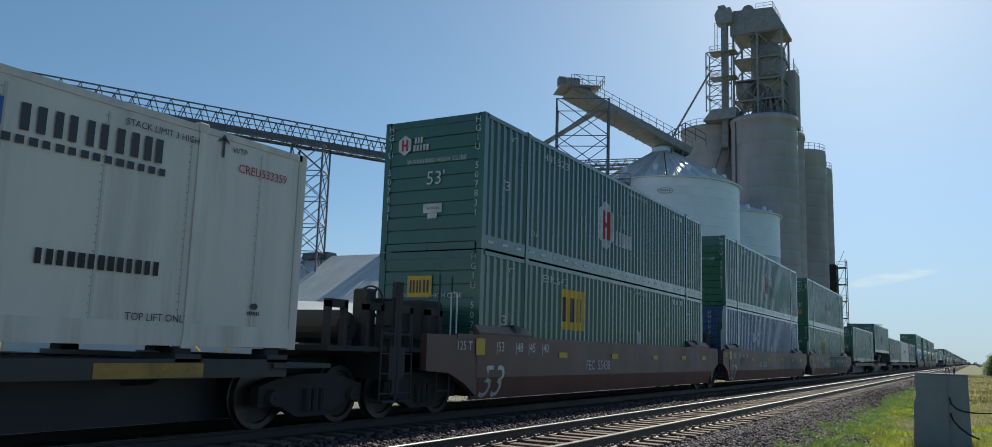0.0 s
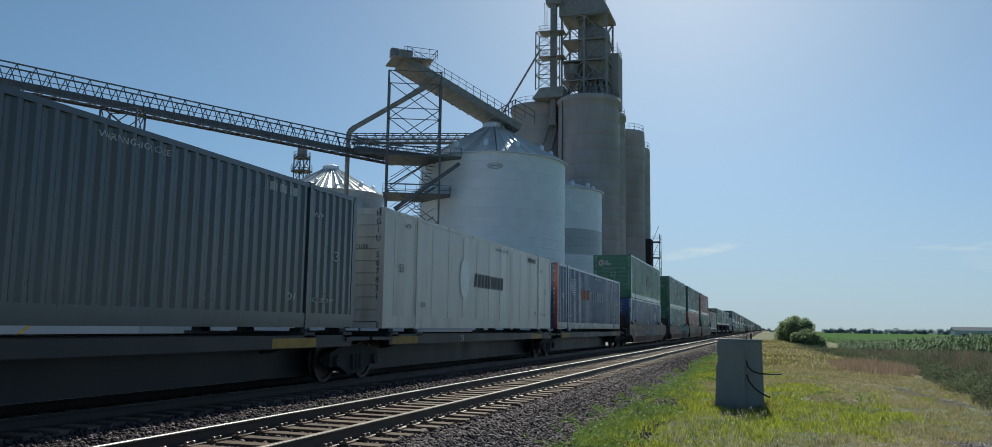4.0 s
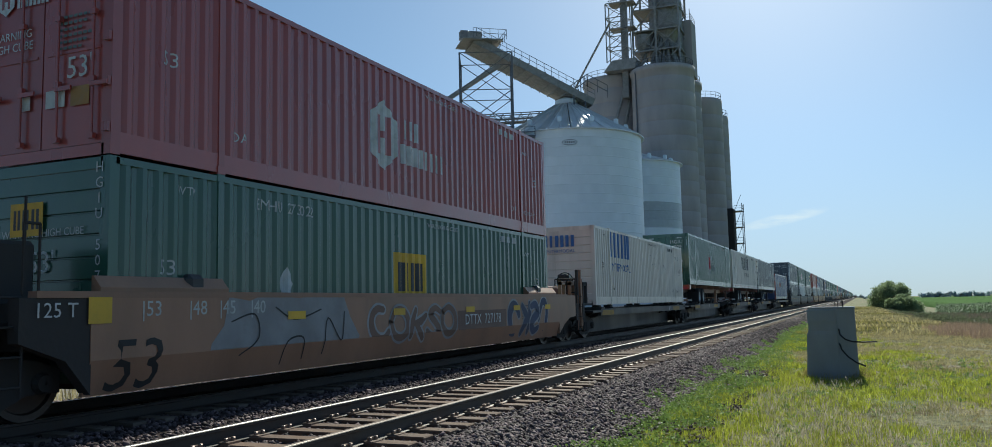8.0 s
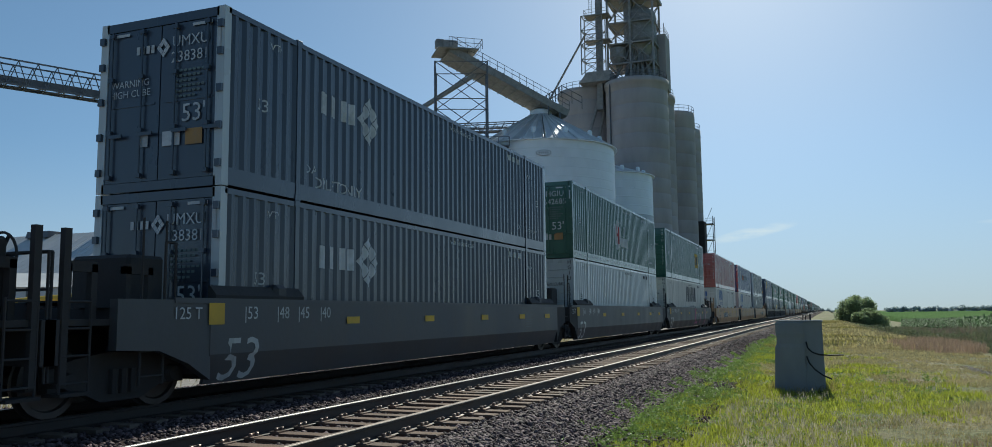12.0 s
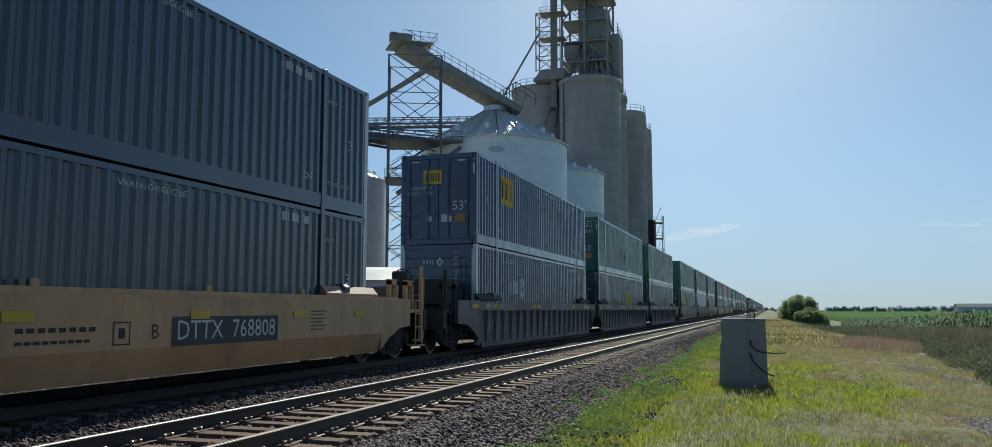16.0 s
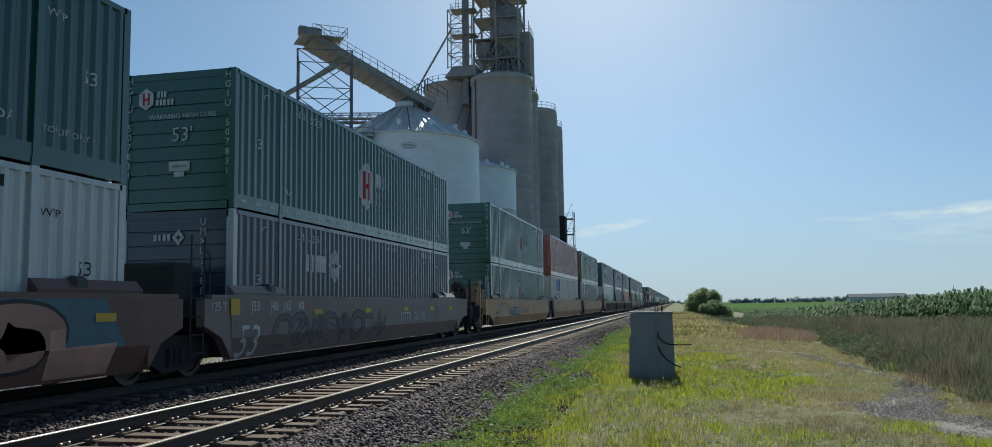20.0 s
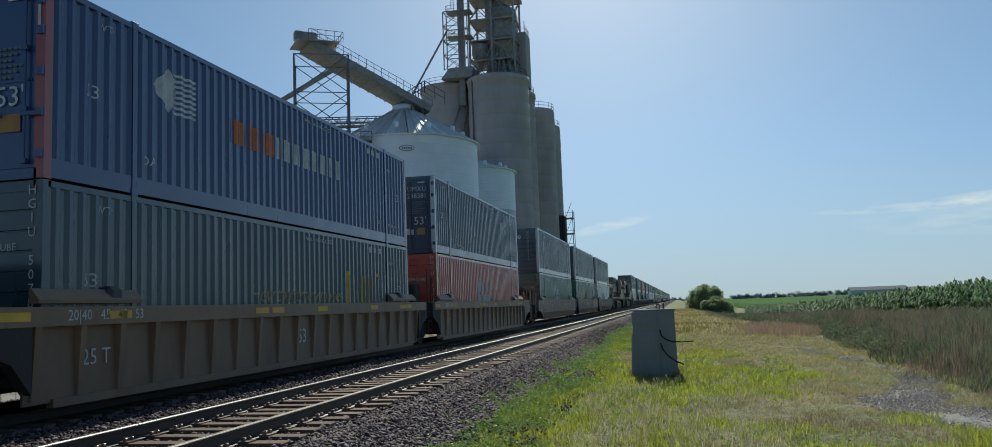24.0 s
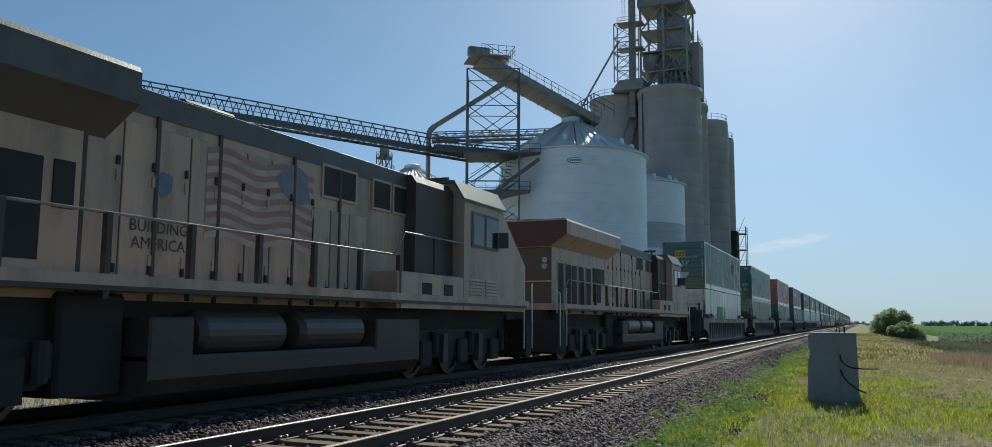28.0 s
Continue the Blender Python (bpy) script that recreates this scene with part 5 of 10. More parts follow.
def lattice(mb, x, y, s, z0, z1, step, leg=0.14, br=0.07, s2=None):
    """A square lattice tower."""
    s2 = s2 or s
    n = max(1, round((z1 - z0) / step))
    c = [(-s, -s2), (s, -s2), (s, s2), (-s, s2)]
    for i, (cx, cy) in enumerate(c):
        mb.bar((x + cx, y + cy, z0), (x + cx, y + cy, z1), leg)
        nx, ny = c[(i + 1) % 4]
        for k in range(n):
            za, zb = z0 + (z1 - z0) * k / n, z0 + (z1 - z0) * (k + 1) / n
            mb.bar((x + cx, y + cy, za), (x + nx, y + ny, zb), br)
            mb.bar((x + nx, y + ny, za), (x + cx, y + cy, zb), br)
            mb.bar((x + cx, y + cy, zb), (x + nx, y + ny, zb), br)


def truss_conveyor(a, b, name, label, h=2.1, w=1.7, step=1.5, cover=1.0):
    """A level conveyor bridge: an open lattice girder round a belt cover."""
    a, b = Vector(a), Vector(b)
    t = thing(name, label, "conveyor")
    L = (b - a).length
    d = (b - a).normalized()
    s = d.cross(Vector((0, 0, 1))).normalized() * (w / 2)
    n = int(L / step)
    up = Vector((0, 0, h))
    for sg in (-1, 1):
        g = MB()
        g.bar(a + s * sg, b + s * sg, 0.14)
        g.bar(a + s * sg + up, b + s * sg + up, 0.12)
        g.bar(a + s * sg + up * 0.5, b + s * sg + up * 0.5, 0.06)
        for i in range(n):
            p, q = a.lerp(b, i / n), a.lerp(b, (i + 1) / n)
            m = (p + q) / 2
            g.bar(p + s * sg, m + s * sg + up, 0.07)
            g.bar(m + s * sg + up, q + s * sg, 0.07)
        part("girder", g, M_TOWER, t, "open lattice side")
    fl = MB()
    for i in range(n + 1):
        p = a.lerp(b, i / n)
        fl.bar(p - s, p + s, 0.08)
        if i < n:
            q = a.lerp(b, (i + 1) / n)
            fl.bar(p - s, q + s, 0.05)
    part("floor_bracing", fl, M_TOWER, t)
    q = MB()
    c0, c1 = a + Vector((0, 0, 0.5)), b + Vector((0, 0, 0.5))
    q.bar(c0, c1, 0.75 * cover, 0.55 * cover)
    part("belt_cover", q, M_TOWER, t, "grey sheet cover")
    wk = MB()
    k = s * 0.8
    wk.bar(a + k + Vector((0, 0, 0.12)), b + k + Vector((0, 0, 0.12)), 0.5, 0.06)
    part("walkway", wk, M_TOWER, t)
    return t


truss_conveyor((-38.0, 93.6, 21.2), (-45.2, 85.0, 21.0), "conveyor_bridge", "short conveyor bridge at the transfer tower", 1.4)
truss_conveyor((-43.0, 92.0, 20.9), (-76.0, 22.5, 20.9), "conveyor_bridge", "long level lattice conveyor bridge over the yard")
truss_conveyor((-37.2, 106.0, 26.3), (-53.0, 98.8, 25.6), "conveyor_bridge", "further lattice conveyor bridge behind the tower", 1.2, 1.2, 1.2, 0.4)
lg = thing("leg_tower", "slim far elevator leg with round platforms", "tower", m=pose(-78.4, 127.9, GROUND))
fl = MB()
lattice(fl, 0, 0, 1.0, 0, 31.5, 2.6, 0.16, 0.08)
part("lattice", fl, M_TOWER, lg)
for z, r in ((28.6, 1.9), (31.0, 1.5)):
    rl = MB().lathe([(0.3, z), (r, z), (r, z + 0.12), (0.3, z + 0.12)], 12)
    rail_fence(rl, [(r * math.cos(i * 0.785), r * math.sin(i * 0.785), z) for i in range(9)], 1.1, 1.2)
    part("platform", rl, M_TOWER, lg, "railed round platform")
part("leg_head", MB().bev(-0.7, 0.7, -0.7, 0.7, 31.2, 33.2, 0.2), M_LEG, lg)
sp = thing("support_tower", "slim lattice tower holding up the conveyor bridge", "tower", m=pose(-57.0, 61.4, GROUND, 0, 0, 25))
lm = MB()
lattice(lm, 0, 0, 1.6, 0, 21.4, 2.7, 0.16, 0.08, 1.3)
part("lattice", lm, M_TOWER, sp)
part("footing", MB().bev(-2.0, 2.0, -1.7, 1.7, -0.3, 0.3, 0.05), M_CONC, sp)

# transfer tower and the inclined gallery from the big bin
tt = thing("transfer_tower", "wide lattice tower under the inclined conveyor", "tower", m=pose(-39.9, 89.9, GROUND, 0, 0, 24))
lm = MB()
lattice(lm, 0, 0, 3.1, 0, 31.6, 4.6, 0.2, 0.09, 2.6)
part("lattice", lm, M_TOWER, tt)
for z, e in ((21.3, 5.6), (16.8, 4.4)):
    part("deck", MB().box(-3.4, e, -3.1, 3.1, z, z + 0.15), M_TOWER, tt)
    rl = MB()
    rail_fence(rl, [(-3.4, -3.1, z), (e, -3.1, z), (e, 3.1, z)], 1.1, 1.2)
    part("guard_rail", rl, M_TOWER, tt)
sm = MB()
for k in range(6):
    z = 3.6 * k + 0.2
    sm.bar((-2.6, -1.4 + 0.2 * k, z), (2.6, -1.4 + 0.2 * k, z + 3.5), 0.5, 0.1)
    sm.bar((-2.6, -1.4 + 0.2 * k, z + 1), (2.6, -1.4 + 0.2 * k, z + 4.5), 0.06)
part("stair", sm, M_TOWER, tt, "zigzag steel stair")
part("brace", MB().bar((5.4, -3.0, 20.6), (-2.0, -3.0, 15.0), 0.5, 0.4), M_TOWER, tt)


def inclined():
    t = thing("inclined_conveyor", "enclosed conveyor rising from the bin roof to the tower", "conveyor")
    a, b = Vector((-30.6, 100.9, 26.2)), Vector((-42.4, 90.9, 33.2))
    d = (b - a).normalized()
    s = d.cross(Vector((0, 0, 1))).normalized() * 1.6
    u = s.cross(d).normalized()
    if u.z < 0:
        u = -u
    w = s * 1.7
    g = MB().hexa([a - s, a + w, b + w, b - s, a - s + u * 0.9, a + w + u * 0.9, b + w + u * 0.9, b - s + u * 0.9])
    part("gallery", g, M_CONVEY, t, "grey sheet casing with a pale underside")
    rb = MB()
    for i in range(15):
        p = a.lerp(b, i / 14)
        rb.bar(p - s - u * 0.05, p + w - u * 0.05, 0.12)
        rb.bar(p - s, p - s + u, 0.1)
        rb.bar(p + w, p + w + u, 0.1)
    part("ribs", rb, M_CONVEY, t)
    for sg in (-1, 1):
        rl = MB()
        o = s * -1.05 if sg < 0 else w * 1.03
        rail_fence(rl, [a + o + u * 0.9, b + o + u * 0.9], 1.1, 1.0)
        part("guard_rail", rl, M_TOWER, t)
    e = b + d * 0.2 + u * 1.0
    part("head_box", MB().bev(-0.8, 0.9, -0.8, 0.8, 0, 1.5, 0.1), M_LEG, t, "boxy drive head", at=pose(e.x + 0.2, e.y, e.z - 0.75, 0, 0, 38))
    part("head_motor", MB().bev(-0.5, 0.6, -0.5, 0.5, 0, 1.1, 0.12), M_LEG, t, at=pose(e.x - 0.9, e.y - 0.5, e.z - 0.1, 0, 0, 38))
    part("head_deck", MB().box(-2.6, 2.4, -2.3, 2.3, 0, 0.15), M_CONVEY, t, at=pose(e.x + 0.8, e.y + 0.6, e.z - 0.7, 0, 0, 38))
    rl = MB()
    rail_fence(rl, [(-2.2, -2, 0), (2, -2, 0), (2, 2, 0)], 1.2, 1.0)
    part("head_rail", rl, M_TOWER, t, at=pose(e.x + 1.6, e.y + 1.0, e.z - 0.5, 0, 0, 38))
    part("spout", MB().bar((-39.3, 92.8, 30.9), (-47.0, 88.2, 24.9), 0.62, n=10), M_CONVEY, t, "long slanted steel spout")
    part("spout_elbow", MB().path([(-47.0, 88.2, 24.9), (-47.5, 87.9, 24.3), (-47.6, 87.8, 23.2)], 0.7, 10), M_CONVEY, t)
    part("spout_drop", MB().bar((-47.6, 87.8, 23.4), (-47.6, 87.8, 12.0), 0.56, n=10), M_CONVEY, t, "vertical spout pipe")
    st = MB()
    for p in (a.lerp(b, 0.16), a.lerp(b, 0.06)):
        st.bar(p - s, (p - s).xy.to_3d() + Vector((0, 0, 24.2)), 0.16)
        st.bar(p + s, (p + s).xy.to_3d() + Vector((0, 0, 24.2)), 0.16)
    part("saddle", st, M_TOWER, t)
    rl = MB()
    p = a.lerp(b, 0.12) + u
    rail_fence(rl, [p + s * 2.2, p - s * 2.2, p - s * 2.2 - d * 3], 1.6, 1.0, 0.08)
    part("bin_top_rail", rl, M_TOWER, t)


inclined()


def shed(x0, x1, yr, half, eave, ridge):
    """Long flat-storage shed with a ribbed metal roof, vents on the ridge."""
    t = thing("storage_shed", "long pale metal storage shed with a ribbed roof", "shed", m=pose(0, 0, GROUND))
    part("wall", MB().box(x0, x1, yr - half + 0.3, yr - half + 0.5, 0, eave), M_SHEDWALL, t, "pale metal siding")
    part("wall", MB().box(x0, x1, yr + half - 0.5, yr + half - 0.3, 0, eave), M_SHEDWALL, t)
    for xx in (x0, x1 - 0.2):
        part("gable", MB().prism([(yr - half + 0.3, 0), (yr + half - 0.3, 0), (yr + half - 0.3, eave), (yr, ridge - 0.15), (yr - half + 0.3, eave)], "x", xx, xx + 0.2), M_SHEDWALL, t, "pale gable end")
    n = int((x1 - x0 + 1) / 1.0)
    pan = MB()
    prof = [(0, 0), (0.06, 0.05), (0.12, 0), (0.46, 0), (0.5, 0.02), (0.54, 0), (1.0, 0)]
    for sgn in (-1, 1):
        vs = []
        for (u, w) in prof:
            vs += [(u, sgn * half, eave + w), (u, 0, ridge + w)]
        fs = [(2 * i, 2 * i + 2, 2 * i + 3, 2 * i + 1) for i in range(len(prof) - 1)]
        pan.add(vs, fs)
    pan = pan.mesh("roof_panel")
    for i in range(n):
        part("roof_panel", pan, M_SHEDROOF, t, at=pose(x0 - 0.5 + i, yr, 0))
    for i in range(5):
        xx = x0 + (i + 0.5) * (x1 - x0) / 5
        part("ridge_vent", MB().prism([(yr - 0.9, ridge - 0.35), (yr + 0.9, ridge - 0.35), (yr + 0.7, ridge + 0.35), (yr - 0.7, ridge + 0.35)], "x", xx - 1.6, xx + 1.6), M_TOWER, t, "dark ridge vent")


shed(-92, -42.5, 64, 11.5, 3.6, 10.6)


def low_building(x, y, w, d, h, rot, label):
    t = thing("yard_building", label, "building", m=pose(x, y, GROUND, 0, 0, rot))
    part("wall", MB().box(-w / 2, w / 2, -d / 2, d / 2, 0, h), M_SHEDWALL, t)
    part("roof", MB().prism([(-d / 2 - 0.3, h), (d / 2 + 0.3, h), (0, h + d * 0.12)], "x", -w / 2 - 0.3, w / 2 + 0.3), M_SHEDROOF, t)
    dr = MB()
    dr.box(-1.8, 1.8, -d / 2 - 0.04, -d / 2, 0, 3.2)
    part("door", dr, M_GREY, t, "grey roller door")
    for xx in (-w * 0.32, w * 0.3):
        part("post", MB().box(xx - 0.06, xx + 0.06, -d / 2 - 0.08, -d / 2, 0, h), M_TOWER, t)


low_building(-33.5, 42, 34, 8, 3.5, 33, "low pale metal yard building behind the track")
ag = thing("grain_auger", "yellow portable grain auger parked by the building", "auger", m=pose(-31.0, 30.2, GROUND, 0, 0, 15))
part("tube", MB().bar((-6, 0.3, 2.6), (1.6, 0, 3.1), 0.34, n=10), M_DECALY, ag, "yellow tube")
part("discharge_spout", MB().path([(1.6, 0, 3.1), (2.0, 0, 2.9), (2.05, 0, 1.9)], 0.34, 8), M_DECALY, ag)
for s in (-0.9, 0.9):
    part("wheel", MB().lathe([(0.2, -0.1), (0.4, -0.1), (0.4, 0.1), (0.2, 0.1)], 16, "y", at=(-2.6, s, 0.4)), M_TYRE, ag)
part("undercarriage", MB().bar((-2.6, -0.9, 0.4), (-2.6, 0.9, 0.4), 0.1).bar((-2.6, -0.8, 0.4), (-4.6, 0, 2.6), 0.09).bar((-2.6, 0.8, 0.4), (-4.6, 0, 2.6), 0.09).bar((-2.6, 0, 0.4), (0.4, 0, 2.9), 0.09), M_DECALY, ag)

# ---------------------------------------------------------------- containers
CL, CW, CH = 16.15, 1.295, 2.90
MESH = {}


def side_at(y, z, off=0.008):
    """Pose of a mark on the side that faces the verge."""
    return Matrix(((0, 0, 1, CW + off), (1, 0, 0, y), (0, 1, 0, z), (0, 0, 0, 1)))


def front_at(x, z, off=0.01):
    return Matrix(((1, 0, 0, x), (0, 0, -1, -off), (0, 1, 0, z), (0, 0, 0, 1)))


def poly(key, loops):
    """Flat marks: closed outlines in the plane of the panel."""
    if key not in MESH:
        mb = MB()
        for q in loops:
            mb.add([(u, v, 0) for u, v in q], [tuple(range(len(q)))])
        MESH[key] = mb.mesh("mark")
    return MESH[key]


def rect(u0, u1, v0, v1):
    return [(u0, v0), (u1, v0), (u1, v1), (u0, v1)]


def wordmark(n, w, h, seed=0, slant=0.0):
    """A word drawn as a row of plain upright bars of its size."""
    key = ("word", n, round(w, 2), round(h, 2), seed, slant)
    if key not in MESH:
        r = random.Random(seed * 31 + n)
        loops, step = [], w / n
        for i in range(n):
            a = i * step
            b = a + step * r.uniform(0.66, 0.84)
            c = min(step, h) * 0.12
            if step > 0.34:
                # a broad letter reads as two upright bars
                e = (b - a) * r.uniform(0.34, 0.4)
                for u0, u1 in ((a, a + e), (b - e, b)):
                    loops.append([(u + v * slant, v) for u, v in rect(u0, u1, 0, h)])
            else:
                loops.append([(u + v * slant, v) for u, v in rect(a, b - (b - a) * 0.15, 0, h)])
        poly(key, loops)
    return MESH[key]


def fit_mark(word, w):
    """Scale that gives a word the width w."""
    xs = [v.co.x for v in WORDS[word].vertices]
    return Matrix.Scale(w / (max(xs) - min(xs)), 4)


def hexagon(w, h, s=1.0):
    return [(0, h / 2 * s), (w / 2 * s, h / 4 * s), (w / 2 * s, -h / 4 * s), (0, -h / 2 * s), (-w / 2 * s, -h / 4 * s), (-w / 2 * s, h / 4 * s)]


def corr_wall(y0, y1, z0, z1, pitch=0.28, depth=0.045, outer=CW - 0.004):
    """An upright corrugated panel with folded ribs."""
    key = ("corr", y0, y1, z0, z1, pitch)
    if key not in MESH:
        n = round((y1 - y0) / pitch)
        p = (y1 - y0) / n
        vs = []
        for i in range(n):
            for f, d in ((0.0, depth), (0.26, depth), (0.5, 0), (0.76, 0)):
                vs.append((y0 + p * (i + f), outer - d))
        vs.append((y1, outer - depth))
        V, F = [], []
        for y, x in vs:
            V += [(x, y, z0), (x, y, z1)]
        for i in range(len(vs) - 1):
            F.append((2 * i, 2 * i + 2, 2 * i + 3, 2 * i + 1))
        MESH[key] = MB().add(V, F).mesh("side_wall")
    return MESH[key]


def cmesh(key, make):
    if key not in MESH:
        MESH[key] = make().mesh(key if isinstance(key, str) else key[0])
    return MESH[key]


def rod_mesh():
    return MB().bar((0, -0.045, 0.22), (0, -0.045, 2.72), 0.04, n=8)


def lock_detail():
    m = MB()
    for x in (-1.0, -0.35, 0.35, 1.0):
        for z in (0.25, 1.0, 1.9, 2.66):
            m.box(x - 0.05, x + 0.05, -0.07, -0.012, z - 0.035, z + 0.035)
        m.box(x - 0.02, x + 0.28, -0.075, -0.05, 0.9, 0.96)
    return m


def hinge_detail():
    m = MB()
    for s in (-1, 1):
        for z in (0.35, 0.95, 1.55, 2.15, 2.6):
            m.box(s * 1.235 - 0.05, s * 1.235 + 0.05, -0.05, 0.0, z - 0.06, z + 0.06)
    return m


def front_wall_mesh():
    out = [(0.08, 0.16)]
    z = 0.16
    for i in range(9):
        out += [(0.02, z + 0.01), (0.02, z + 0.265), (0.05, z + 0.275), (0.05, z + 0.29)]
        z += 0.29
    out.append((0.08, z))
    return MB().prism([(p[0], p[1]) for p in out], "x", -1.2, 1.2)


def container_shell(t, paint, front, smooth=False, detail=True, rail_paint=None, post_paint=None, far_side=True):
    rp, pp = rail_paint or paint, post_paint or paint
    if smooth:
        part("side_wall", cmesh("flat_side", lambda: MB().box(CW - 0.05, CW - 0.012, 0.1, CL - 0.1, 0.14, 2.8)), paint, t)
        if detail:
            def seams():
                m = MB()
                y = 0.62
                while y < CL - 0.3:
                    m.box(CW - 0.02, CW - 0.004, y - 0.018, y + 0.018, 0.3, 2.72)
                    y += 1.22
                return m
            part("panel_joints", cmesh("seams", seams), paint, t)

            def rivets():
                m = MB()
                for y in [0.62 + 1.22 * i for i in range(13)] + [1.88, 2.1, 14.05, 14.28]:
                    for k in range(24):
                        z = 0.36 + k * 0.1
                        m.box(CW - 0.006, CW + 0.004, y - 0.05, y - 0.036, z, z + 0.014)
                return m
            r = part("rivets", cmesh("rivets", rivets), M_GREY, t)
            r["kind"] = "stuff"
    else:
        part("side_wall", corr_wall(0.12, CL - 0.12, 0.28, 2.82), paint, t, "corrugated side")
    if far_side:
        part("side_wall", cmesh("far_side", lambda: MB().box(-CW + 0.01, -CW + 0.05, 0.1, CL - 0.1, 0.14, 2.82)), paint, t)
    part("roof", cmesh("croof", lambda: MB().box(-CW + 0.04, CW - 0.04, 0.06, CL - 0.06, 2.84, 2.875)), paint, t)
    if not detail:
        part("bottom_rail", cmesh("far_rail", lambda: MB().box(CW - 0.06, CW - 0.002, 0.0, CL, 0.0, 0.3)), rp, t)
        part("end_wall", cmesh("far_end", lambda: MB().box(-CW, CW, 0.0, 0.1, 0.0, 2.9)), paint, t)
        part("rear_wall", cmesh("far_rear", lambda: MB().box(-CW, CW, CL - 0.1, CL, 0.0, 2.9)), paint, t)
        return
    part("floor", cmesh("cfloor", lambda: MB().box(-CW + 0.06, CW - 0.06, 0.1, CL - 0.1, 0.05, 0.14)), M_UNDER, t)
    for s in (1, -1):
        if s < 0 and not far_side:
            continue
        part("top_rail", cmesh(("top_rail", s), lambda: MB().box(*sorted((s * (CW - 0.07), s * CW)), 0.1, CL - 0.1, 2.80, 2.89)), rp, t)
        part("bottom_rail", cmesh(("bottom_rail", s), lambda: MB().box(*sorted((s * (CW - 0.06), s * (CW - 0.002))), 0.1, CL - 0.1, 0.02, 0.3)), rp, t)
        for y in (0.0, CL - 0.11):
            part("corner_post", cmesh(("corner_post", s, y), lambda: MB().box(*sorted((s * (CW - 0.16), s * CW)), y - (0.045 if y > 1 else 0), y + (0.155 if y < 1 else 0.11), 0.0, 2.9)), pp, t)
        if detail and s > 0:
            for y in (1.95, 14.12):
                part("frame_post", cmesh(("frame_post", s, y), lambda: MB().box(*sorted((s * (CW - 0.08), s * (CW + 0.012))), y, y + 0.12, 0.0, 2.86)), rp, t)
                part("casting", cmesh(("casting", s, y), lambda: MB().bev(*sorted((s * (CW - 0.16), s * (CW + 0.016))), y - 0.02, y + 0.14, 2.80, 2.925, 0.01)), rp, t)
                part("casting", cmesh(("casting_low", s, y), lambda: MB().box(*sorted((s * (CW - 0.16), s * (CW + 0.016))), y - 0.02, y + 0.14, -0.01, 0.11)), rp, t)
    part("header", cmesh("header", lambda: MB().box(-CW + 0.12, CW - 0.12, 0.0, 0.09, 2.74, 2.89)), rp, t)
    if detail:
        part("end_sill", cmesh("csill", lambda: MB().box(-CW + 0.12, CW - 0.12, 0.0, 0.09, 0.0, 0.15)), rp, t)
    if front == "door":
        for s in (-1, 1):
            part("door", cmesh(("cdoor", s), lambda: MB().box(*sorted((s * 0.012, s * 1.17)), 0.015, 0.06, 0.16, 2.73).box(*sorted((s * 0.1, s * 1.08)), 0.0, 0.02, 1.42, 1.46)), paint, t, "container door leaf")
        if detail:
            for x in (-1.0, -0.35, 0.35, 1.0):
                part("lock_rod", cmesh("lock_rod", rod_mesh), paint, t, at=pose(x, 0, 0))
            part("lock_gear", cmesh("lock_keepers", lock_detail), paint, t)
            part("hinges", cmesh("hinges", hinge_detail), paint, t)
    else:
        part("end_wall", cmesh("front_wall", front_wall_mesh), paint, t, "closed end of horizontal pressed panels")
    part("rear_wall", cmesh("rear_wall", lambda: MB().box(-CW + 0.1, CW - 0.1, CL - 0.07, CL - 0.02, 0.05, 2.85)), paint, t)


CORRUGATED = set()
CORR_N = round((CL - 0.24) / 0.28)
CORR_P = (CL - 0.24) / CORR_N
CORR_D = 0.045


def corr_x(y):
    """How far out the folded side stands at a place along it."""
    f = ((y - 0.12) / CORR_P) % 1.0
    d = 1.0 if f < 0.26 else (0.5 - f) / 0.24 if f < 0.5 else 0.0 if f < 0.76 else (f - 0.76) / 0.24
    return CW - 0.004 - CORR_D * d


def folded(me, m, off=0.005):
    """A flat mark laid into the folds of the corrugated side."""
    key = ("folded", me.name, tuple(round(v, 3) for row in m for v in row))
    if key in MESH:
        return MESH[key]
    cuts = [0.12 + CORR_P * (i + f) for i in range(CORR_N) for f in (0.0, 0.26, 0.5, 0.76)]
    mb = MB()
    pts = [m @ v.co for v in me.vertices]

    def emit(q):
        if len(q) > 2:
            mb.add([(corr_x(min(max(y, 0.121), CL - 0.121)) + off, y, z) for y, z in q], [tuple(range(len(q)))])
    for p in me.polygons:
        q = [(pts[i].y, pts[i].z) for i in p.vertices]
        lo, hi = min(a for a, _ in q), max(a for a, _ in q)
        for c in cuts:
            if c <= lo + 1e-5 or c >= hi - 1e-5:
                continue
            left, right = [], []
            for (a, b), (d, e) in zip(q, q[1:] + q[:1]):
                (left if a <= c else right).append((a, b))
                if (a <= c) != (d <= c):
                    x = (c, b + (e - b) * (c - a) / (d - a))
                    left.append(x)
                    right.append(x)
            emit(left)
            q = right
        emit(q)
    MESH[key] = mb.mesh("mark")
    return MESH[key]


def mark(t, me, material, m, label="", name="marking"):
    if t.name in CORRUGATED and m[0][2] > 0.1:
        return part(name, folded(me, m, 0.004 + m[0][3] - CW - 0.008), material, t, label)
    return part(name, me, material, t, label, at=m)


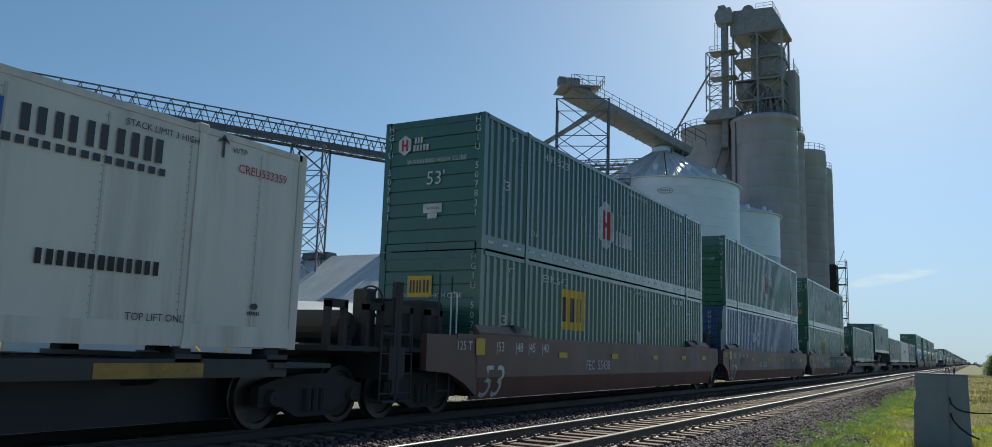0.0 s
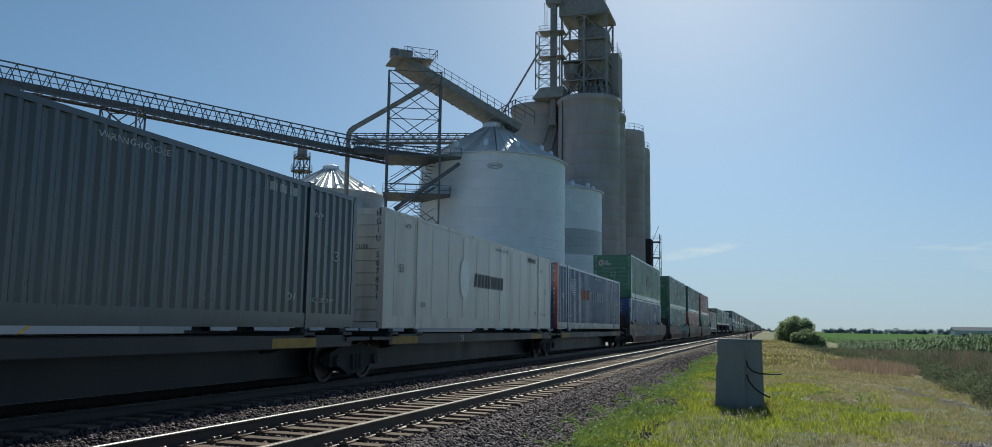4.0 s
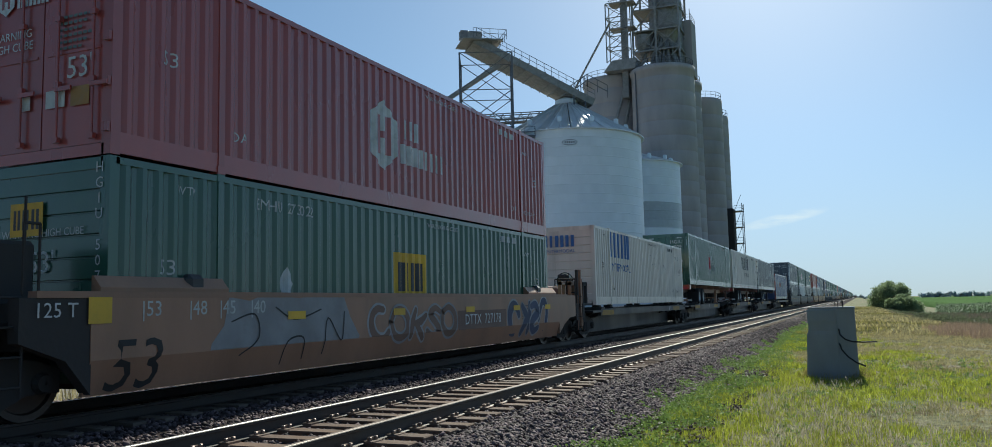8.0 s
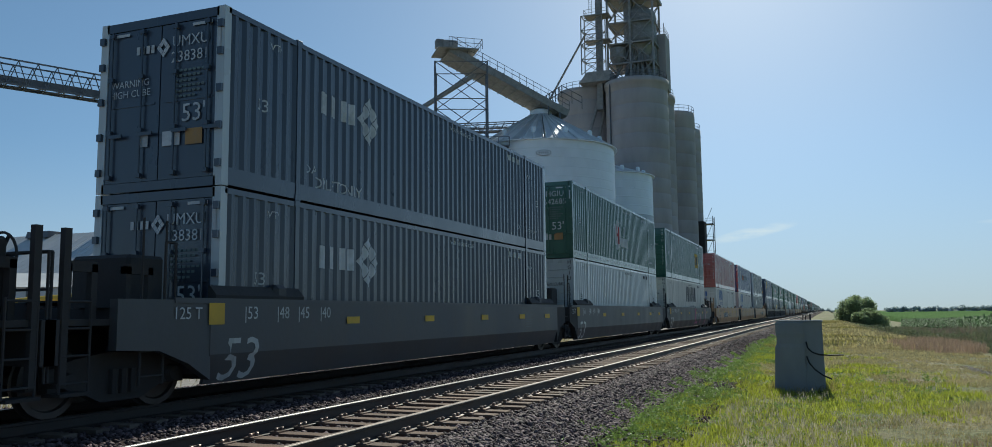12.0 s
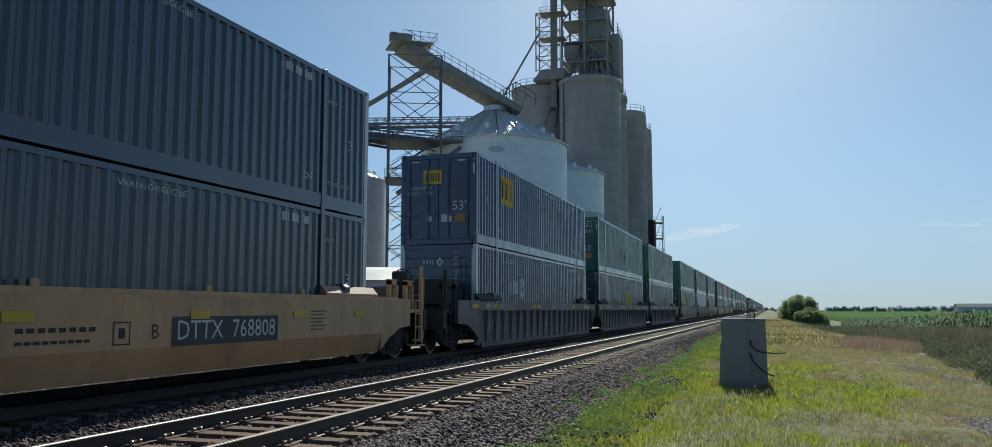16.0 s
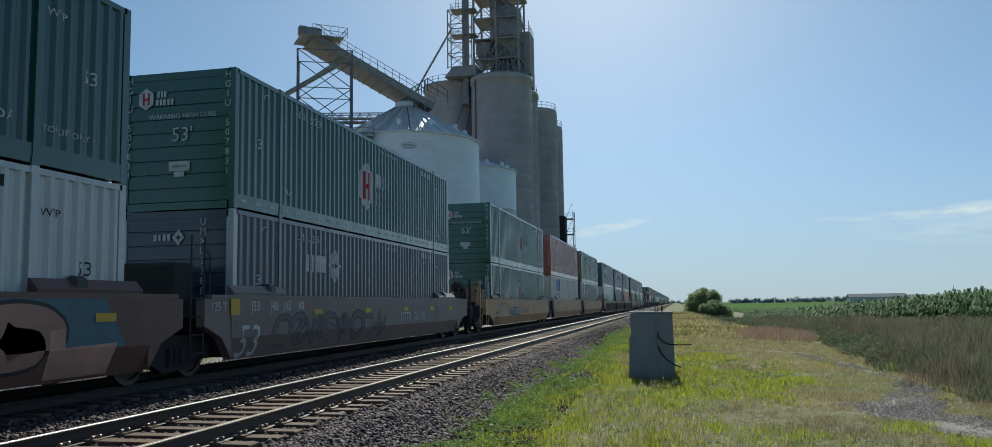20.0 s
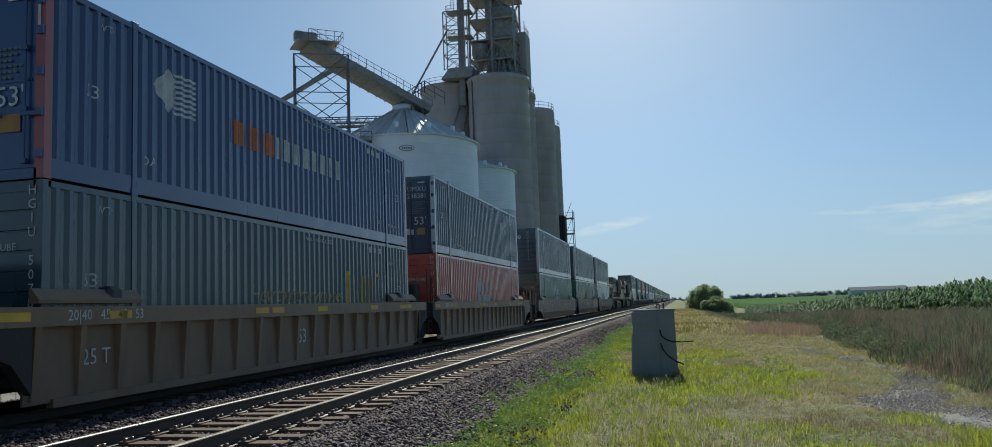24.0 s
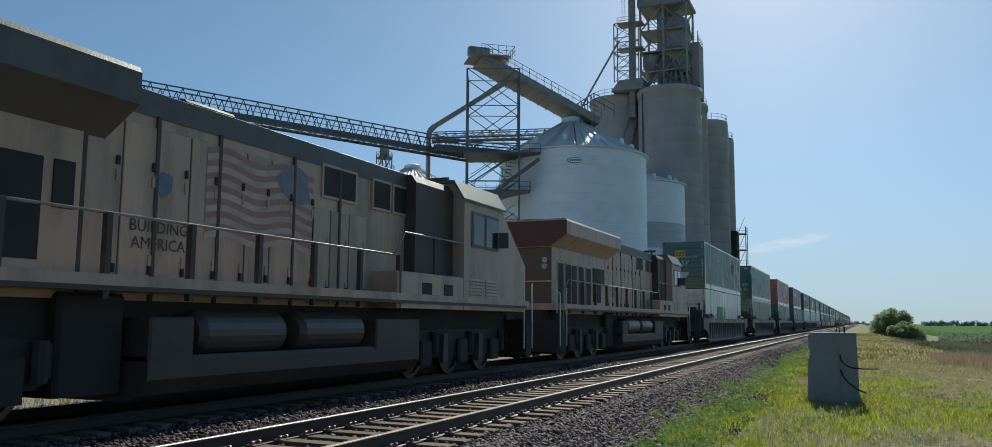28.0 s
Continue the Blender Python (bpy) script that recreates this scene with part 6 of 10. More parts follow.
def small_marks(t, mk, code=""):
    """The numbers that every container carries near its ends."""
    k = Matrix.Scale(0.72, 4)
    mark(t, WORDS["53"], mk, side_at(1.0, 1.48) @ k, "size figure 53")
    mark(t, WORDS["53"], mk, side_at(15.25, 1.5) @ k)
    mark(t, WORDS["WTP"], mk, side_at(1.35, 2.58) @ k)
    mark(t, WORDS["DA"], mk, side_at(2.45, 0.62) @ k)
    mark(t, WORDS["WTP"], mk, side_at(14.55, 2.28) @ k)
    mark(t, WORDS["DA"], mk, side_at(13.64, 0.6) @ k)
    mark(t, WORDS["TOP LIFT ONLY"], mk, side_at(14.82, 0.56) @ fit_mark("TOP LIFT ONLY", 0.95))
    if code and code in WORDS:
        mark(t, WORDS[code], mk, side_at(3.6, 2.55), "white reporting marks")
    mark(t, WORDS["WARNING HIGH CUBE"], mk, side_at(9.3, 2.66) @ fit_mark("WARNING HIGH CUBE", 1.45))
    mark(t, wordmark(7, 1.1, 0.16, 5), mk, side_at(12.6, 2.55))


def front_marks(t, mk, front, code, paint_logo):
    if front == "door":
        if code in WORDS:
            mark(t, WORDS[code], mk, front_at(0.62, 2.28, 0.012), "white reporting marks on the door")
        mark(t, WORDS["53'"], mk, front_at(0.72, 1.2, 0.012))
        mark(t, WORDS["WARNING\nHIGH CUBE"], mk, front_at(-0.62, 1.72, 0.012))
        mark(t, poly("sheet_a", [rect(-0.18, 0.18, -0.12, 0.12)]), M_DECALW, front_at(0.28, 0.82, 0.014), "white notice sheet")
        mark(t, poly("sheet_b", [rect(-0.17, 0.17, -0.13, 0.13)]), M_NOTICE, front_at(0.74, 0.82, 0.014), "faded orange notice")
        mark(t, poly("sheet_c", [rect(-0.1, 0.1, -0.1, 0.1)]), M_DECALW, front_at(-0.3, 0.82, 0.014))
        mark(t, poly("data_rows", [rect(-0.3 + 0.09 * k, -0.235 + 0.09 * k, 0.24 - i * 0.085, 0.28 - i * 0.085) for i in range(6) for k in range(7 - (i % 3))]), M_FAINT, front_at(0.62, 1.66, 0.012), "rows of faint weight data")
        for s, x in ((1, 0.86), (-1, -0.86)):
            mark(t, poly("tape_h", [rect(-0.2, 0.2, -0.025, 0.025)]), M_DECALW, front_at(x, 2.66, 0.012))
        mark(t, poly("tape_v", [rect(-0.025, 0.025, -0.25, 0.25)]), M_DECALW, front_at(1.2, 2.45, 0.012))
    elif paint_logo == "lozenge":
        mark(t, WORDS["U\nM\nX\nU\n2\n3\n8\n8\n9\n0"], mk, front_at(0.62, 1.75, 0.012) @ Matrix.Scale(0.8, 4), "upright reporting marks")
    elif paint_logo == "tri":
        mark(t, WORDS["U\nM\nX\nU\n2\n3\n8\n8\n9\n0"], mk, front_at(-0.95, 1.75, 0.012) @ Matrix.Scale(0.7, 4), "upright reporting marks")
    else:
        mark(t, WORDS["53'"], mk, front_at(0.1, 1.55, 0.012))
        mark(t, WORDS["WARNING HIGH CUBE"], mk, front_at(0.1, 1.95, 0.012))
        mark(t, poly("sheet_d", [rect(-0.24, 0.24, -0.1, 0.1), rect(-0.12, 0.12, -0.22, -0.11)]), M_DECALW, front_at(0.05, 0.9, 0.012), "white weight notice")
        mark(t, WORDS["24,000 lbs"], M_DECALB, Matrix.Translation((0, -0.004, 0)) @ front_at(0.05, 0.9, 0.012) @ Matrix.Scale(0.42, 4))
        mark(t, WORDS["H\nG\nI\nU\n\n5\n0\n7\n8\n3\n1"], mk, front_at(1.13, 1.75, 0.012), "upright reporting marks")
        if paint_logo.startswith("hexa"):
            mark(t, WORDS["H\nG\nI\nU\n\n5\n0\n7\n8\n3\n1"], mk, front_at(-1.13, 1.75, 0.012))


def emblem(t, kind, m, k=1.0):
    """Company emblems, drawn as plain shapes."""
    S = Matrix.Scale(k, 4)
    if kind in ("hexa_a", "hexa_b"):
        mark(t, poly("hexa", [hexagon(1.06, 1.46)]), M_DECALW, m @ S, "white six-sided emblem", "emblem")
        mark(t, poly("hexa_bars", [rect(-0.26, -0.1, -0.4, 0.4), rect(0.1, 0.26, -0.4, 0.4), rect(-0.1, 0.1, -0.07, 0.07)]), M_DECALR if kind == "hexa_a" else M_RED, m @ S @ Matrix.Translation((0, 0, 0.004)), "bars of the emblem", "emblem")
        mark(t, wordmark(3, 0.72, 0.42, 2), M_DECALW, m @ S @ Matrix.Translation((0.82, 0.06, 0)), "company name", "name_bar")
        mark(t, wordmark(5 if kind == "hexa_a" else 8, 1.35 if kind == "hexa_a" else 2.0, 0.42, 4), M_DECALW, m @ S @ Matrix.Translation((0.72, -0.48, 0)), "", "name_bar")
    elif kind == "square":
        mark(t, poly("square_sq", [rect(-0.7, 0.7, -0.5, 0.5)]), M_DECALY, m @ S, "yellow square emblem", "emblem")
        mark(t, wordmark(3, 1.15, 0.6, 6), M_CHARCOAL, m @ S @ Matrix.Translation((-0.55, -0.3, 0.004)), "", "name_bar")
    elif kind == "lozenge":
        mark(t, wordmark(4, 1.3, 0.42, 8), M_DECALW, m @ S @ Matrix.Translation((-1.25, -0.2, 0)), "white company name", "name_bar")
        d = [[(0.52 + a * 0.34 + c * 0.14, b * 0.42 + e * 0.16) for c, e in ((0, 1), (1, 0), (0, -1), (-1, 0))] for a, b in ((0, 0.85), (0.85, 0), (0, -0.85), (-0.85, 0), (0.42, 0.42), (-0.42, 0.42), (0.42, -0.42), (-0.42, -0.42))]
        mark(t, poly("lozenge_d", d), M_DECALW, m @ S, "white diamond of small lozenges", "emblem")
    elif kind == "tri":
        mark(t, wordmark(3, 2.4, 0.85, 11), M_DECALBL, m @ S @ Matrix.Translation((-1.2, -0.1, 0)), "blue company name", "name_bar")
        mark(t, WORDS["INTERMODAL"], M_DECALBL, m @ S @ Matrix.Translation((0, -0.42, 0)), "blue lettering")
    elif kind == "triy":
        mark(t, wordmark(3, 1.6, 0.9, 11), M_DECALY, m @ S @ Matrix.Translation((-0.8, -0.4, 0)), "yellow company name", "name_bar")
        mark(t, poly("brackets", [rect(-1.25, -1.15, -0.6, 0.6), rect(1.15, 1.25, -0.6, 0.6), rect(-1.15, -1.0, 0.5, 0.6), rect(1.0, 1.15, 0.5, 0.6)]), M_DECALY, m @ S, "yellow brackets", "emblem")
        lean = Matrix.Identity(4)
        lean[0][1] = 0.25
        mark(t, WORDS["How tomorrow moves"], M_EDGEY, m @ S @ Matrix.Translation((-4.0, -0.05, 0)) @ lean @ fit_mark("How tomorrow moves", 4.7), "faded yellow slogan")
    elif kind == "arrow":
        mark(t, wordmark(5, 1.95, 0.5, 14), M_DECALO, m @ S @ Matrix.Translation((-2.9, -0.1, 0)), "orange company name", "name_bar")
        mark(t, wordmark(10, 3.6, 0.5, 15), M_DECALW, m @ S @ Matrix.Translation((-0.85, -0.1, 0)), "white company name", "name_bar")
        w = [[(-4.85 + 0.0, 0.4 + i * 0.1 - 0.35), (-4.1, 0.42 + i * 0.1 - 0.35), (-4.1, 0.47 + i * 0.1 - 0.35), (-4.85, 0.45 + i * 0.1 - 0.35)] for i in range(8)]
        mark(t, poly("arrow_a", [[(-5.45, 0.45), (-4.95, 0.85), (-4.7, 0.45), (-4.95, 0.05)]] + w), M_DECALW, m @ S, "white arrow with trailing lines", "emblem")
    elif kind == "bold":
        mark(t, wordmark(5, 4.4, 1.0, 16), M_CHARCOAL, m @ S @ Matrix.Translation((-2.2, -0.4, 0)), "dark company name", "name_bar")
        mark(t, WORDS["INTERMODAL"], M_CHARCOAL, m @ S @ Matrix.Translation((0.6, -0.85, 0)) @ Matrix.Scale(1.25, 4), "dark lettering")
    elif kind == "stripe":
        mark(t, wordmark(5, 2.6, 0.9, 18), M_DECALG, m @ S @ Matrix.Translation((-1.8, -0.4, 0)), "green company name", "name_bar")
        st = [[(1.1 + 0.12 * i, -0.45 + 0.05 * i), (1.2 + 0.12 * i, -0.45 + 0.05 * i), (1.5 + 0.13 * i, 0.45 - 0.07 * i), (1.36 + 0.13 * i, 0.45 - 0.07 * i)] for i in range(6)]
        mark(t, poly("stripe_s", st), M_DECALG, m @ S, "green striped emblem", "emblem")
    elif kind == "script":
        mark(t, wordmark(9, 3.0, 0.42, 21, 0.15), M_CHARCOAL, m @ S @ Matrix.Translation((-1.0, -0.2, 0)), "dark company name", "name_bar")
        mark(t, poly("oval", [[(-1.9 + 0.42 * math.cos(a * 0.39), 0.62 * math.sin(a * 0.39)) for a in range(16)]]), M_GREY, m @ S, "grey oval emblem", "emblem")


# style: paint, side emblem, its place along and up the side, colour of small marks, words of the label
STYLES = {
    "hexa_g": (M_GREEN, "hexa_a", 6.95, 1.45, M_DECALW, "dark green corrugated container with a white emblem"),
    "hexa_l": (M_GREEN2, "hexa_a", 6.95, 1.45, M_DECALW, "mid green corrugated container with a white emblem"),
    "hexa_r": (M_RED, "hexa_b", 6.95, 1.45, M_DECALW, "faded red corrugated container with a white emblem"),
    "hexa_o": (M_ORANGE, "hexa_b", 6.95, 1.45, M_DECALW, "orange-red corrugated container with a white emblem"),
    "square_g": (M_GREEN, "square", 4.6, 1.9, M_DECALW, "dark green corrugated container with a yellow square"),
    "square_u": (M_DKGREEN, "square", 12.0, 1.9, M_DECALW, "dark green corrugated container with a yellow square near its end"),
    "square_r": (M_RED, "square", 10.6, 1.2, M_DECALW, "red corrugated container with a yellow square"),
    "square_b": (M_NAVY, "square", 4.4, 1.9, M_DECALW, "navy corrugated container with a yellow square"),
    "square_s": (M_STEEL, "square", 4.6, 1.6, M_DECALW, "dark grey corrugated container with a small yellow square"),
    "lozenge_b": (M_BLUE, "lozenge", 12.0, 1.7, M_DECALW, "blue corrugated container with white lettering"),
    "lozenge_n": (M_NAVY, "lozenge", 4.2, 1.6, M_DECALW, "navy corrugated container with white lettering"),
    "lozenge_s": (M_SLATE, "lozenge", 4.2, 1.95, M_DECALW, "slate grey corrugated container with white lettering"),
    "lozenge_w": (M_GREY, "none", 0, 0, M_DECALB, "light grey corrugated container"),
    "plain_r": (M_RED, "none", 0, 0, M_DECALW, "faded red corrugated container without an emblem"),
    "plain_s": (M_SLATE, "none", 0, 0, M_DECALW, "slate grey corrugated container without an emblem"),
    "tri_w": (M_WHITE, "tri", 3.6, 1.95, M_DECALB, "grimy white corrugated container with blue lettering"),
    "tri_m": (M_WHITE, "tri", 3.66, 1.95, M_DECALB, "grimy white container with large blue lettering, scratched"),
    "tri_b": (M_TEAL, "triy", 11.2, 1.35, M_DECALW, "dark blue corrugated container with yellow lettering"),
    "arrow": (M_BLUE, "arrow", 7.95, 1.55, M_DECALW, "blue corrugated container with orange posts and white lettering"),
    "bold": (M_WHITE, "bold", 7.9, 1.95, M_CHARCOAL, "white corrugated container with dark lettering"),
    "stripe": (M_WHITE, "stripe", 6.0, 1.4, M_CHARCOAL, "smooth white container with green lettering"),
    "riveted": (M_WHITE, "none", 0, 0, M_CHARCOAL, "smooth white riveted container with dark lettering"),
    "script": (M_WHITE, "script", 7.5, 1.5, M_CHARCOAL, "smooth white container with small dark lettering"),
    "plain_g": (M_DKGREEN, "none", 0, 0, M_DECALW, "plain dark green corrugated container"),
}


def make_container(style, front="wall", code="", full=True, dy=None, dz=None, card=None):
    paint, kind, ey, ez, mk, label = STYLES[style]
    t = thing("container", label, "container", "containers of the train")
    smooth = style in ("stripe", "riveted", "script")
    if not smooth:
        CORRUGATED.add(t.name)
    ey, ez = ey if dy is None else dy, ez if dz is None else dz
    post = M_RED if style == "arrow" else M_GREY if style.startswith("lozenge") else None
    container_shell(t, paint, front, smooth, full, None, post, full)
    if not full:
        if kind != "none":
            emblem(t, kind, side_at(ey, ez))
        return t
    if style != "riveted" and code is not None:
        small_marks(t, mk, code if "\n" not in code else "")
    if kind != "none":
        emblem(t, kind, side_at(ey, ez), 1.25 if style == "tri_m" else 1.0)
    front_marks(t, mk, front, code, kind)
    if kind in ("hexa_a", "hexa_b", "lozenge", "square"):
        emblem(t, kind, front_at({"lozenge": -0.1, "square": -0.2}.get(kind, -0.75), 2.35 if kind != "square" else 2.15, 0.014), 0.32 if kind != "square" else 0.45)
    if kind == "tri":
        emblem(t, kind, front_at(0.0, 2.2, 0.014), 0.5)
    if style in ("hexa_g", "hexa_l"):
        part("reflector_tape", poly("tape", [rect(0.25 + 0.62 * i, 0.5 + 0.62 * i, -0.03, 0.03) for i in range(26)]), M_DECALW, t, "white reflective dashes", at=side_at(0, 0.17, 0.004))
    if style == "bold":
        part("reflector_tape", poly("tape_r", [rect(0.3 + 0.9 * i, 0.55 + 0.9 * i, -0.025, 0.025) for i in range(18)]), M_DECALR, t, "red reflective dashes", at=side_at(0, 0.17, 0.004))
    if style in ("square_g", "lozenge_b", "square_u") or card:
        mark(t, poly("placard", [[(0, 0.28), (0.2, 0), (0, -0.28), (-0.2, 0)]]), M_DECALW, side_at(card or (9.4 if style != "lozenge_b" else 8.5), 1.3), "white diamond placard", "placard")
    if style == "tri_m":
        r = random.Random(4)
        for k in range(16):
            u, v = r.uniform(8.6, 15.6), r.uniform(1.5, 2.6)
            du, dv = r.uniform(-0.3, 0.3), r.uniform(-0.3, 0.25)
            pts = curve([(u, v), (u + du * 0.6, v + dv * 0.7 + r.uniform(-0.08, 0.08)), (u + du, v + dv), (u + du * r.uniform(0.2, 1.3), v + dv - 0.12)], 4)
            mark(t, poly(("scratch", k), ribbon(pts, 0.028, 0.6)), M_CHARCOAL, side_at(0, 0), "black scrawled line", "scrawl")
    if style == "square_b":
        mark(t, wordmark(11, 6.0, 0.5, 41), M_SLATE, side_at(5.6, 1.7), "faded company name", "name_bar")
    if style in ("lozenge_s",):
        mark(t, WORDS["DPLFTONLY"], mk, side_at(3.4, 0.4), "white handling note")
    if style == "riveted":
        mark(t, WORDS["STACK LIMIT 3 HIGH"], mk, side_at(13.58, 2.66) @ fit_mark("STACK LIMIT 3 HIGH", 1.08), "dark handling note")
        mark(t, WORDS["TOP LIFT ONLY"], mk, side_at(13.72, 0.35) @ fit_mark("TOP LIFT ONLY", 0.92), "dark handling note")
        mark(t, WORDS["CREU533359"], M_DECALR, side_at(15.28, 2.45) @ fit_mark("CREU533359", 0.92), "red reporting marks")
        mark(t, WORDS["WTP"], mk, side_at(14.82, 2.68) @ fit_mark("WTP", 0.26))
        mark(t, poly("arrow_up", [rect(-0.02, 0.02, -0.16, 0.1), [(-0.11, 0.03), (0, 0.16), (0.11, 0.03), (0, 0.08)]]), mk, side_at(14.53, 2.70), "upward arrow")
        mark(t, wordmark(4, 1.5, 0.3, 31), M_DECALBL, side_at(10.2, 2.25), "blue company name", "name_bar")
        mark(t, wordmark(5, 1.92, 0.3, 32), M_CHARCOAL, side_at(11.78, 2.25), "dark company name", "name_bar")
        mark(t, wordmark(24, 3.6, 0.09, 33), M_CHARCOAL, side_at(10.1, 2.1), "", "name_bar")
        mark(t, wordmark(13, 1.62, 0.17, 35), M_DECALB, side_at(12.1, 0.86), "", "name_bar")
        mark(t, wordmark(7, 0.22, 0.05, 36), M_CHARCOAL, side_at(15.17, 0.46), "", "name_bar")
        mark(t, poly("oval_s", [[(0.07 * math.cos(a * 0.39), 0.045 * math.sin(a * 0.39)) for a in range(16)]]), M_CHARCOAL, side_at(15.28, 0.58))
    return t

# ---------------------------------------------------------------- rail cars
WH = 1.525      # half width of a car


def car_side(y, z, off=0.006, x=WH):
    return Matrix(((0, 0, 1, x + off), (1, 0, 0, y), (0, 1, 0, z), (0, 0, 0, 1)))


def wheel_mesh(r=0.46):
    return MB().lathe([(0.06, -0.09), (0.14, -0.09), (0.16, -0.03), (r - 0.1, -0.02), (r - 0.08, -0.06), (r, -0.06), (r, 0.04), (r + 0.025, 0.05), (r + 0.02, 0.07), (r - 0.09, 0.07), (r - 0.1, 0.03), (0.16, 0.03), (0.06, 0.05)], 28, "x")


def truck_frame(half=0.9, r=0.46):
    """Cast side frame with axle boxes, spring nest and bolster end."""
    m = MB()
    z = r
    m.prism([(-half - 0.25, z - 0.13), (-half + 0.2, z - 0.13), (-0.34, z - 0.3), (0.34, z - 0.3), (half - 0.2, z - 0.13), (half + 0.25, z - 0.13), (half + 0.25, z + 0.16), (half - 0.1, z + 0.27), (0.3, z + 0.34), (-0.3, z + 0.34), (-half + 0.1, z + 0.27), (-half - 0.25, z + 0.16)], "x", -0.08, 0.08)
    for s in (-half, half):
        m.lathe([(0.02, 0.17), (0.1, 0.165), (0.13, 0.1), (0.13, 0.07)], 12, "x", at=(0, s, z))
    for k in (-0.16, 0.0, 0.16):
        m.lathe([(0.07, -0.2), (0.07, 0.12)], 8, "z", at=(0.09, k, z + 0.0))
    return m


def make_truck(parent, y, half=0.9, r=0.46, far=True):
    wm, fm = cmesh(("wheel", r), lambda: wheel_mesh(r)), cmesh(("side_frame", half, r), lambda: truck_frame(half, r))
    for s in ((1, -1) if far else (1,)):
        fr = part("side_frame", fm, M_UNDER, parent, "cast truck side frame" if s > 0 else "", at=pose(s * 1.0, y, 0, 0, 0, 0 if s > 0 else 180))
        for k in (-half, half):
            part("wheel", wm, M_WHEEL, parent, at=pose(s * 0.76, y + k, r, 0, 0, 0 if s < 0 else 180))
    part("bolster", cmesh("bolster", lambda: MB().bev(-1.0, 1.0, -0.22, 0.22, 0.45, 0.78, 0.04)), M_UNDER, parent, at=pose(0, y, 0))
    for k in (-half, half):
        part("axle", cmesh("axle", lambda: MB().lathe([(0.08, -0.8), (0.08, 0.8)], 10, "x", close=True)), M_UNDER, parent, at=pose(0, y + k, r))


def blob(cx, cy, w, h, seed, wob=0.18):
    r = random.Random(seed)
    ph = [r.uniform(0, 6.28) for _ in range(3)]
    out = []
    for i in range(22):
        a = 2 * math.pi * i / 22
        k = 1 + wob * math.sin(2 * a + ph[0]) + wob * 0.7 * math.sin(3 * a + ph[1]) + wob * 0.4 * math.sin(5 * a + ph[2])
        out.append((cx + w / 2 * k * math.cos(a), cy + h / 2 * k * math.sin(a)))
    return out


KNEE = 0.72      # where the smooth side plate begins to slope in


def plate_x(v, off):
    return WH + off - (max(0.0, KNEE - v) * 0.30)


def on_plate(key, loops, off, floor=None, ceil=None, welded=False):
    """Marks bent over the knee of the side plate; floor and ceil cut them off level; welded: groups of loops, each one joined sheet."""
    if key in MESH:
        return MESH[key]
    bm = bmesh.new()
    for i, group in enumerate(loops if welded else [[q] for q in loops]):
        x = off + (0.0008 * i if welded else 0.002 * i / len(loops))
        for q in group:
            bm.faces.new([bm.verts.new((x, u, v)) for u, v in q])
    if welded:
        bmesh.ops.remove_doubles(bm, verts=bm.verts[:], dist=0.0001)
    for z, keep in ((KNEE, 0), (floor, 1), (ceil, -1)):
        if z is not None:
            bmesh.ops.bisect_plane(bm, geom=bm.verts[:] + bm.edges[:] + bm.faces[:], plane_co=(0, 0, z), plane_no=(0, 0, 1), clear_inner=keep > 0, clear_outer=keep < 0)
    for v in bm.verts:
        v.co.x = plate_x(v.co.z, v.co.x)
    MESH[key] = bpy.data.meshes.new("mark")
    bm.to_mesh(MESH[key])
    bm.free()
    return MESH[key]


def plate_word(word, u0, v0, w, off=0.008):
    """A word bent onto the side plate."""
    key = ("pword", word, u0, v0, w)
    if key not in MESH:
        me = WORDS[word].copy()
        xs = [v.co.x for v in me.vertices]
        k = w / (max(xs) - min(xs))
        for v in me.vertices:
            u, z = u0 + v.co.x * k + v.co.y * k * 0.15, v0 + v.co.y * k
            v.co = (plate_x(z, off), u, z)
        MESH[key] = me
    return MESH[key]


def curve(pts, n=6):
    """A smooth line through the points."""
    p = [pts[0]] + list(pts) + [pts[-1]]
    out = []
    for a, b, c, d in zip(p, p[1:], p[2:], p[3:]):
        for k in range(n):
            t = k / n
            out.append(tuple(0.5 * (2 * b[m] + (c[m] - a[m]) * t + (2 * a[m] - 5 * b[m] + 4 * c[m] - d[m]) * t * t + (3 * b[m] - a[m] - 3 * c[m] + d[m]) * t ** 3) for m in (0, 1)))
    return out + [tuple(pts[-1])]


def ribbon(pts, w, taper=0.0):
    """A sprayed line of even or tapering width with round ends."""
    n = len(pts)
    left, right = [], []
    for i, (u, v) in enumerate(pts):
        a, b = pts[max(0, i - 1)], pts[min(n - 1, i + 1)]
        l = math.hypot(b[0] - a[0], b[1] - a[1]) or 1
        h = w / 2 * (1 - taper * abs(2 * i / (n - 1) - 1))
        nx, ny = -(b[1] - a[1]) / l * h, (b[0] - a[0]) / l * h
        left.append((u + nx, v + ny))
        right.append((u - nx, v - ny))
    q = [[right[i], right[i + 1], left[i + 1], left[i]] for i in range(n - 1)]
    for i, k in ((0, -1), (n - 1, 1)):
        c, e = pts[i], (right[i] if k > 0 else left[i])
        r = math.hypot(e[0] - c[0], e[1] - c[1])
        a0 = math.atan2(e[1] - c[1], e[0] - c[0])
        q.append([(c[0] + r * math.cos(a0 + math.pi * m / 6), c[1] + r * math.sin(a0 + math.pi * m / 6)) for m in range(7)])
    return q


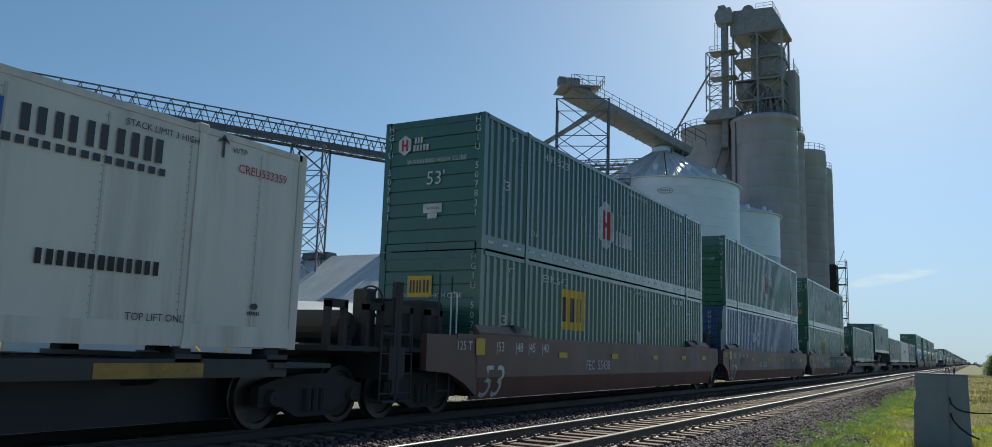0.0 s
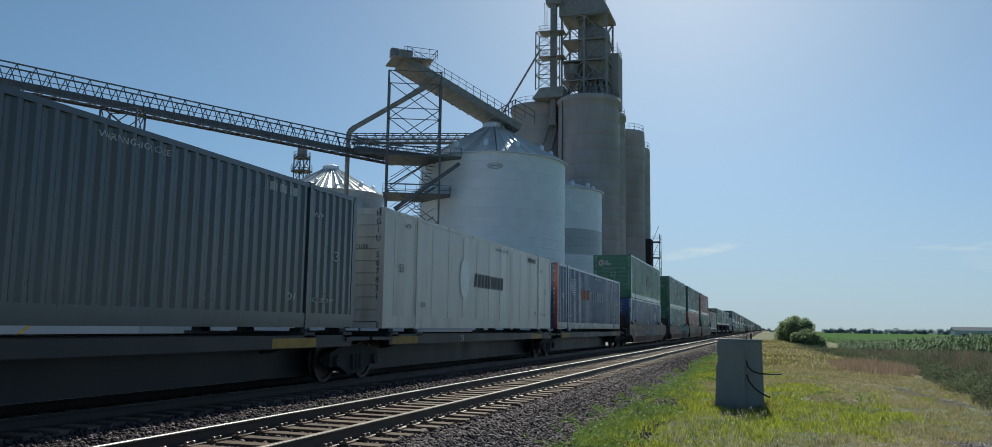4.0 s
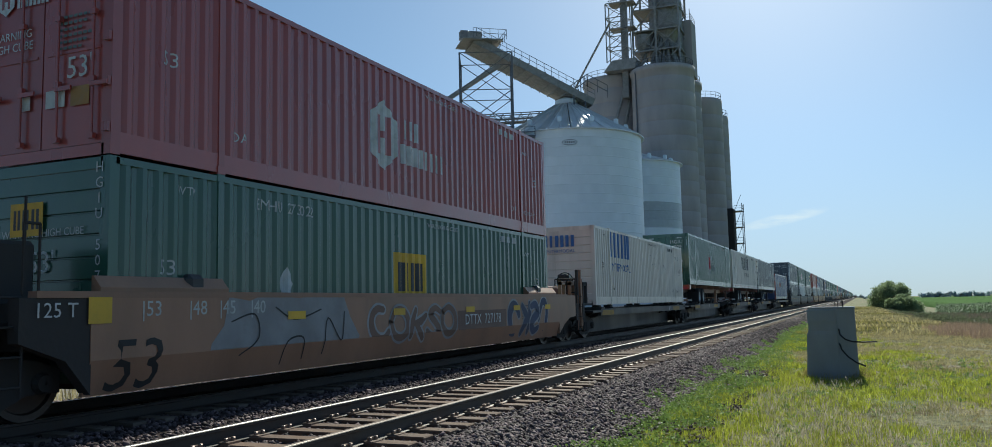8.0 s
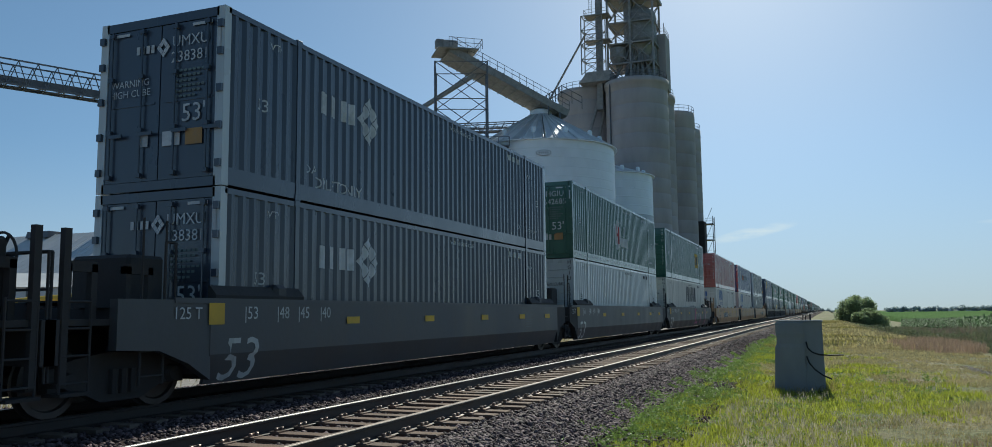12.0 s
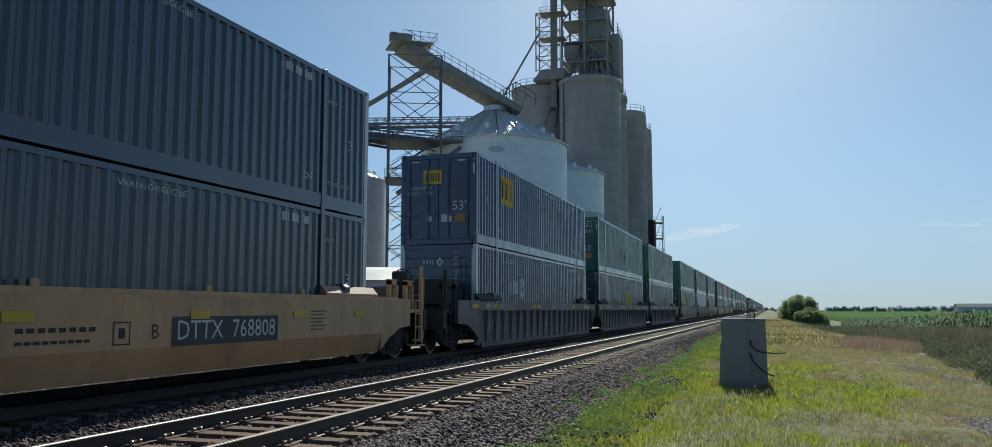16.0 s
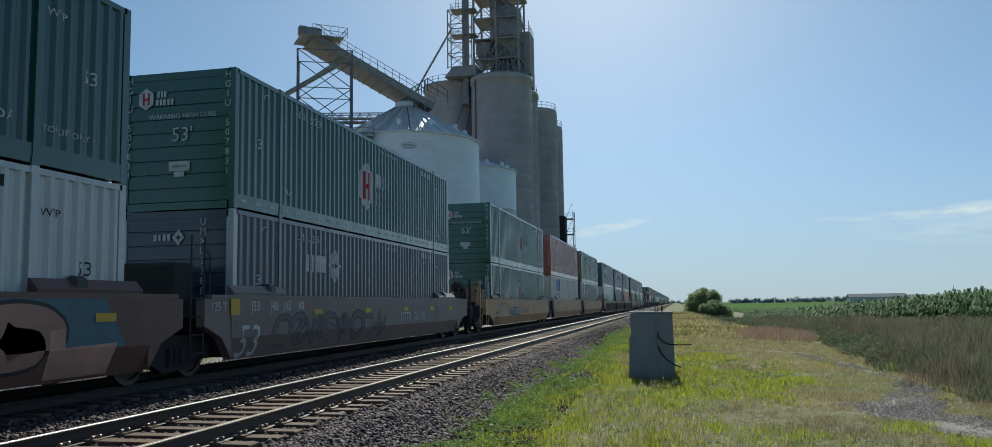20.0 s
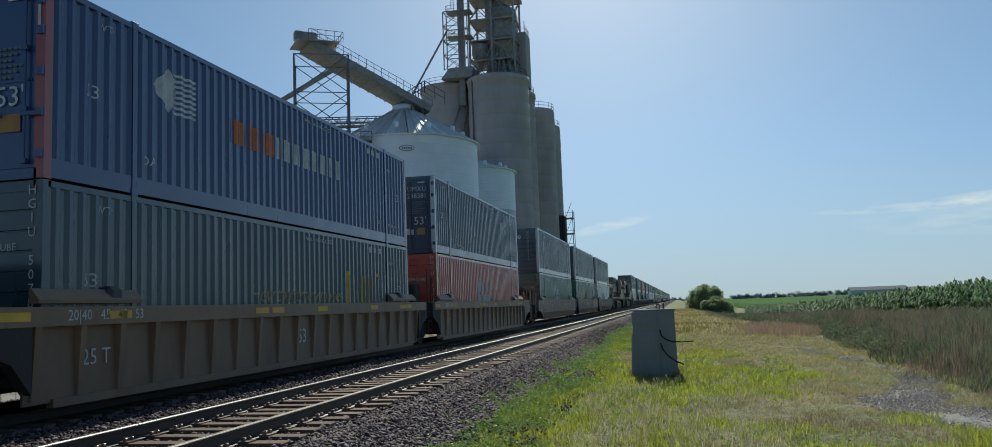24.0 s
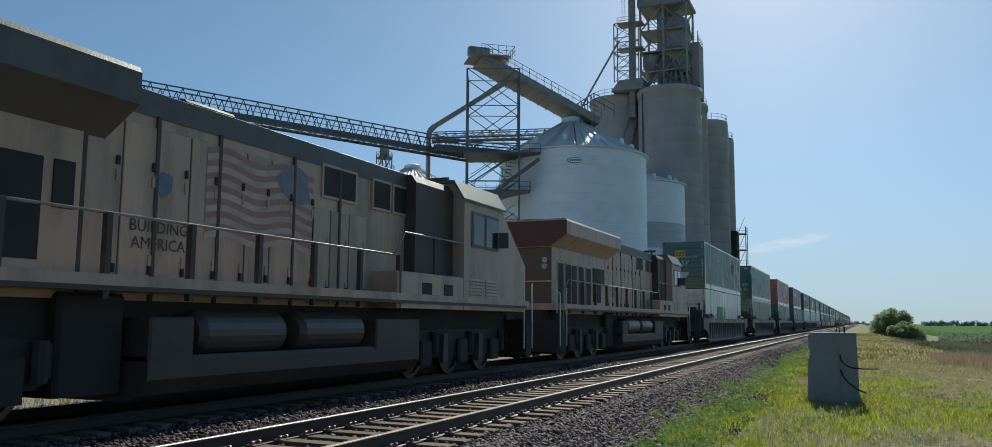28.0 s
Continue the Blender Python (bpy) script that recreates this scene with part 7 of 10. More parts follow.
def swirl(kind, r):
    """Skeleton of one sprayed form in a unit box: hooks, waves, loops."""
    arc = lambda a0, a1: [(0.5 + 0.5 * math.cos(radians(a0 + (a1 - a0) * k / 7)), 0.5 + 0.5 * math.sin(radians(a0 + (a1 - a0) * k / 7))) for k in range(8)]
    if kind == 0:
        return [arc(50, 310)]
    if kind == 1:
        return [[(0.9, 0.9), (0.4, 1.0), (0.1, 0.72), (0.55, 0.5), (0.9, 0.25), (0.5, 0.0), (0.05, 0.12)]]
    if kind == 2:
        return [arc(20, 370)]
    if kind == 3:
        return [[(0.05, 1), (0.1, 0.25), (0.4, 0.0), (0.75, 0.2), (0.95, 1)]]
    if kind == 4:
        return [[(0.0, 0.0), (0.2, 1.0), (0.5, 0.3), (0.8, 1.0), (1.0, 0.0)]]
    return [[(0.15, 0.0), (0.12, 0.5), (0.2, 1.0)], [(0.2, 0.45), (0.6, 0.62), (0.9, r.uniform(0.85, 1.0))], [(0.3, 0.5), (0.6, 0.3), (0.95, 0.0)]]


def graffiti(t, y0, y1, z0, z1, fill, line, seed, n=5, fat=0.5):
    """Sprayed swollen forms that overlap, each with an outline, no real word."""
    r = random.Random(seed)
    step = (y1 - y0) / n
    h = z1 - z0
    fills = fill if isinstance(fill, tuple) else (fill,)
    last = -1
    for i in range(n):
        kind = r.choice([k for k in range(6) if k != last])
        last = kind
        w = min(step, h) * fat * r.uniform(0.75, 1.0)
        a, b = y0 + step * i + w * 0.2, y0 + step * (i + 1) - w * 0.1
        c, d = z0 + w * 0.55 + r.uniform(0, 0.08) * h, z1 - w * 0.55 - r.uniform(0, 0.08) * h
        lean = r.uniform(-0.12, 0.22) * step
        outl, body = [], []
        fu, fv, sp = r.choice((0, 1)), r.choice((0, 1)), r.uniform(-0.7, 0.7)
        for ln in swirl(kind, r):
            ln = [((1 - u if fu else u) - 0.5, (1 - v if fv else v) - 0.5) for u, v in ln]
            ln = [(0.5 + u * math.cos(sp) - v * math.sin(sp), min(1, max(0, 0.5 + u * math.sin(sp) + v * math.cos(sp)))) for u, v in ln]
            pts = curve([(a + (b - a) * u + lean * v, c + (d - c) * v) for u, v in ln])
            outl.append(ribbon(pts, w + 0.11, 0.3))
            body.append(ribbon(pts, w, 0.35))
        o = 0.003 * (i % 3)
        part("graffiti_outline", on_plate(("grafl", seed, i), outl, 0.003 + o, 0.28, 1.49, True), line, t)
        part("graffiti", on_plate(("graf", seed, i), body, 0.0055 + o, 0.28, 1.49, True), fills[i % len(fills)], t, "sprayed swollen shape")


GLYPHS = {}


def load_glyphs(chars):
    """Fat letters and their wider outlines, a unit high, for sprayed words."""
    obs = []
    for ch in chars:
        for k, off in enumerate((0.035, 0.068)):
            c = bpy.data.curves.new("lettering", "FONT")
            c.body, c.size, c.offset, c.resolution_u = ch, 1.0, off, 3
            obs.append((ch, k, new("lettering", c)))
    dg = bpy.context.evaluated_depsgraph_get()
    for ch, k, ob in obs:
        GLYPHS[ch, k] = bpy.data.meshes.new_from_object(ob.evaluated_get(dg))
    for ch, k, ob in obs:
        c = ob.data
        bpy.data.objects.remove(ob)
        bpy.data.curves.remove(c)


load_glyphs("FAMEONIVS3KTCR")


def spray_word(t, word, y0, y1, z0, z1, fill, line, seed, low=None):
    """A sprayed word of fat letters leaning on each other; low: a second colour below the middle."""
    r = random.Random(seed)
    step = (y1 - y0) / len(word)
    for i, ch in enumerate(word):
        vs = [v.co for v in GLYPHS[ch, 0].vertices]
        a0, a1, b0, b1 = min(v.x for v in vs), max(v.x for v in vs), min(v.y for v in vs), max(v.y for v in vs)
        grow, lean, drop = r.uniform(1.0, 1.14), r.uniform(0.02, 0.16), r.uniform(-0.04, 0.05)
        turn = r.uniform(-0.05, 0.05)

        def place(p):
            u, v = (p.x - a0) / (a1 - a0), (p.y - b0) / (b1 - b0)
            return y0 + step * (i + 0.5 + (u - 0.5) * grow + (v - 0.5) * lean), z0 + (z1 - z0) * (v + drop * (1 - v) + turn * (u - 0.5))
        for k, name, mt in ((1, "letter_outline", line), (0, "letter", fill)):
            loops = [[place(GLYPHS[ch, k].vertices[j].co) for j in p.vertices] for p in GLYPHS[ch, k].polygons]
            flat = lambda nm, off, fl, ce: on_plate((nm, word, seed, i), [loops], off, fl, ce, True)
            o = 0.002 * (i % 2)
            if k == 0 and low is not None:
                cut = z0 + (z1 - z0) * r.uniform(0.56, 0.64)
                part("letter", flat("top", 0.008 + o, cut, 1.49), fill, t, "sprayed letter")
                part("letter_base", flat("base", 0.008 + o, 0.28, cut), low, t)
            else:
                part(name, flat(name, 0.003 + o if k else 0.008 + o, 0.28, 1.49), mt, t, "sprayed letter" if not k else "")


def scrawl(t, material, seed, lines, w=0.045):
    """Free sprayed lines, each through a few points on the plate."""
    for i, pts in enumerate(lines):
        part("sprayed_line", on_plate(("scrawl", seed, i), [ribbon(curve(pts), w, 0.2)], 0.012, 0.27, 1.5, True), material, t, "thin sprayed line")


def panel(t, key, pts, material, off=0.004, name="painted_patch", label="", floor=None):
    part(name, on_plate(key, [pts], off, floor), material, t, label)


def decorate(t, y):
    """What is sprayed or painted on single cars, by the car's place in the train."""
    if y == 167.3:
        graffiti(t, 4.7, 7.0, 0.36, 1.3, M_GREYISH, M_PALE, 41, 3, 0.34)
        spray_word(t, "FAME", 7.8, 10.5, 0.36, 1.40, M_PALE, M_BLACKCAR, 3)
        for k, (u, v, r) in enumerate(((7.5, 0.78, 0.2), (10.78, 0.92, 0.15))):
            panel(t, ("famedot", k), blob(u, v, 2 * r, 2.2 * r, k + 2, 0.04), M_PALE, 0.004)
            panel(t, ("famering", k), blob(u, v, 1.4 * r, 1.5 * r, k + 2, 0.04), M_BLACKCAR, 0.008)
            panel(t, ("famecore", k), blob(u, v, 0.8 * r, 0.9 * r, k + 2, 0.04), M_PALE, 0.011)
        scrawl(t, M_PALE, 4, [[(6.9, 1.0), (7.0, 0.62), (7.15, 0.95)], [(6.85, 0.75), (7.0, 0.6), (7.1, 0.58)], [(6.55, 1.15), (6.72, 0.98), (6.5, 0.8)]], 0.03)
        panel(t, "famelogo", blob(11.65, 1.02, 0.28, 0.3, 3, 0.03), M_GREY, 0.005, "emblem", "small round emblem")
        part("name_bar", on_plate("famename", [rect(11.85 + 0.14 * k, 11.95 + 0.14 * k, 0.93, 1.03) for k in range(7)], 0.005), M_GREY, t)
    elif y == 190.9:
        panel(t, "monebg", [(8.9, 1.49), (13.6, 1.49), (13.9, 0.9), (13.6, 0.3), (8.9, 0.3)], M_SOOTY, 0.003)
        spray_word(t, "MONE", 9.3, 12.9, 0.33, 1.44, M_TURQ, M_SPRAYDK, 5, M_SPRAYGR)
        spray_word(t, "S", 12.75, 13.75, 0.36, 1.42, M_TURQ, M_SPRAYDK, 6, M_SPRAYGR)
        for k, (u, v, a, b) in enumerate(((13.85, 1.2, 0.42, 0.5), (14.1, 0.55, 0.46, 0.55), (14.2, 0.98, 0.26, 0.2), (14.35, 0.8, 0.22, 0.16), (9.0, 1.3, 0.3, 0.24))):
            panel(t, ("violet", k), blob(u, v, a, b, k + 4, 0.1), M_VIOLET, 0.012, "graffiti", "violet sprayed blot")
        scrawl(t, M_PALE, 7, [[(14.55, 1.15), (14.7, 1.35), (14.8, 1.1), (14.95, 1.35), (15.05, 1.05)], [(14.95, 0.95), (15.2, 0.5), (15.5, 0.62), (15.55, 1.0), (15.3, 1.15), (15.15, 0.9)], [(14.5, 0.5), (14.75, 0.62), (14.9, 0.42)]], 0.025)
    elif y == 210.3:
        for k, (u, w) in enumerate(((0.5, 1.2), (1.9, 0.8), (2.5, 0.9), (3.35, 0.75), (4.1, 0.7), (4.75, 0.7), (5.4, 0.75))):
            q = [(u, 1.46 - 0.04 * (k % 3)), (u + w * 0.45, 1.46), (u + w * 0.75, 1.0), (u + w, 0.4 + 0.05 * (k % 2)), (u + w * 0.55, 0.42), (u + w * 0.35, 0.85), (u + w * 0.12, 0.5)]
            panel(t, ("palelet", k), q, M_PALE, 0.004 + 0.001 * (k % 2), "graffiti", "faded pale sprayed shape")
        panel(t, "sizeplate", rect(0.9, 2.0, 1.0, 1.45), M_RUSTY, 0.008)
        panel(t, "tankpatch", rect(6.5, 8.9, 0.62, 1.24), M_RUSTY, 0.014, "name_panel", "rusty yellow name panel")
        part("name_bar", on_plate("panelbars", [rect(6.75 + 0.7 * k, 7.2 + 0.7 * k, 1.02, 1.12) for k in range(3)] + [rect(6.93 + 0.7 * k, 7.03 + 0.7 * k, 0.7, 1.02) for k in range(3)], 0.018), M_SOOTY, t)
        graffiti(t, 6.0, 12.0, 0.32, 1.46, M_SPRAYBL, M_PALE, 77, 7, 0.42)
        scrawl(t, M_PALE, 8, [[(12.65, 1.5), (12.85, 1.35), (12.8, 1.0), (12.62, 0.88)], [(12.95, 1.5), (12.83, 1.3), (12.85, 1.05), (12.75, 0.88), (13.1, 0.82), (13.2, 0.5), (13.0, 0.28)],
                              [(13.2, 1.5), (13.4, 1.35), (13.35, 0.95), (13.5, 0.55), (13.35, 0.28)], [(13.6, 1.5), (13.75, 1.35), (13.78, 1.1), (13.5, 0.98), (13.85, 0.98), (14.05, 0.75), (13.95, 0.4)],
                              [(14.2, 1.5), (14.35, 1.0), (14.3, 1.48), (14.6, 1.42), (14.55, 1.1), (14.85, 1.42), (15.05, 1.45), (14.9, 1.2), (14.7, 1.12), (15.2, 1.05), (15.5, 0.7), (15.45, 0.3)],
                              [(14.1, 0.82), (14.35, 0.7), (14.3, 0.3)], [(13.6, 0.9), (13.85, 1.02), (14.05, 1.08)]], 0.04)
        for k, (u, v) in enumerate(((14.75, 0.88), (14.95, 0.7), (15.1, 0.48))):
            for m in range(3):
                a = u + 0.12 * m
                scrawl(t, M_PALE, 90 + 3 * k + m, [[(a, v + 0.07), (a + 0.07, v + 0.06), (a + 0.02, v), (a + 0.08, v - 0.05), (a, v - 0.08)]], 0.02)
    elif y == 229.7:
        panel(t, "bigblob", [(1.5, 0.35), (1.6, 0.8), (1.85, 1.05), (1.95, 1.46), (2.4, 1.4), (2.7, 1.49), (3.6, 1.44), (4.1, 1.48), (4.9, 1.46), (5.1, 1.1), (5.4, 0.75), (5.1, 0.42), (4.2, 0.36), (2.6, 0.3)], M_PALE, 0.004, "graffiti", "large faded pale sprayed form")
        scrawl(t, M_SOOTY, 9, [[(2.0, 1.1), (2.5, 1.2), (2.6, 0.85), (2.2, 0.6)], [(3.2, 0.4), (3.3, 0.75), (3.7, 0.8), (3.75, 0.45)], [(3.0, 1.3), (3.5, 1.1), (4.2, 1.25)], [(4.3, 0.5), (4.4, 1.1), (4.8, 0.7), (4.9, 1.2)]], 0.03)
        graffiti(t, 5.8, 9.4, 0.5, 1.35, M_BROWNISH, M_PALE, 31, 5, 0.3)
        graffiti(t, 12.5, 15.5, 0.32, 1.46, M_SPRAYBL, M_PALE, 32, 4, 0.4)
    elif y == 53.9:
        panel(t, "wildbg", [(6.6, 1.48), (14.9, 1.48), (14.3, 0.9), (13.6, 0.32), (6.6, 0.3)], M_SOOTY, 0.003)
        graffiti(t, 6.8, 14.4, 0.3, 1.49, M_PALEGREEN, M_SOOTY, 33, 7, 0.42)
        scrawl(t, M_PALE, 10, [[(6.8, 0.5), (8.0, 0.75), (9.3, 0.5), (10.2, 0.9)], [(9.0, 1.2), (10.2, 1.35), (11.0, 1.0), (11.3, 1.4)], [(11.6, 0.4), (12.4, 0.55), (12.9, 0.4), (13.6, 0.9), (13.3, 1.3)]], 0.035)
    elif y == 531.2:
        panel(t, "naivebg", [(9.1, 0.3), (9.25, 0.75), (9.05, 1.1), (9.3, 1.48), (13.4, 1.49), (13.9, 0.9), (13.5, 0.3)], M_SPRAYTQ, 0.003, "graffiti", "faded blue sprayed ground")
        spray_word(t, "NAIVE", 9.65, 13.5, 0.36, 1.36, M_PALE, M_SOOTY, 12)
        for k, q in enumerate(([(9.05, 1.4), (9.5, 1.25), (9.15, 1.1)], [(9.0, 0.4), (9.6, 0.85), (9.6, 0.55)], [(13.65, 1.0), (13.95, 0.78), (13.65, 0.6)])):
            panel(t, ("naivearrow", k), q, M_PALE, 0.006, "graffiti", "pale sprayed arrow")
        scrawl(t, M_PALE, 13, [[(8.0, 0.4), (8.05, 0.62), (8.2, 0.5), (8.05, 0.42)], [(8.3, 0.4), (8.35, 0.7), (8.45, 0.45), (8.55, 0.72)], [(8.6, 0.5), (8.85, 0.55)]], 0.035)
    elif y == 550.8:
        graffiti(t, 4.0, 10.4, 0.32, 1.46, (M_TURQ, M_FLESH, M_RED), M_SOOTY, 34, 7, 0.5)
        panel(t, "peachbg", [(10.4, 1.48), (15.4, 1.48), (16.2, 0.3), (10.4, 0.3)], M_SPRAYTQ, 0.003, "graffiti", "turquoise sprayed ground")
        graffiti(t, 10.6, 14.4, 0.3, 1.48, M_FLESH, M_SOOTY, 35, 3, 0.72)
        panel(t, "peachbar", [(14.3, 1.0), (14.6, 1.02), (14.6, 0.75), (15.7, 0.78), (15.6, 0.32), (14.3, 0.32)], M_FLESH, 0.013, "graffiti", "peach sprayed block")
        scrawl(t, M_SOOTY, 14, [[(14.95, 0.7), (14.8, 0.6), (14.95, 0.5), (15.05, 0.68), (15.0, 0.35)], [(15.35, 0.7), (15.2, 0.5), (15.25, 0.36), (15.4, 0.45), (15.25, 0.52)]], 0.07)
    elif y == 570.3:
        graffiti(t, 1.2, 8.2, 0.38, 1.2, M_GREYISH, M_GREYER, 36, 8, 0.2)
    elif y == 758.1:
        panel(t, "muralbg", [(1.6, 1.46), (2.1, 0.6), (1.9, 0.29), (7.3, 0.29), (7.7, 1.0), (7.6, 1.46)], M_SPRAYTQ, 0.003, "graffiti", "blue sprayed ground")
        graffiti(t, 2.4, 7.5, 0.32, 0.95, (M_MAROON, M_SOOTY, M_RUSTY), M_SOOTY, 37, 6, 0.6)
        graffiti(t, 2.6, 7.5, 0.65, 1.46, (M_YELLOW, M_FLESH, M_GREYTAN), M_SOOTY, 38, 6, 0.42)
        scrawl(t, M_PALE, 15, [[(1.3, 0.5), (1.35, 0.85), (1.5, 0.55), (1.55, 0.9)], [(1.2, 0.45), (1.5, 0.4), (1.75, 0.5)]], 0.03)
        graffiti(t, 13.2, 15.4, 0.5, 1.4, M_SOOTY, M_GREY, 39, 4, 0.2)
    elif y == 382.1:
        panel(t, "pinkfield", [(9.6, 1.47), (10.6, 1.47), (10.15, 1.2), (10.1, 0.62), (9.6, 0.6)], M_MAROON, 0.003, "painted_patch", "dark pink painted field")
        for k, q in enumerate(([(9.5, 1.48), (9.65, 1.48), (9.65, 0.55), (9.5, 0.5)], [(9.5, 0.52), (10.65, 0.58), (10.65, 0.48), (9.5, 0.42)], [(10.45, 0.52), (10.65, 0.55), (10.5, 0.29), (10.36, 0.29)], [(14.35, 1.4), (14.6, 1.48), (14.55, 0.9), (14.3, 0.3), (14.2, 0.3), (14.42, 0.95)], [(11.8, 0.5), (12.0, 1.1), (12.1, 0.8), (11.95, 0.45)])):
            panel(t, ("pinkband", k), q, M_PINK, 0.006, "painted_band", "pink painted band")
        for k, (u, v, a, b) in enumerate(((10.25, 1.15, 0.4, 0.36), (14.65, 0.85, 0.3, 0.42))):
            panel(t, ("whiteblot", k), blob(u, v, a, b, k + 9, 0.22), M_PALE, 0.009, "painted_blot", "white painted blot")
            panel(t, ("pinkblot", k), blob(u + 0.12, v - 0.05, a * 0.4, b * 0.45, k + 3, 0.1), M_FLESH, 0.012, "painted_blot")
        part("marking", plate_word("DTTX  888354", 11.85, 0.98, 2.1), M_GREY, t, "white reporting marks")
        part("marking", plate_word("B", 10.0, 0.95, 0.18), M_DECALW, t)
        scrawl(t, M_PALE, 16, [[(14.3, 0.38), (14.4, 0.52), (14.5, 0.36), (14.62, 0.52), (14.75, 0.36)]], 0.03)
    elif y == 34.1:
        scrawl(t, M_GREYISH, 17, [[(1.2, 1.45), (1.4, 1.1), (1.55, 1.25), (1.6, 1.0), (1.8, 1.2), (2.1, 1.15), (2.3, 1.35), (1.9, 1.35)], [(1.4, 0.98), (2.0, 1.0), (2.35, 0.92), (1.7, 0.88), (2.4, 0.78)]], 0.05)
        graffiti(t, 9.8, 14.8, 0.32, 1.4, M_GREYISH, M_GREYER, 40, 4, 0.18)
    elif y == 738.7:
        graffiti(t, 0.6, 5.0, 0.34, 1.4, M_RUBBED, M_GREYER, 43, 5, 0.34)
        part("name_bar", on_plate("tankbars", [rect(6.3 + 0.6 * k, 6.75 + 0.6 * k, 1.1, 1.2) for k in range(3)] + [rect(6.47 + 0.6 * k, 6.58 + 0.6 * k, 0.8, 1.1) for k in range(3)], 0.006), M_GREY, t)
        graffiti(t, 8.4, 11.6, 0.6, 1.4, M_RUBBED, M_GREYER, 44, 4, 0.34)
    elif y == 719.2:
        scrawl(t, M_GREYISH, 18, [[(6.2, 1.2), (6.5, 0.9), (6.8, 1.25), (7.0, 0.8)]], 0.04)
    elif y == 695.7:
        for k, ln in enumerate(([(7.0, 1.1), (7.15, 0.95), (7.05, 0.85)], [(7.2, 1.1), (7.25, 0.9), (7.35, 1.05), (7.4, 0.85)], [(7.05, 0.75), (7.15, 0.6), (7.3, 0.75), (7.35, 0.55), (7.5, 0.85), (7.45, 0.55)], [(6.95, 0.5), (7.3, 0.46), (7.65, 0.55)], [(7.6, 1.18), (7.7, 1.1), (7.6, 1.02), (7.75, 0.95)])):
            mb = MB()
            for q in ribbon(curve(ln), 0.035, 0.2):
                mb.add([(1.416, u, v) for u, v in q], [tuple(range(len(q)))])
            part("sprayed_line", mb, M_PALE, t, "thin sprayed line")


def ladder_mesh(h0, h1, w=0.42):
    m = MB()
    for s in (-w / 2, w / 2):
        m.bar((0, s, h0), (0, s, h1), 0.035, n=6)
    z = h0 + 0.12
    while z < min(h1, 1.6):
        m.bar((0, -w / 2, z), (0, w / 2, z), 0.03, n=6)
        z += 0.33
    return m


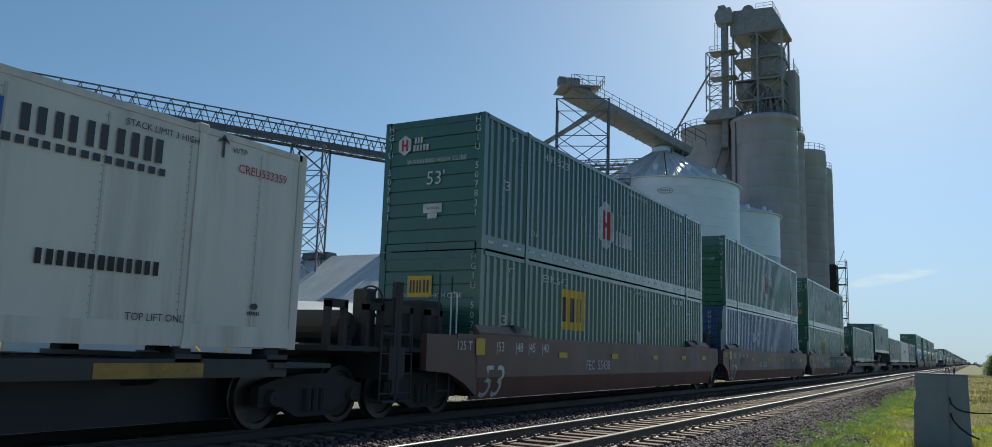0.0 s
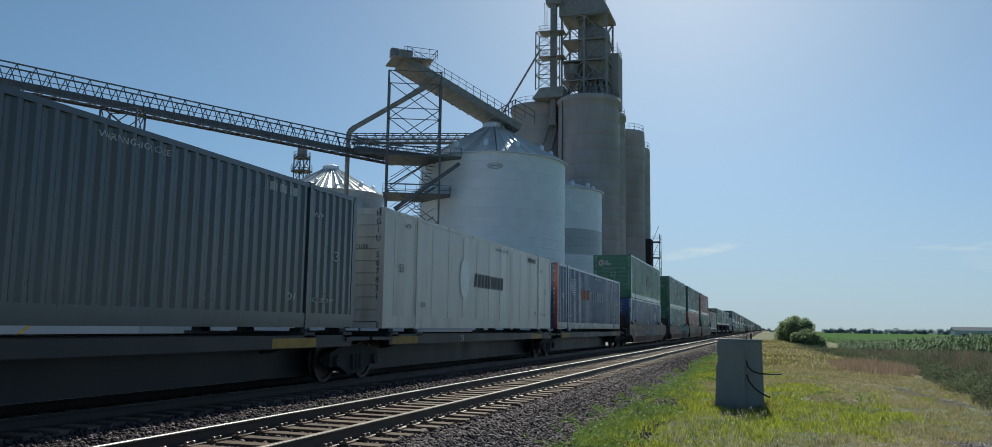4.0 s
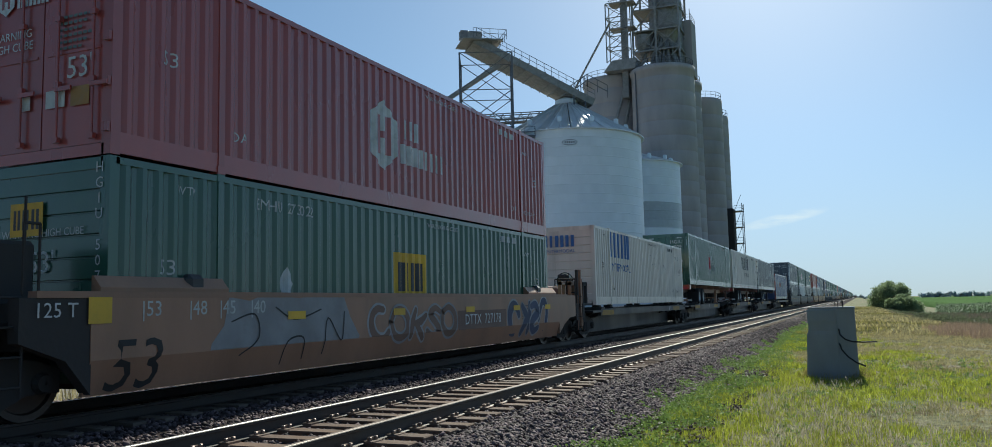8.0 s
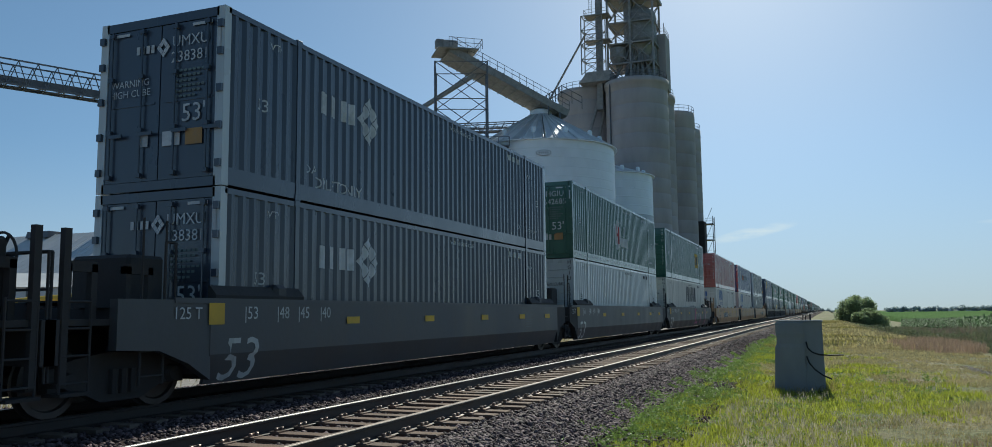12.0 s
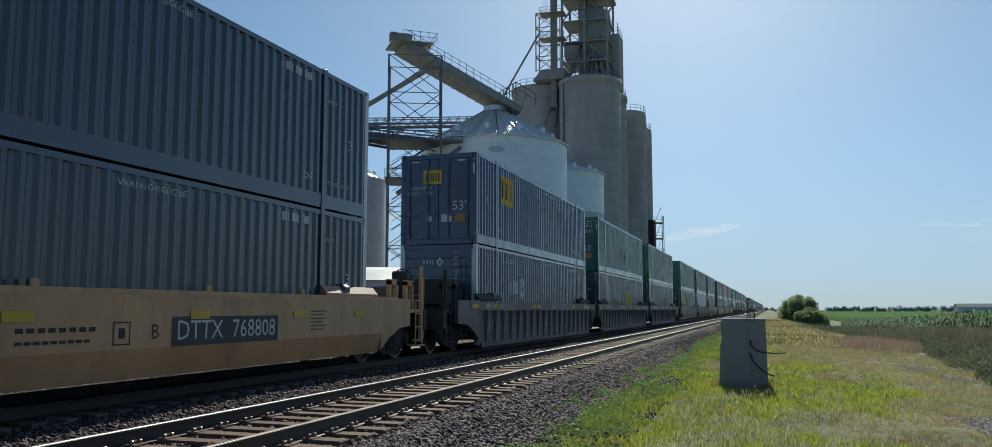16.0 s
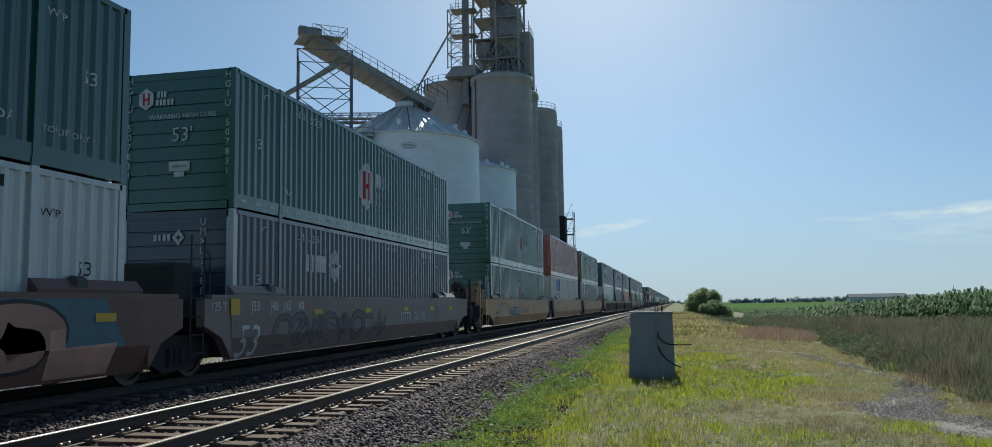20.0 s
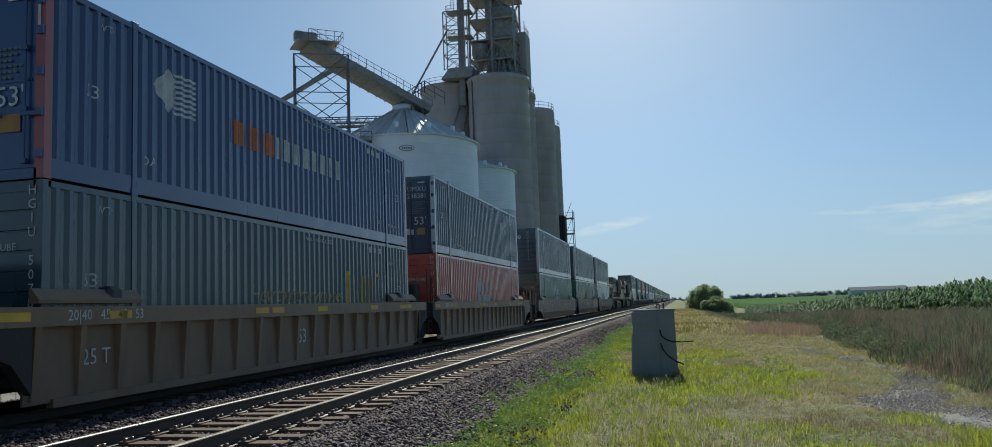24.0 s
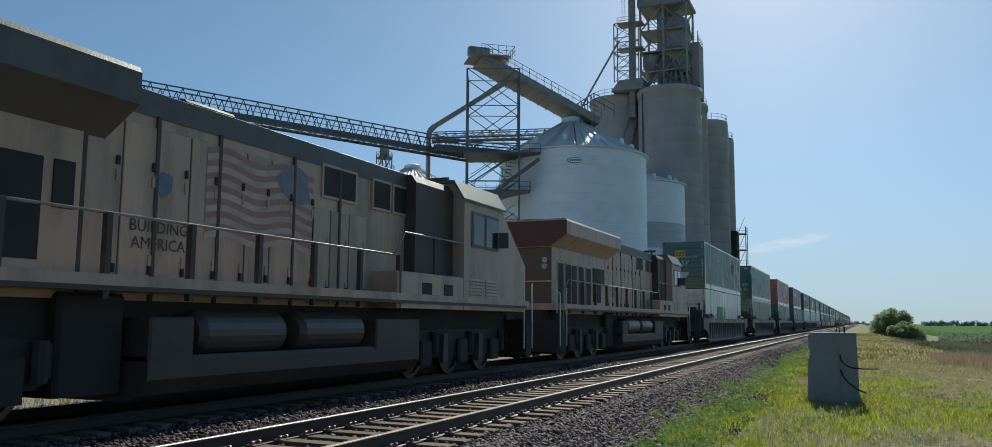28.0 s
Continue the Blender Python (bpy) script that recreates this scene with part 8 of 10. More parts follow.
def make_well(kind, first, last, paint, number=None, full=True):
    """One unit of an articulated well car: deep side plates, end platforms, ladders, trucks."""
    labels = {"smooth": "deep-sided well car unit with smooth angled side plates", "ribbed": "deep-sided well car unit with upright ribs along its sides"}
    tone = {M_YELLOW: "dusty yellow ", M_BROWN: "oxide brown ", M_TAN: "weathered tan ", M_GREYCAR: "dark grey ", M_GREYTAN: "dusty grey ", M_RUSTY: "rusty tan ", M_BLACKCAR: "black "}[paint]
    t = thing("well_car", tone + labels[kind], "rail car", "well cars of the train")
    ya, yb = -0.42, 16.55
    for s in ((1, -1) if full else (1,)):
        if kind == "smooth":
            def sm(s=s):
                m = MB()
                out = [(WH, 1.50), (WH, 0.70), (WH - 0.13, 0.27), (WH - 0.19, 0.27), (WH - 0.05, 0.72), (WH - 0.05, 1.50)]
                m.prism([(s * p[0], p[1]) for p in out], "y", ya, yb)
                return m
            part("side_plate", cmesh(("well_smooth", s), sm), paint, t, "smooth side plate, lower half angled in" if s > 0 else "")
        else:
            part("side_plate", cmesh(("well_sheet", s), lambda: MB().box(*sorted((s * 1.36, s * 1.40)), ya, yb, 0.15, 1.3)), paint, t)
            part("bottom_chord", cmesh(("well_low", s), lambda: MB().box(*sorted((s * 1.33, s * 1.45)), ya + 0.5, yb - 0.5, 0.08, 0.20)), paint, t)
            rib = cmesh(("rib", s), lambda: MB().hexa([(s * 1.40, -0.05, 0.2), (s * 1.43, -0.04, 0.2), (s * 1.43, 0.04, 0.2), (s * 1.40, 0.05, 0.2), (s * 1.40, -0.09, 1.22), (s * 1.51, -0.06, 1.22), (s * 1.51, 0.06, 1.22), (s * 1.40, 0.09, 1.22)]))
            y = ya + 0.15
            while y < yb:
                part("rib", rib, paint, t, at=pose(0, y, 0))
                y += 0.88
        z0, z1 = (1.45, 1.53) if kind == "smooth" else (1.2, 1.47)
        part("top_chord", cmesh(("chord", kind, s), lambda: MB().box(*sorted((s * 1.38, s * (WH + (0.006 if kind == "smooth" else 0)))), -1.15, 17.3, z0, z1)), paint, t)
        for yy, k in ((-0.4, -1), (16.52, 1)) if full else ():
            ga, gb = (-0.25, 2.0) if k < 0 else (14.1, 16.4)
            part("guide_plate", cmesh(("guide", s, k), lambda: MB().prism([(s * 1.315, 1.52), (s * 1.47, 1.52), (s * 1.475, 1.58), (s * 1.345, 1.73), (s * 1.315, 1.73)], "y", ga, gb)), M_RUSTY if paint in (M_YELLOW, M_RUSTY) else M_UNDER if paint in (M_GREYCAR, M_BLACKCAR) else paint, t, "sloped loading guide")
            # sloped end web beside the truck, a deeper one at the coupler ends
            if (first and k < 0) or (last and k > 0):
                yo = 1.75 if k < 0 else 1.6
                part("end_web", cmesh(("end_panel", s, k), lambda: MB().prism([(yy, 0.34), (yy, 1.5), (yy + k * yo, 1.5), (yy + k * yo, 0.84), (yy + k * 1.0, 0.80), (yy + k * 0.45, 0.6)], "x", *sorted((s * 1.38, s * (WH - 0.008))))), paint, t, "cut-away end panel")
                continue
            part("end_web", cmesh(("end_web", s, k), lambda: MB().prism([(yy, 0.3), (yy, 1.45), (yy + k * 0.95, 1.45), (yy + k * 0.95, 0.95), (yy + k * 0.35, 0.72)], "x", *sorted((s * 1.34, s * (WH - 0.012))))), M_UNDER if paint in (M_YELLOW, M_TAN, M_GREYCAR, M_RUSTY) else paint, t)
    if not full:
        for yy in (-1.9, 16.5):
            part("end_box", cmesh("far_box", lambda: MB().box(-1.4, 1.4, 0, 1.4, 0.7, 1.4)), M_UNDER, t, at=pose(0, yy, 0))
            part("truck", cmesh("far_truck", lambda: MB().bev(-1.1, 1.1, -1.2, 1.2, 0.0, 0.7, 0.2)), M_UNDER, t, at=pose(0, yy + 0.4, 0))
        return t
    part("floor", cmesh("well_floor", lambda: MB().box(-1.3, 1.3, 0.1, 16.1, 0.30, 0.37)), M_UNDER, t)
    for yy in (-1.15, 16.5):
        part("bulkhead", cmesh(("bulkhead", yy), lambda: MB().box(-1.34, 1.34, yy, yy + 0.8, 0.85, 1.40)), M_UNDER, t, "dark end bulkhead")
    part("end_platform", cmesh("platform_f", lambda: MB().box(-1.2, 1.2, -1.9, -1.15, 1.12, 1.18)), M_UNDER, t)
    part("end_platform", cmesh("platform_r", lambda: MB().box(-1.2, 1.2, 17.3, 17.6, 1.12, 1.18)), M_UNDER, t)
    if full:
        part("ladder", cmesh("well_ladder", lambda: ladder_mesh(0.35, 2.6)), M_GREY if paint == M_YELLOW else M_UNDER, t, "steel side ladder", at=pose(1.42, -1.45, 0))
        part("hand_rail", cmesh("well_grab", lambda: MB().path([(1.42, -1.25, 1.5), (1.42, -1.25, 2.3), (1.42, -1.05, 2.3), (1.42, -1.05, 1.5)], 0.035)), M_GREY if paint in (M_YELLOW, M_BROWN) else M_UNDER, t)
        part("stacking_lock", cmesh("ibc", lambda: MB().bev(-0.10, 0.12, -0.17, 0.17, 0, 0.26, 0.07)), M_BLACKCAR, t, at=pose(1.34, 1.4, 1.52))
        part("stacking_lock", cmesh("ibc", lambda: MB()), M_BLACKCAR, t, at=pose(1.34, 15.0, 1.52))
        cover = M_RUSTY if paint == M_YELLOW else M_UNDER
        part("junction_box", cmesh("jbox", lambda: MB().bev(-0.55, 0.55, -0.35, 0.35, 0, 0.75, 0.05)), cover, t, at=pose(0.3, -1.0, 1.4))
        for i, yy in enumerate((3.9, 7.1, 10.4, 13.2) if paint == M_YELLOW else ()):
            part("side_hook", cmesh("hook", lambda: MB().bev(-0.03, 0.03, -0.07, 0.07, 0, 0.11, 0.02)), paint, t, at=pose(1.46, yy, 1.52))
    make_truck(t, -1.62, far=full)
    if first:
        make_end(t, -1.2, -1, paint, full)
    if last:
        make_truck(t, 17.85, far=full)
        make_end(t, 17.35, 1, paint, full)
    if not full:
        return t
    mk = M_DECALB if paint in (M_YELLOW,) else M_DECALW
    if kind == "smooth":
        part("marking", plate_word("53", 0.3, 0.58, 0.8), M_DECALB if paint in (M_YELLOW, M_TAN, M_RUSTY) else M_GREY, t, "large figure 53")
    else:
        mark(t, WORDS["53"], M_GREY, car_side(7.95, 0.72, 0.008, WH - 0.115) @ Matrix.Scale(1.1, 4), "large figure 53")
    if kind == "smooth":
        m = car_side(-0.9, 1.3, 0.01)
        mark(t, WORDS["125 T"], M_DECALW, m @ Matrix.Scale(0.72, 4), "capacity mark")
        mark(t, poly("yplate", [rect(-0.17, 0.17, -0.16, 0.16)]), M_DECALY, car_side(-0.3, 1.3, 0.012), "yellow reflector plate")
        mark(t, WORDS["|53      |48   |45    |40"], M_DECALB if paint is M_YELLOW else M_GREY, car_side(1.55, 1.3, 0.006) @ fit_mark("|53      |48   |45    |40", 2.4), "size figures")
        for yy in (3.3, 6.6, 9.9, 12.8, 15.2):
            mark(t, poly("yel_tab", [rect(0, 0.46, 0, 0.13)]), M_DECALY, car_side(yy, 1.1, 0.018), "yellow reflector", "reflector")
        mark(t, poly("notes", [rect(0, 0.62 - 0.14 * (i % 2), -i * 0.07, 0.022 - i * 0.07) for i in range(6)]), M_CHARCOAL if paint not in (M_BLACKCAR, M_GREYCAR) else M_SLATE, car_side(13.4, 1.2, 0.006), "rows of small data")
    else:
        mark(t, WORDS["125 T"], M_GREY, car_side(0.9, 0.72, 0.008, WH - 0.115), "capacity mark")
        mark(t, poly("yel_row", [rect(-1.0 + k, -0.45 + k, 1.28, 1.4) for k in (0.0, 2.1, 6.6, 7.3, 9.6, 13.1, 15.6, 16.2)]), M_DECALY, car_side(0, 0, 0.006), "yellow reflectors along the chord")
        mark(t, WORDS["20|40   45   48   53"], M_GREY, car_side(1.1, 1.34, 0.006), "size figures")
    if number:
        w = (number[1], {"smooth": 0.92, "ribbed": 0.7}[kind])
        if paint in (M_YELLOW, M_TAN, M_RUSTY):
            mark(t, poly("num_back", [rect(-1.4, 1.4, -0.22, 0.22)]), M_BLACKCAR if paint == M_YELLOW else M_BROWN, car_side(*w, 0.006), "dark number panel")
        if paint == M_YELLOW:
            k = 1 if first else -1
            mark(t, WORDS["A" if first else "B"], M_DECALB, car_side(w[0] + k * 1.75, w[1], 0.006), "black unit letter")
            mark(t, poly("frame_mark", [rect(-0.16, 0.16, 0.14, 0.16), rect(-0.16, 0.16, -0.16, -0.14), rect(-0.16, -0.14, -0.14, 0.14), rect(0.14, 0.16, -0.14, 0.14), rect(-0.06, 0.06, -0.07, 0.07)]), M_DECALB, car_side(w[0] + k * 2.4, w[1], 0.006), "small framed mark")
            mark(t, poly("limit_rows", [rect(-0.6 + 0.16 * i, -0.49 + 0.16 * i, 0.04, 0.1) for i in range(8)] + [rect(-0.6 + 0.13 * i, -0.5 + 0.13 * i, -0.1, -0.06) for i in range(9)]), M_DECALB, car_side(w[0] + k * 3.5, w[1], 0.006), "rows of small load data")
        mark(t, WORDS[number[0]], M_DECALW, car_side(*w, 0.012, WH if kind == "smooth" else WH - 0.1), "white reporting marks")
    return t


def make_end(t, y, k, paint, full):
    """Coupler end of a car: draft box, coupler, brake wheel, railings, steps."""
    part("draft_box", cmesh(("draft", k), lambda: MB().bev(-0.35, 0.35, *sorted((0, k * 2.2)), 0.62, 1.05, 0.03)), M_UNDER, t, at=pose(0, y, 0))
    part("coupler", cmesh(("coupler", k), lambda: MB().bev(-0.13, 0.13, *sorted((k * 2.1, k * 2.75)), 0.72, 1.0, 0.04)), M_UNDER, t, at=pose(0, y, 0))
    part("end_deck", cmesh(("enddeck", k), lambda: MB().box(-1.4, 1.4, *sorted((0, k * 1.9)), 1.16, 1.24)), paint if paint is M_YELLOW else M_UNDER, t, at=pose(0, y, 0))
    part("end_sill", cmesh(("endsill", k), lambda: MB().box(-1.45, 1.45, *sorted((k * 1.75, k * 1.95)), 0.7, 1.24)), M_UNDER, t, at=pose(0, y, 0))
    if not full:
        return
    rl = lambda: MB().path([(1.4, k * 1.85, 0.5), (1.4, k * 1.85, 2.05), (0.7, k * 1.85, 2.05), (0.7, k * 1.85, 1.2)], 0.04).path([(1.4, k * 1.85, 1.6), (0.7, k * 1.85, 1.6)], 0.03)
    tone = paint if paint in (M_YELLOW, M_TAN, M_RUSTY) else M_UNDER
    part("end_rail", cmesh(("endrail", k), rl), tone, t, at=pose(0, y, 0))
    part("end_ladder", cmesh("end_ladder", lambda: ladder_mesh(0.35, 1.5)), tone, t, at=pose(1.43, y + k * 1.5, 0))
    hoop = lambda: MB().box(-0.05, 0.05, -0.24, -0.15, 0, 0.72).box(-0.05, 0.05, 0.15, 0.24, 0, 0.72).box(-0.05, 0.05, -0.24, 0.24, 0.62, 0.75)
    for yy in (0.35, 1.3):
        part("guide_hoop", cmesh("guide_hoop", hoop), tone, t, "square steel hoop on the end deck", at=pose(1.22, y + k * yy, 1.22))
    part("corner_post", cmesh(("car_post", k), lambda: MB().box(1.36, 1.44, *sorted((k * 1.62, k * 1.72)), 0.45, 2.35).box(1.2, 1.42, *sorted((k * 1.6, k * 1.74)), 0.42, 0.48)), tone, t, "upright channel with a step", at=pose(0, y, 0))
    part("air_hose", cmesh(("air_hose", k), lambda: MB().path([(0.5, k * 1.9, 1.0), (0.62, k * 2.1, 0.8), (0.66, k * 2.3, 0.55), (0.6, k * 2.5, 0.5)], 0.05)), M_BLACKRUB, t, "hanging air hose", at=pose(0, y, 0))
    part("end_step", cmesh(("end_step", k), lambda: MB().box(1.2, 1.5, *sorted((k * 1.3, k * 1.75)), 0.32, 0.36)), tone, t, at=pose(0, y, 0))
    if k > 0:
        def bw():
            m = MB()
            for i in range(18):
                a, b = 2 * math.pi * i / 18, 2 * math.pi * (i + 1) / 18
                m.bar((0.28 * math.cos(a), 0, 0.28 * math.sin(a)), (0.28 * math.cos(b), 0, 0.28 * math.sin(b)), 0.035, n=5)
            for i in range(6):
                a = math.pi * i / 3
                m.bar((0, 0, 0), (0.28 * math.cos(a), 0, 0.28 * math.sin(a)), 0.03)
            return m
        part("brake_wheel", cmesh("brake_wheel", bw), M_UNDER, t, "spoked hand brake wheel", at=pose(0.5 if k < 0 else 0.9, y + k * 1.6, 2.0))
        part("brake_housing", cmesh("brake_box", lambda: MB().bev(-0.18, 0.18, -0.12, 0.12, -0.9, 0.22, 0.04)), M_UNDER, t, at=pose(0.5 if k < 0 else 0.9, y + k * 1.45, 2.0))
    if k > 0:
        part("air_reservoir", cmesh("airtank", lambda: MB().lathe([(0.02, -0.75), (0.25, -0.7), (0.28, -0.6), (0.28, 0.6), (0.25, 0.7), (0.02, 0.75)], 16, "x")), M_BROWN if paint != M_BLACKCAR else M_UNDER, t, "round air reservoir", at=pose(0.3, y + 0.9, 1.55))


def make_spine(first, last, chassis, seed, number=False, full=True):
    """One platform of an articulated spine car: a centre beam with side decks."""
    t = thing("spine_car", "black spine car platform with a centre beam and yellow-edged decks", "rail car", "spine cars of the train")
    part("centre_beam", cmesh("spine_beam", lambda: MB().box(-0.42, 0.42, -0.2, 16.1, 0.14, 0.98).box(-0.3, 0.3, -0.9, 16.8, 0.6, 0.98)), M_BLACKCAR, t)
    part("beam_flange", cmesh("spine_flange", lambda: MB().box(-0.5, 0.5, -0.9, 16.8, 0.98, 1.02)), M_BLACKCAR, t)
    for y in (2.0, 14.15) + ((0.5, 15.7) if not chassis else ()):
        part("bolster_arm", cmesh("arm", lambda: MB().prism([(-1.4, 0.98), (-0.34, 0.62), (0.34, 0.62), (1.4, 0.98), (1.4, 1.08), (-1.4, 1.08)], "y", -0.2, 0.2)), M_BLACKCAR, t, at=pose(0, y, 0))
        for s in (-1, 1):
            part("pedestal", cmesh("pedestal", lambda: MB().bev(-0.14, 0.14, -0.14, 0.14, 0, 0.10, 0.02)), M_UNDER, t, at=pose(s * 1.15, y, 1.06))
    a, b = (0.3, 9.3) if chassis else (0.2, 15.9)
    for s in (1, -1):
        part("side_deck", cmesh(("side_deck", s, chassis), lambda: MB().box(*sorted((s * 0.62, s * 1.44)), a, b, 0.88, 0.95).box(*sorted((s * 1.40, s * 1.46)), a, b, 0.72, 1.0) if chassis else MB().box(*sorted((s * 1.30, s * 1.40)), a, b, 0.78, 1.02)), M_BLACKCAR, t, "deck with a raised edge")
        part("end_deck", cmesh(("spine_end_deck", s), lambda: MB().box(*sorted((s * 0.34, s * 1.44)), -0.9, 0.3, 0.9, 0.97).box(*sorted((s * 0.34, s * 1.44)), 15.6, 16.8, 0.9, 0.97)), M_BLACKCAR, t)
    mark(t, poly("spine_y", [rect(0.35, 1.9, -0.09, 0.09)]), M_EDGE, car_side(0, 0.88, 0.004, 1.46 if chassis else 1.40), "faded yellow edge panel")
    mark(t, poly("spine_y", []), M_EDGE, car_side(6.6 if chassis else 12.5, 0.88, 0.004, 1.46 if chassis else 1.40))
    mark(t, WORDS["53" if not number else "69"], M_DECALW, car_side(5.2 if not number else 12.0, 0.88, 0.008, 1.46 if chassis else 1.40) @ Matrix.Scale(0.6, 4))
    make_truck(t, -0.9, far=full)
    if first:
        make_end(t, -0.85, -1, M_BLACKCAR, full)
    if last:
        make_truck(t, 16.85, far=full)
        make_end(t, 16.75, 1, M_BLACKCAR, full)
    if chassis and full:
        h = part("hitch", cmesh("hitch", lambda: MB().prism([(13.0, 0.98), (13.3, 0.98), (14.6, 1.85), (14.3, 1.85)], "x", -0.3, -0.2).prism([(13.0, 0.98), (13.3, 0.98), (14.6, 1.85), (14.3, 1.85)], "x", 0.2, 0.3).box(-0.4, 0.4, 14.1, 15.0, 1.78, 1.92).box(-0.25, -0.15, 14.5, 14.7, 0.98, 1.8).box(0.15, 0.25, 14.5, 14.7, 0.98, 1.8)), M_UNDER, t, "folding trailer hitch")
    return t


def tyre_mesh():
    return MB().lathe([(0.28, -0.13), (0.44, -0.14), (0.49, -0.1), (0.50, 0.0), (0.49, 0.1), (0.44, 0.14), (0.28, 0.13)], 28, "x")


def rim_mesh():
    m = MB().lathe([(0.05, -0.02), (0.10, -0.02), (0.12, 0.04), (0.24, 0.06), (0.285, 0.12), (0.29, -0.1)], 20, "x")
    for i in range(10):
        a = 2 * math.pi * i / 10
        m.bar((0.0, 0.16 * math.cos(a), 0.16 * math.sin(a)), (0.07, 0.16 * math.cos(a), 0.16 * math.sin(a)), 0.03, n=5)
    return m


def make_chassis(end_paint, z0=0.98):
    """Road chassis under a container: twin beams, tandem wheels, landing legs, rear bumper."""
    paint = M_RUSTY if end_paint is M_ORANGE else M_BROWN if end_paint is M_RED else M_BLACKCAR
    t = thing("trailer_chassis", ("rusty red" if end_paint is M_RED else "black" if end_paint is M_BLACKCAR else "dark rusty") + " container chassis riding on the spine car", "trailer chassis", "chassis of the train")
    for s in (-1, 1):
        part("main_beam", cmesh(("ch_beam", s), lambda: MB().box(*sorted((s * 0.42, s * 0.54)), 0.1, 15.8, 1.72, 2.1)), paint, t)
    part("rear_bolster", cmesh("ch_rb", lambda: MB().box(-1.27, 1.27, -0.05, 0.28, 1.86, 2.13)), end_paint, t)
    part("front_bolster", cmesh("ch_fb", lambda: MB().box(-1.2, 1.2, 15.7, 16.0, 1.9, 2.13)), paint, t)
    for y in (1.95, 6.0, 8.5, 11.0, 14.1):
        part("cross_member", cmesh("ch_cross", lambda: MB().box(-1.22, 1.22, -0.06, 0.06, 1.96, 2.12)), paint, t, at=pose(0, y, 0))
    part("bumper", cmesh("ch_bump", lambda: MB().box(-1.2, 1.2, -0.12, 0.0, 1.20, 1.32).box(-0.75, -0.63, -0.08, 0.02, 1.3, 1.9).box(0.63, 0.75, -0.08, 0.02, 1.3, 1.9)), paint, t, "rear underride bumper")
    part("bumper_tape", poly("btape", [rect(-1.15 + 0.46 * i, -0.92 + 0.46 * i, 1.22, 1.30) for i in range(6)]), M_DECALW, t, "red and white tape", at=front_at(0, 0, 0.125))
    part("tail_light", cmesh("ch_lamp", lambda: MB().box(-1.15, -0.8, -0.08, -0.04, 1.9, 2.02).box(0.8, 1.15, -0.08, -0.04, 1.9, 2.02)), M_DECALR, t)
    tm, rm = cmesh("tyre", tyre_mesh), cmesh("rim", rim_mesh)
    for y in (3.28, 4.58):
        for s in (1, -1):
            for k in (1.10, 0.76):
                w = part("wheel", tm, M_TYRE, t, at=pose(s * k, y, z0 + 0.50, 0, 0, 0 if s > 0 else 180))
                if k > 1 and s > 0:
                    part("rim", rm, M_GREY, w, "pale steel rim")
        part("axle", cmesh("ch_axle", lambda: MB().bar((-1.0, 0, 0), (1.0, 0, 0), 0.13, n=8)), M_UNDER, t, at=pose(0, y, z0 + 0.50))
    part("suspension", cmesh("ch_susp", lambda: MB().box(-0.6, 0.6, 2.5, 5.4, 1.5, 1.74)), M_UNDER, t)
    part("mud_flap", cmesh("ch_flap", lambda: MB().box(0.62, 1.24, 2.55, 2.57, 1.12, 1.75)), M_TYRE, t)
    for s in (-1, 1):
        part("landing_leg", cmesh("ch_leg", lambda: MB().bev(-0.07, 0.07, -0.09, 0.09, 1.08, 1.9, 0.01).box(-0.14, 0.14, -0.14, 0.14, 1.02, 1.08)), paint, t, at=pose(s * 0.85, 11.6, 0))
    part("leg_brace", cmesh("ch_brace", lambda: MB().bar((-0.85, 11.6, 1.4), (0.85, 11.6, 1.4), 0.06).bar((0.85, 11.6, 1.2), (0.5, 13.2, 1.8), 0.06).bar((-0.85, 11.6, 1.2), (-0.5, 13.2, 1.8), 0.06)), paint, t)
    return t

# ---------------------------------------------------------------- locomotives
M_LOCO = mat("dull yellow loco paint", (0.50, 0.36, 0.265), dirt=(0.16, 0.128, 0.106), damt=0.95, rough=0.5, var=0.15, scale=1.5, stretch=(1, 1, 0.14), bump=0.06, bscale=14, dscale=1.9, rand=0.06)
M_LOCOGREY = mat("grey loco roof paint", (0.115, 0.11, 0.108), dirt=GRIME, damt=0.6, rough=0.55, rand=0.06)
M_LOCORED = mat("faded red loco panel", (0.095, 0.036, 0.031), dirt=GRIME, damt=0.5, rand=0.05)
M_SOOT = mat("sooty brown loco paint", (0.075, 0.055, 0.045), dirt=GRIME, damt=0.6, rand=0.05)
M_ENDPAINT = mat("rust-stained mustard loco paint", (0.125, 0.085, 0.058), dirt=(0.08, 0.055, 0.04), damt=0.8, rough=0.6, dscale=2, rand=0.03)
M_GRILL = mat("dark radiator mesh", (0.02, 0.02, 0.022), rough=0.7, rand=0.1)
M_TANK = mat("dusty tan tank paint", (0.07, 0.06, 0.052), dirt=(0.035, 0.03, 0.025), damt=0.7, rand=0.06)

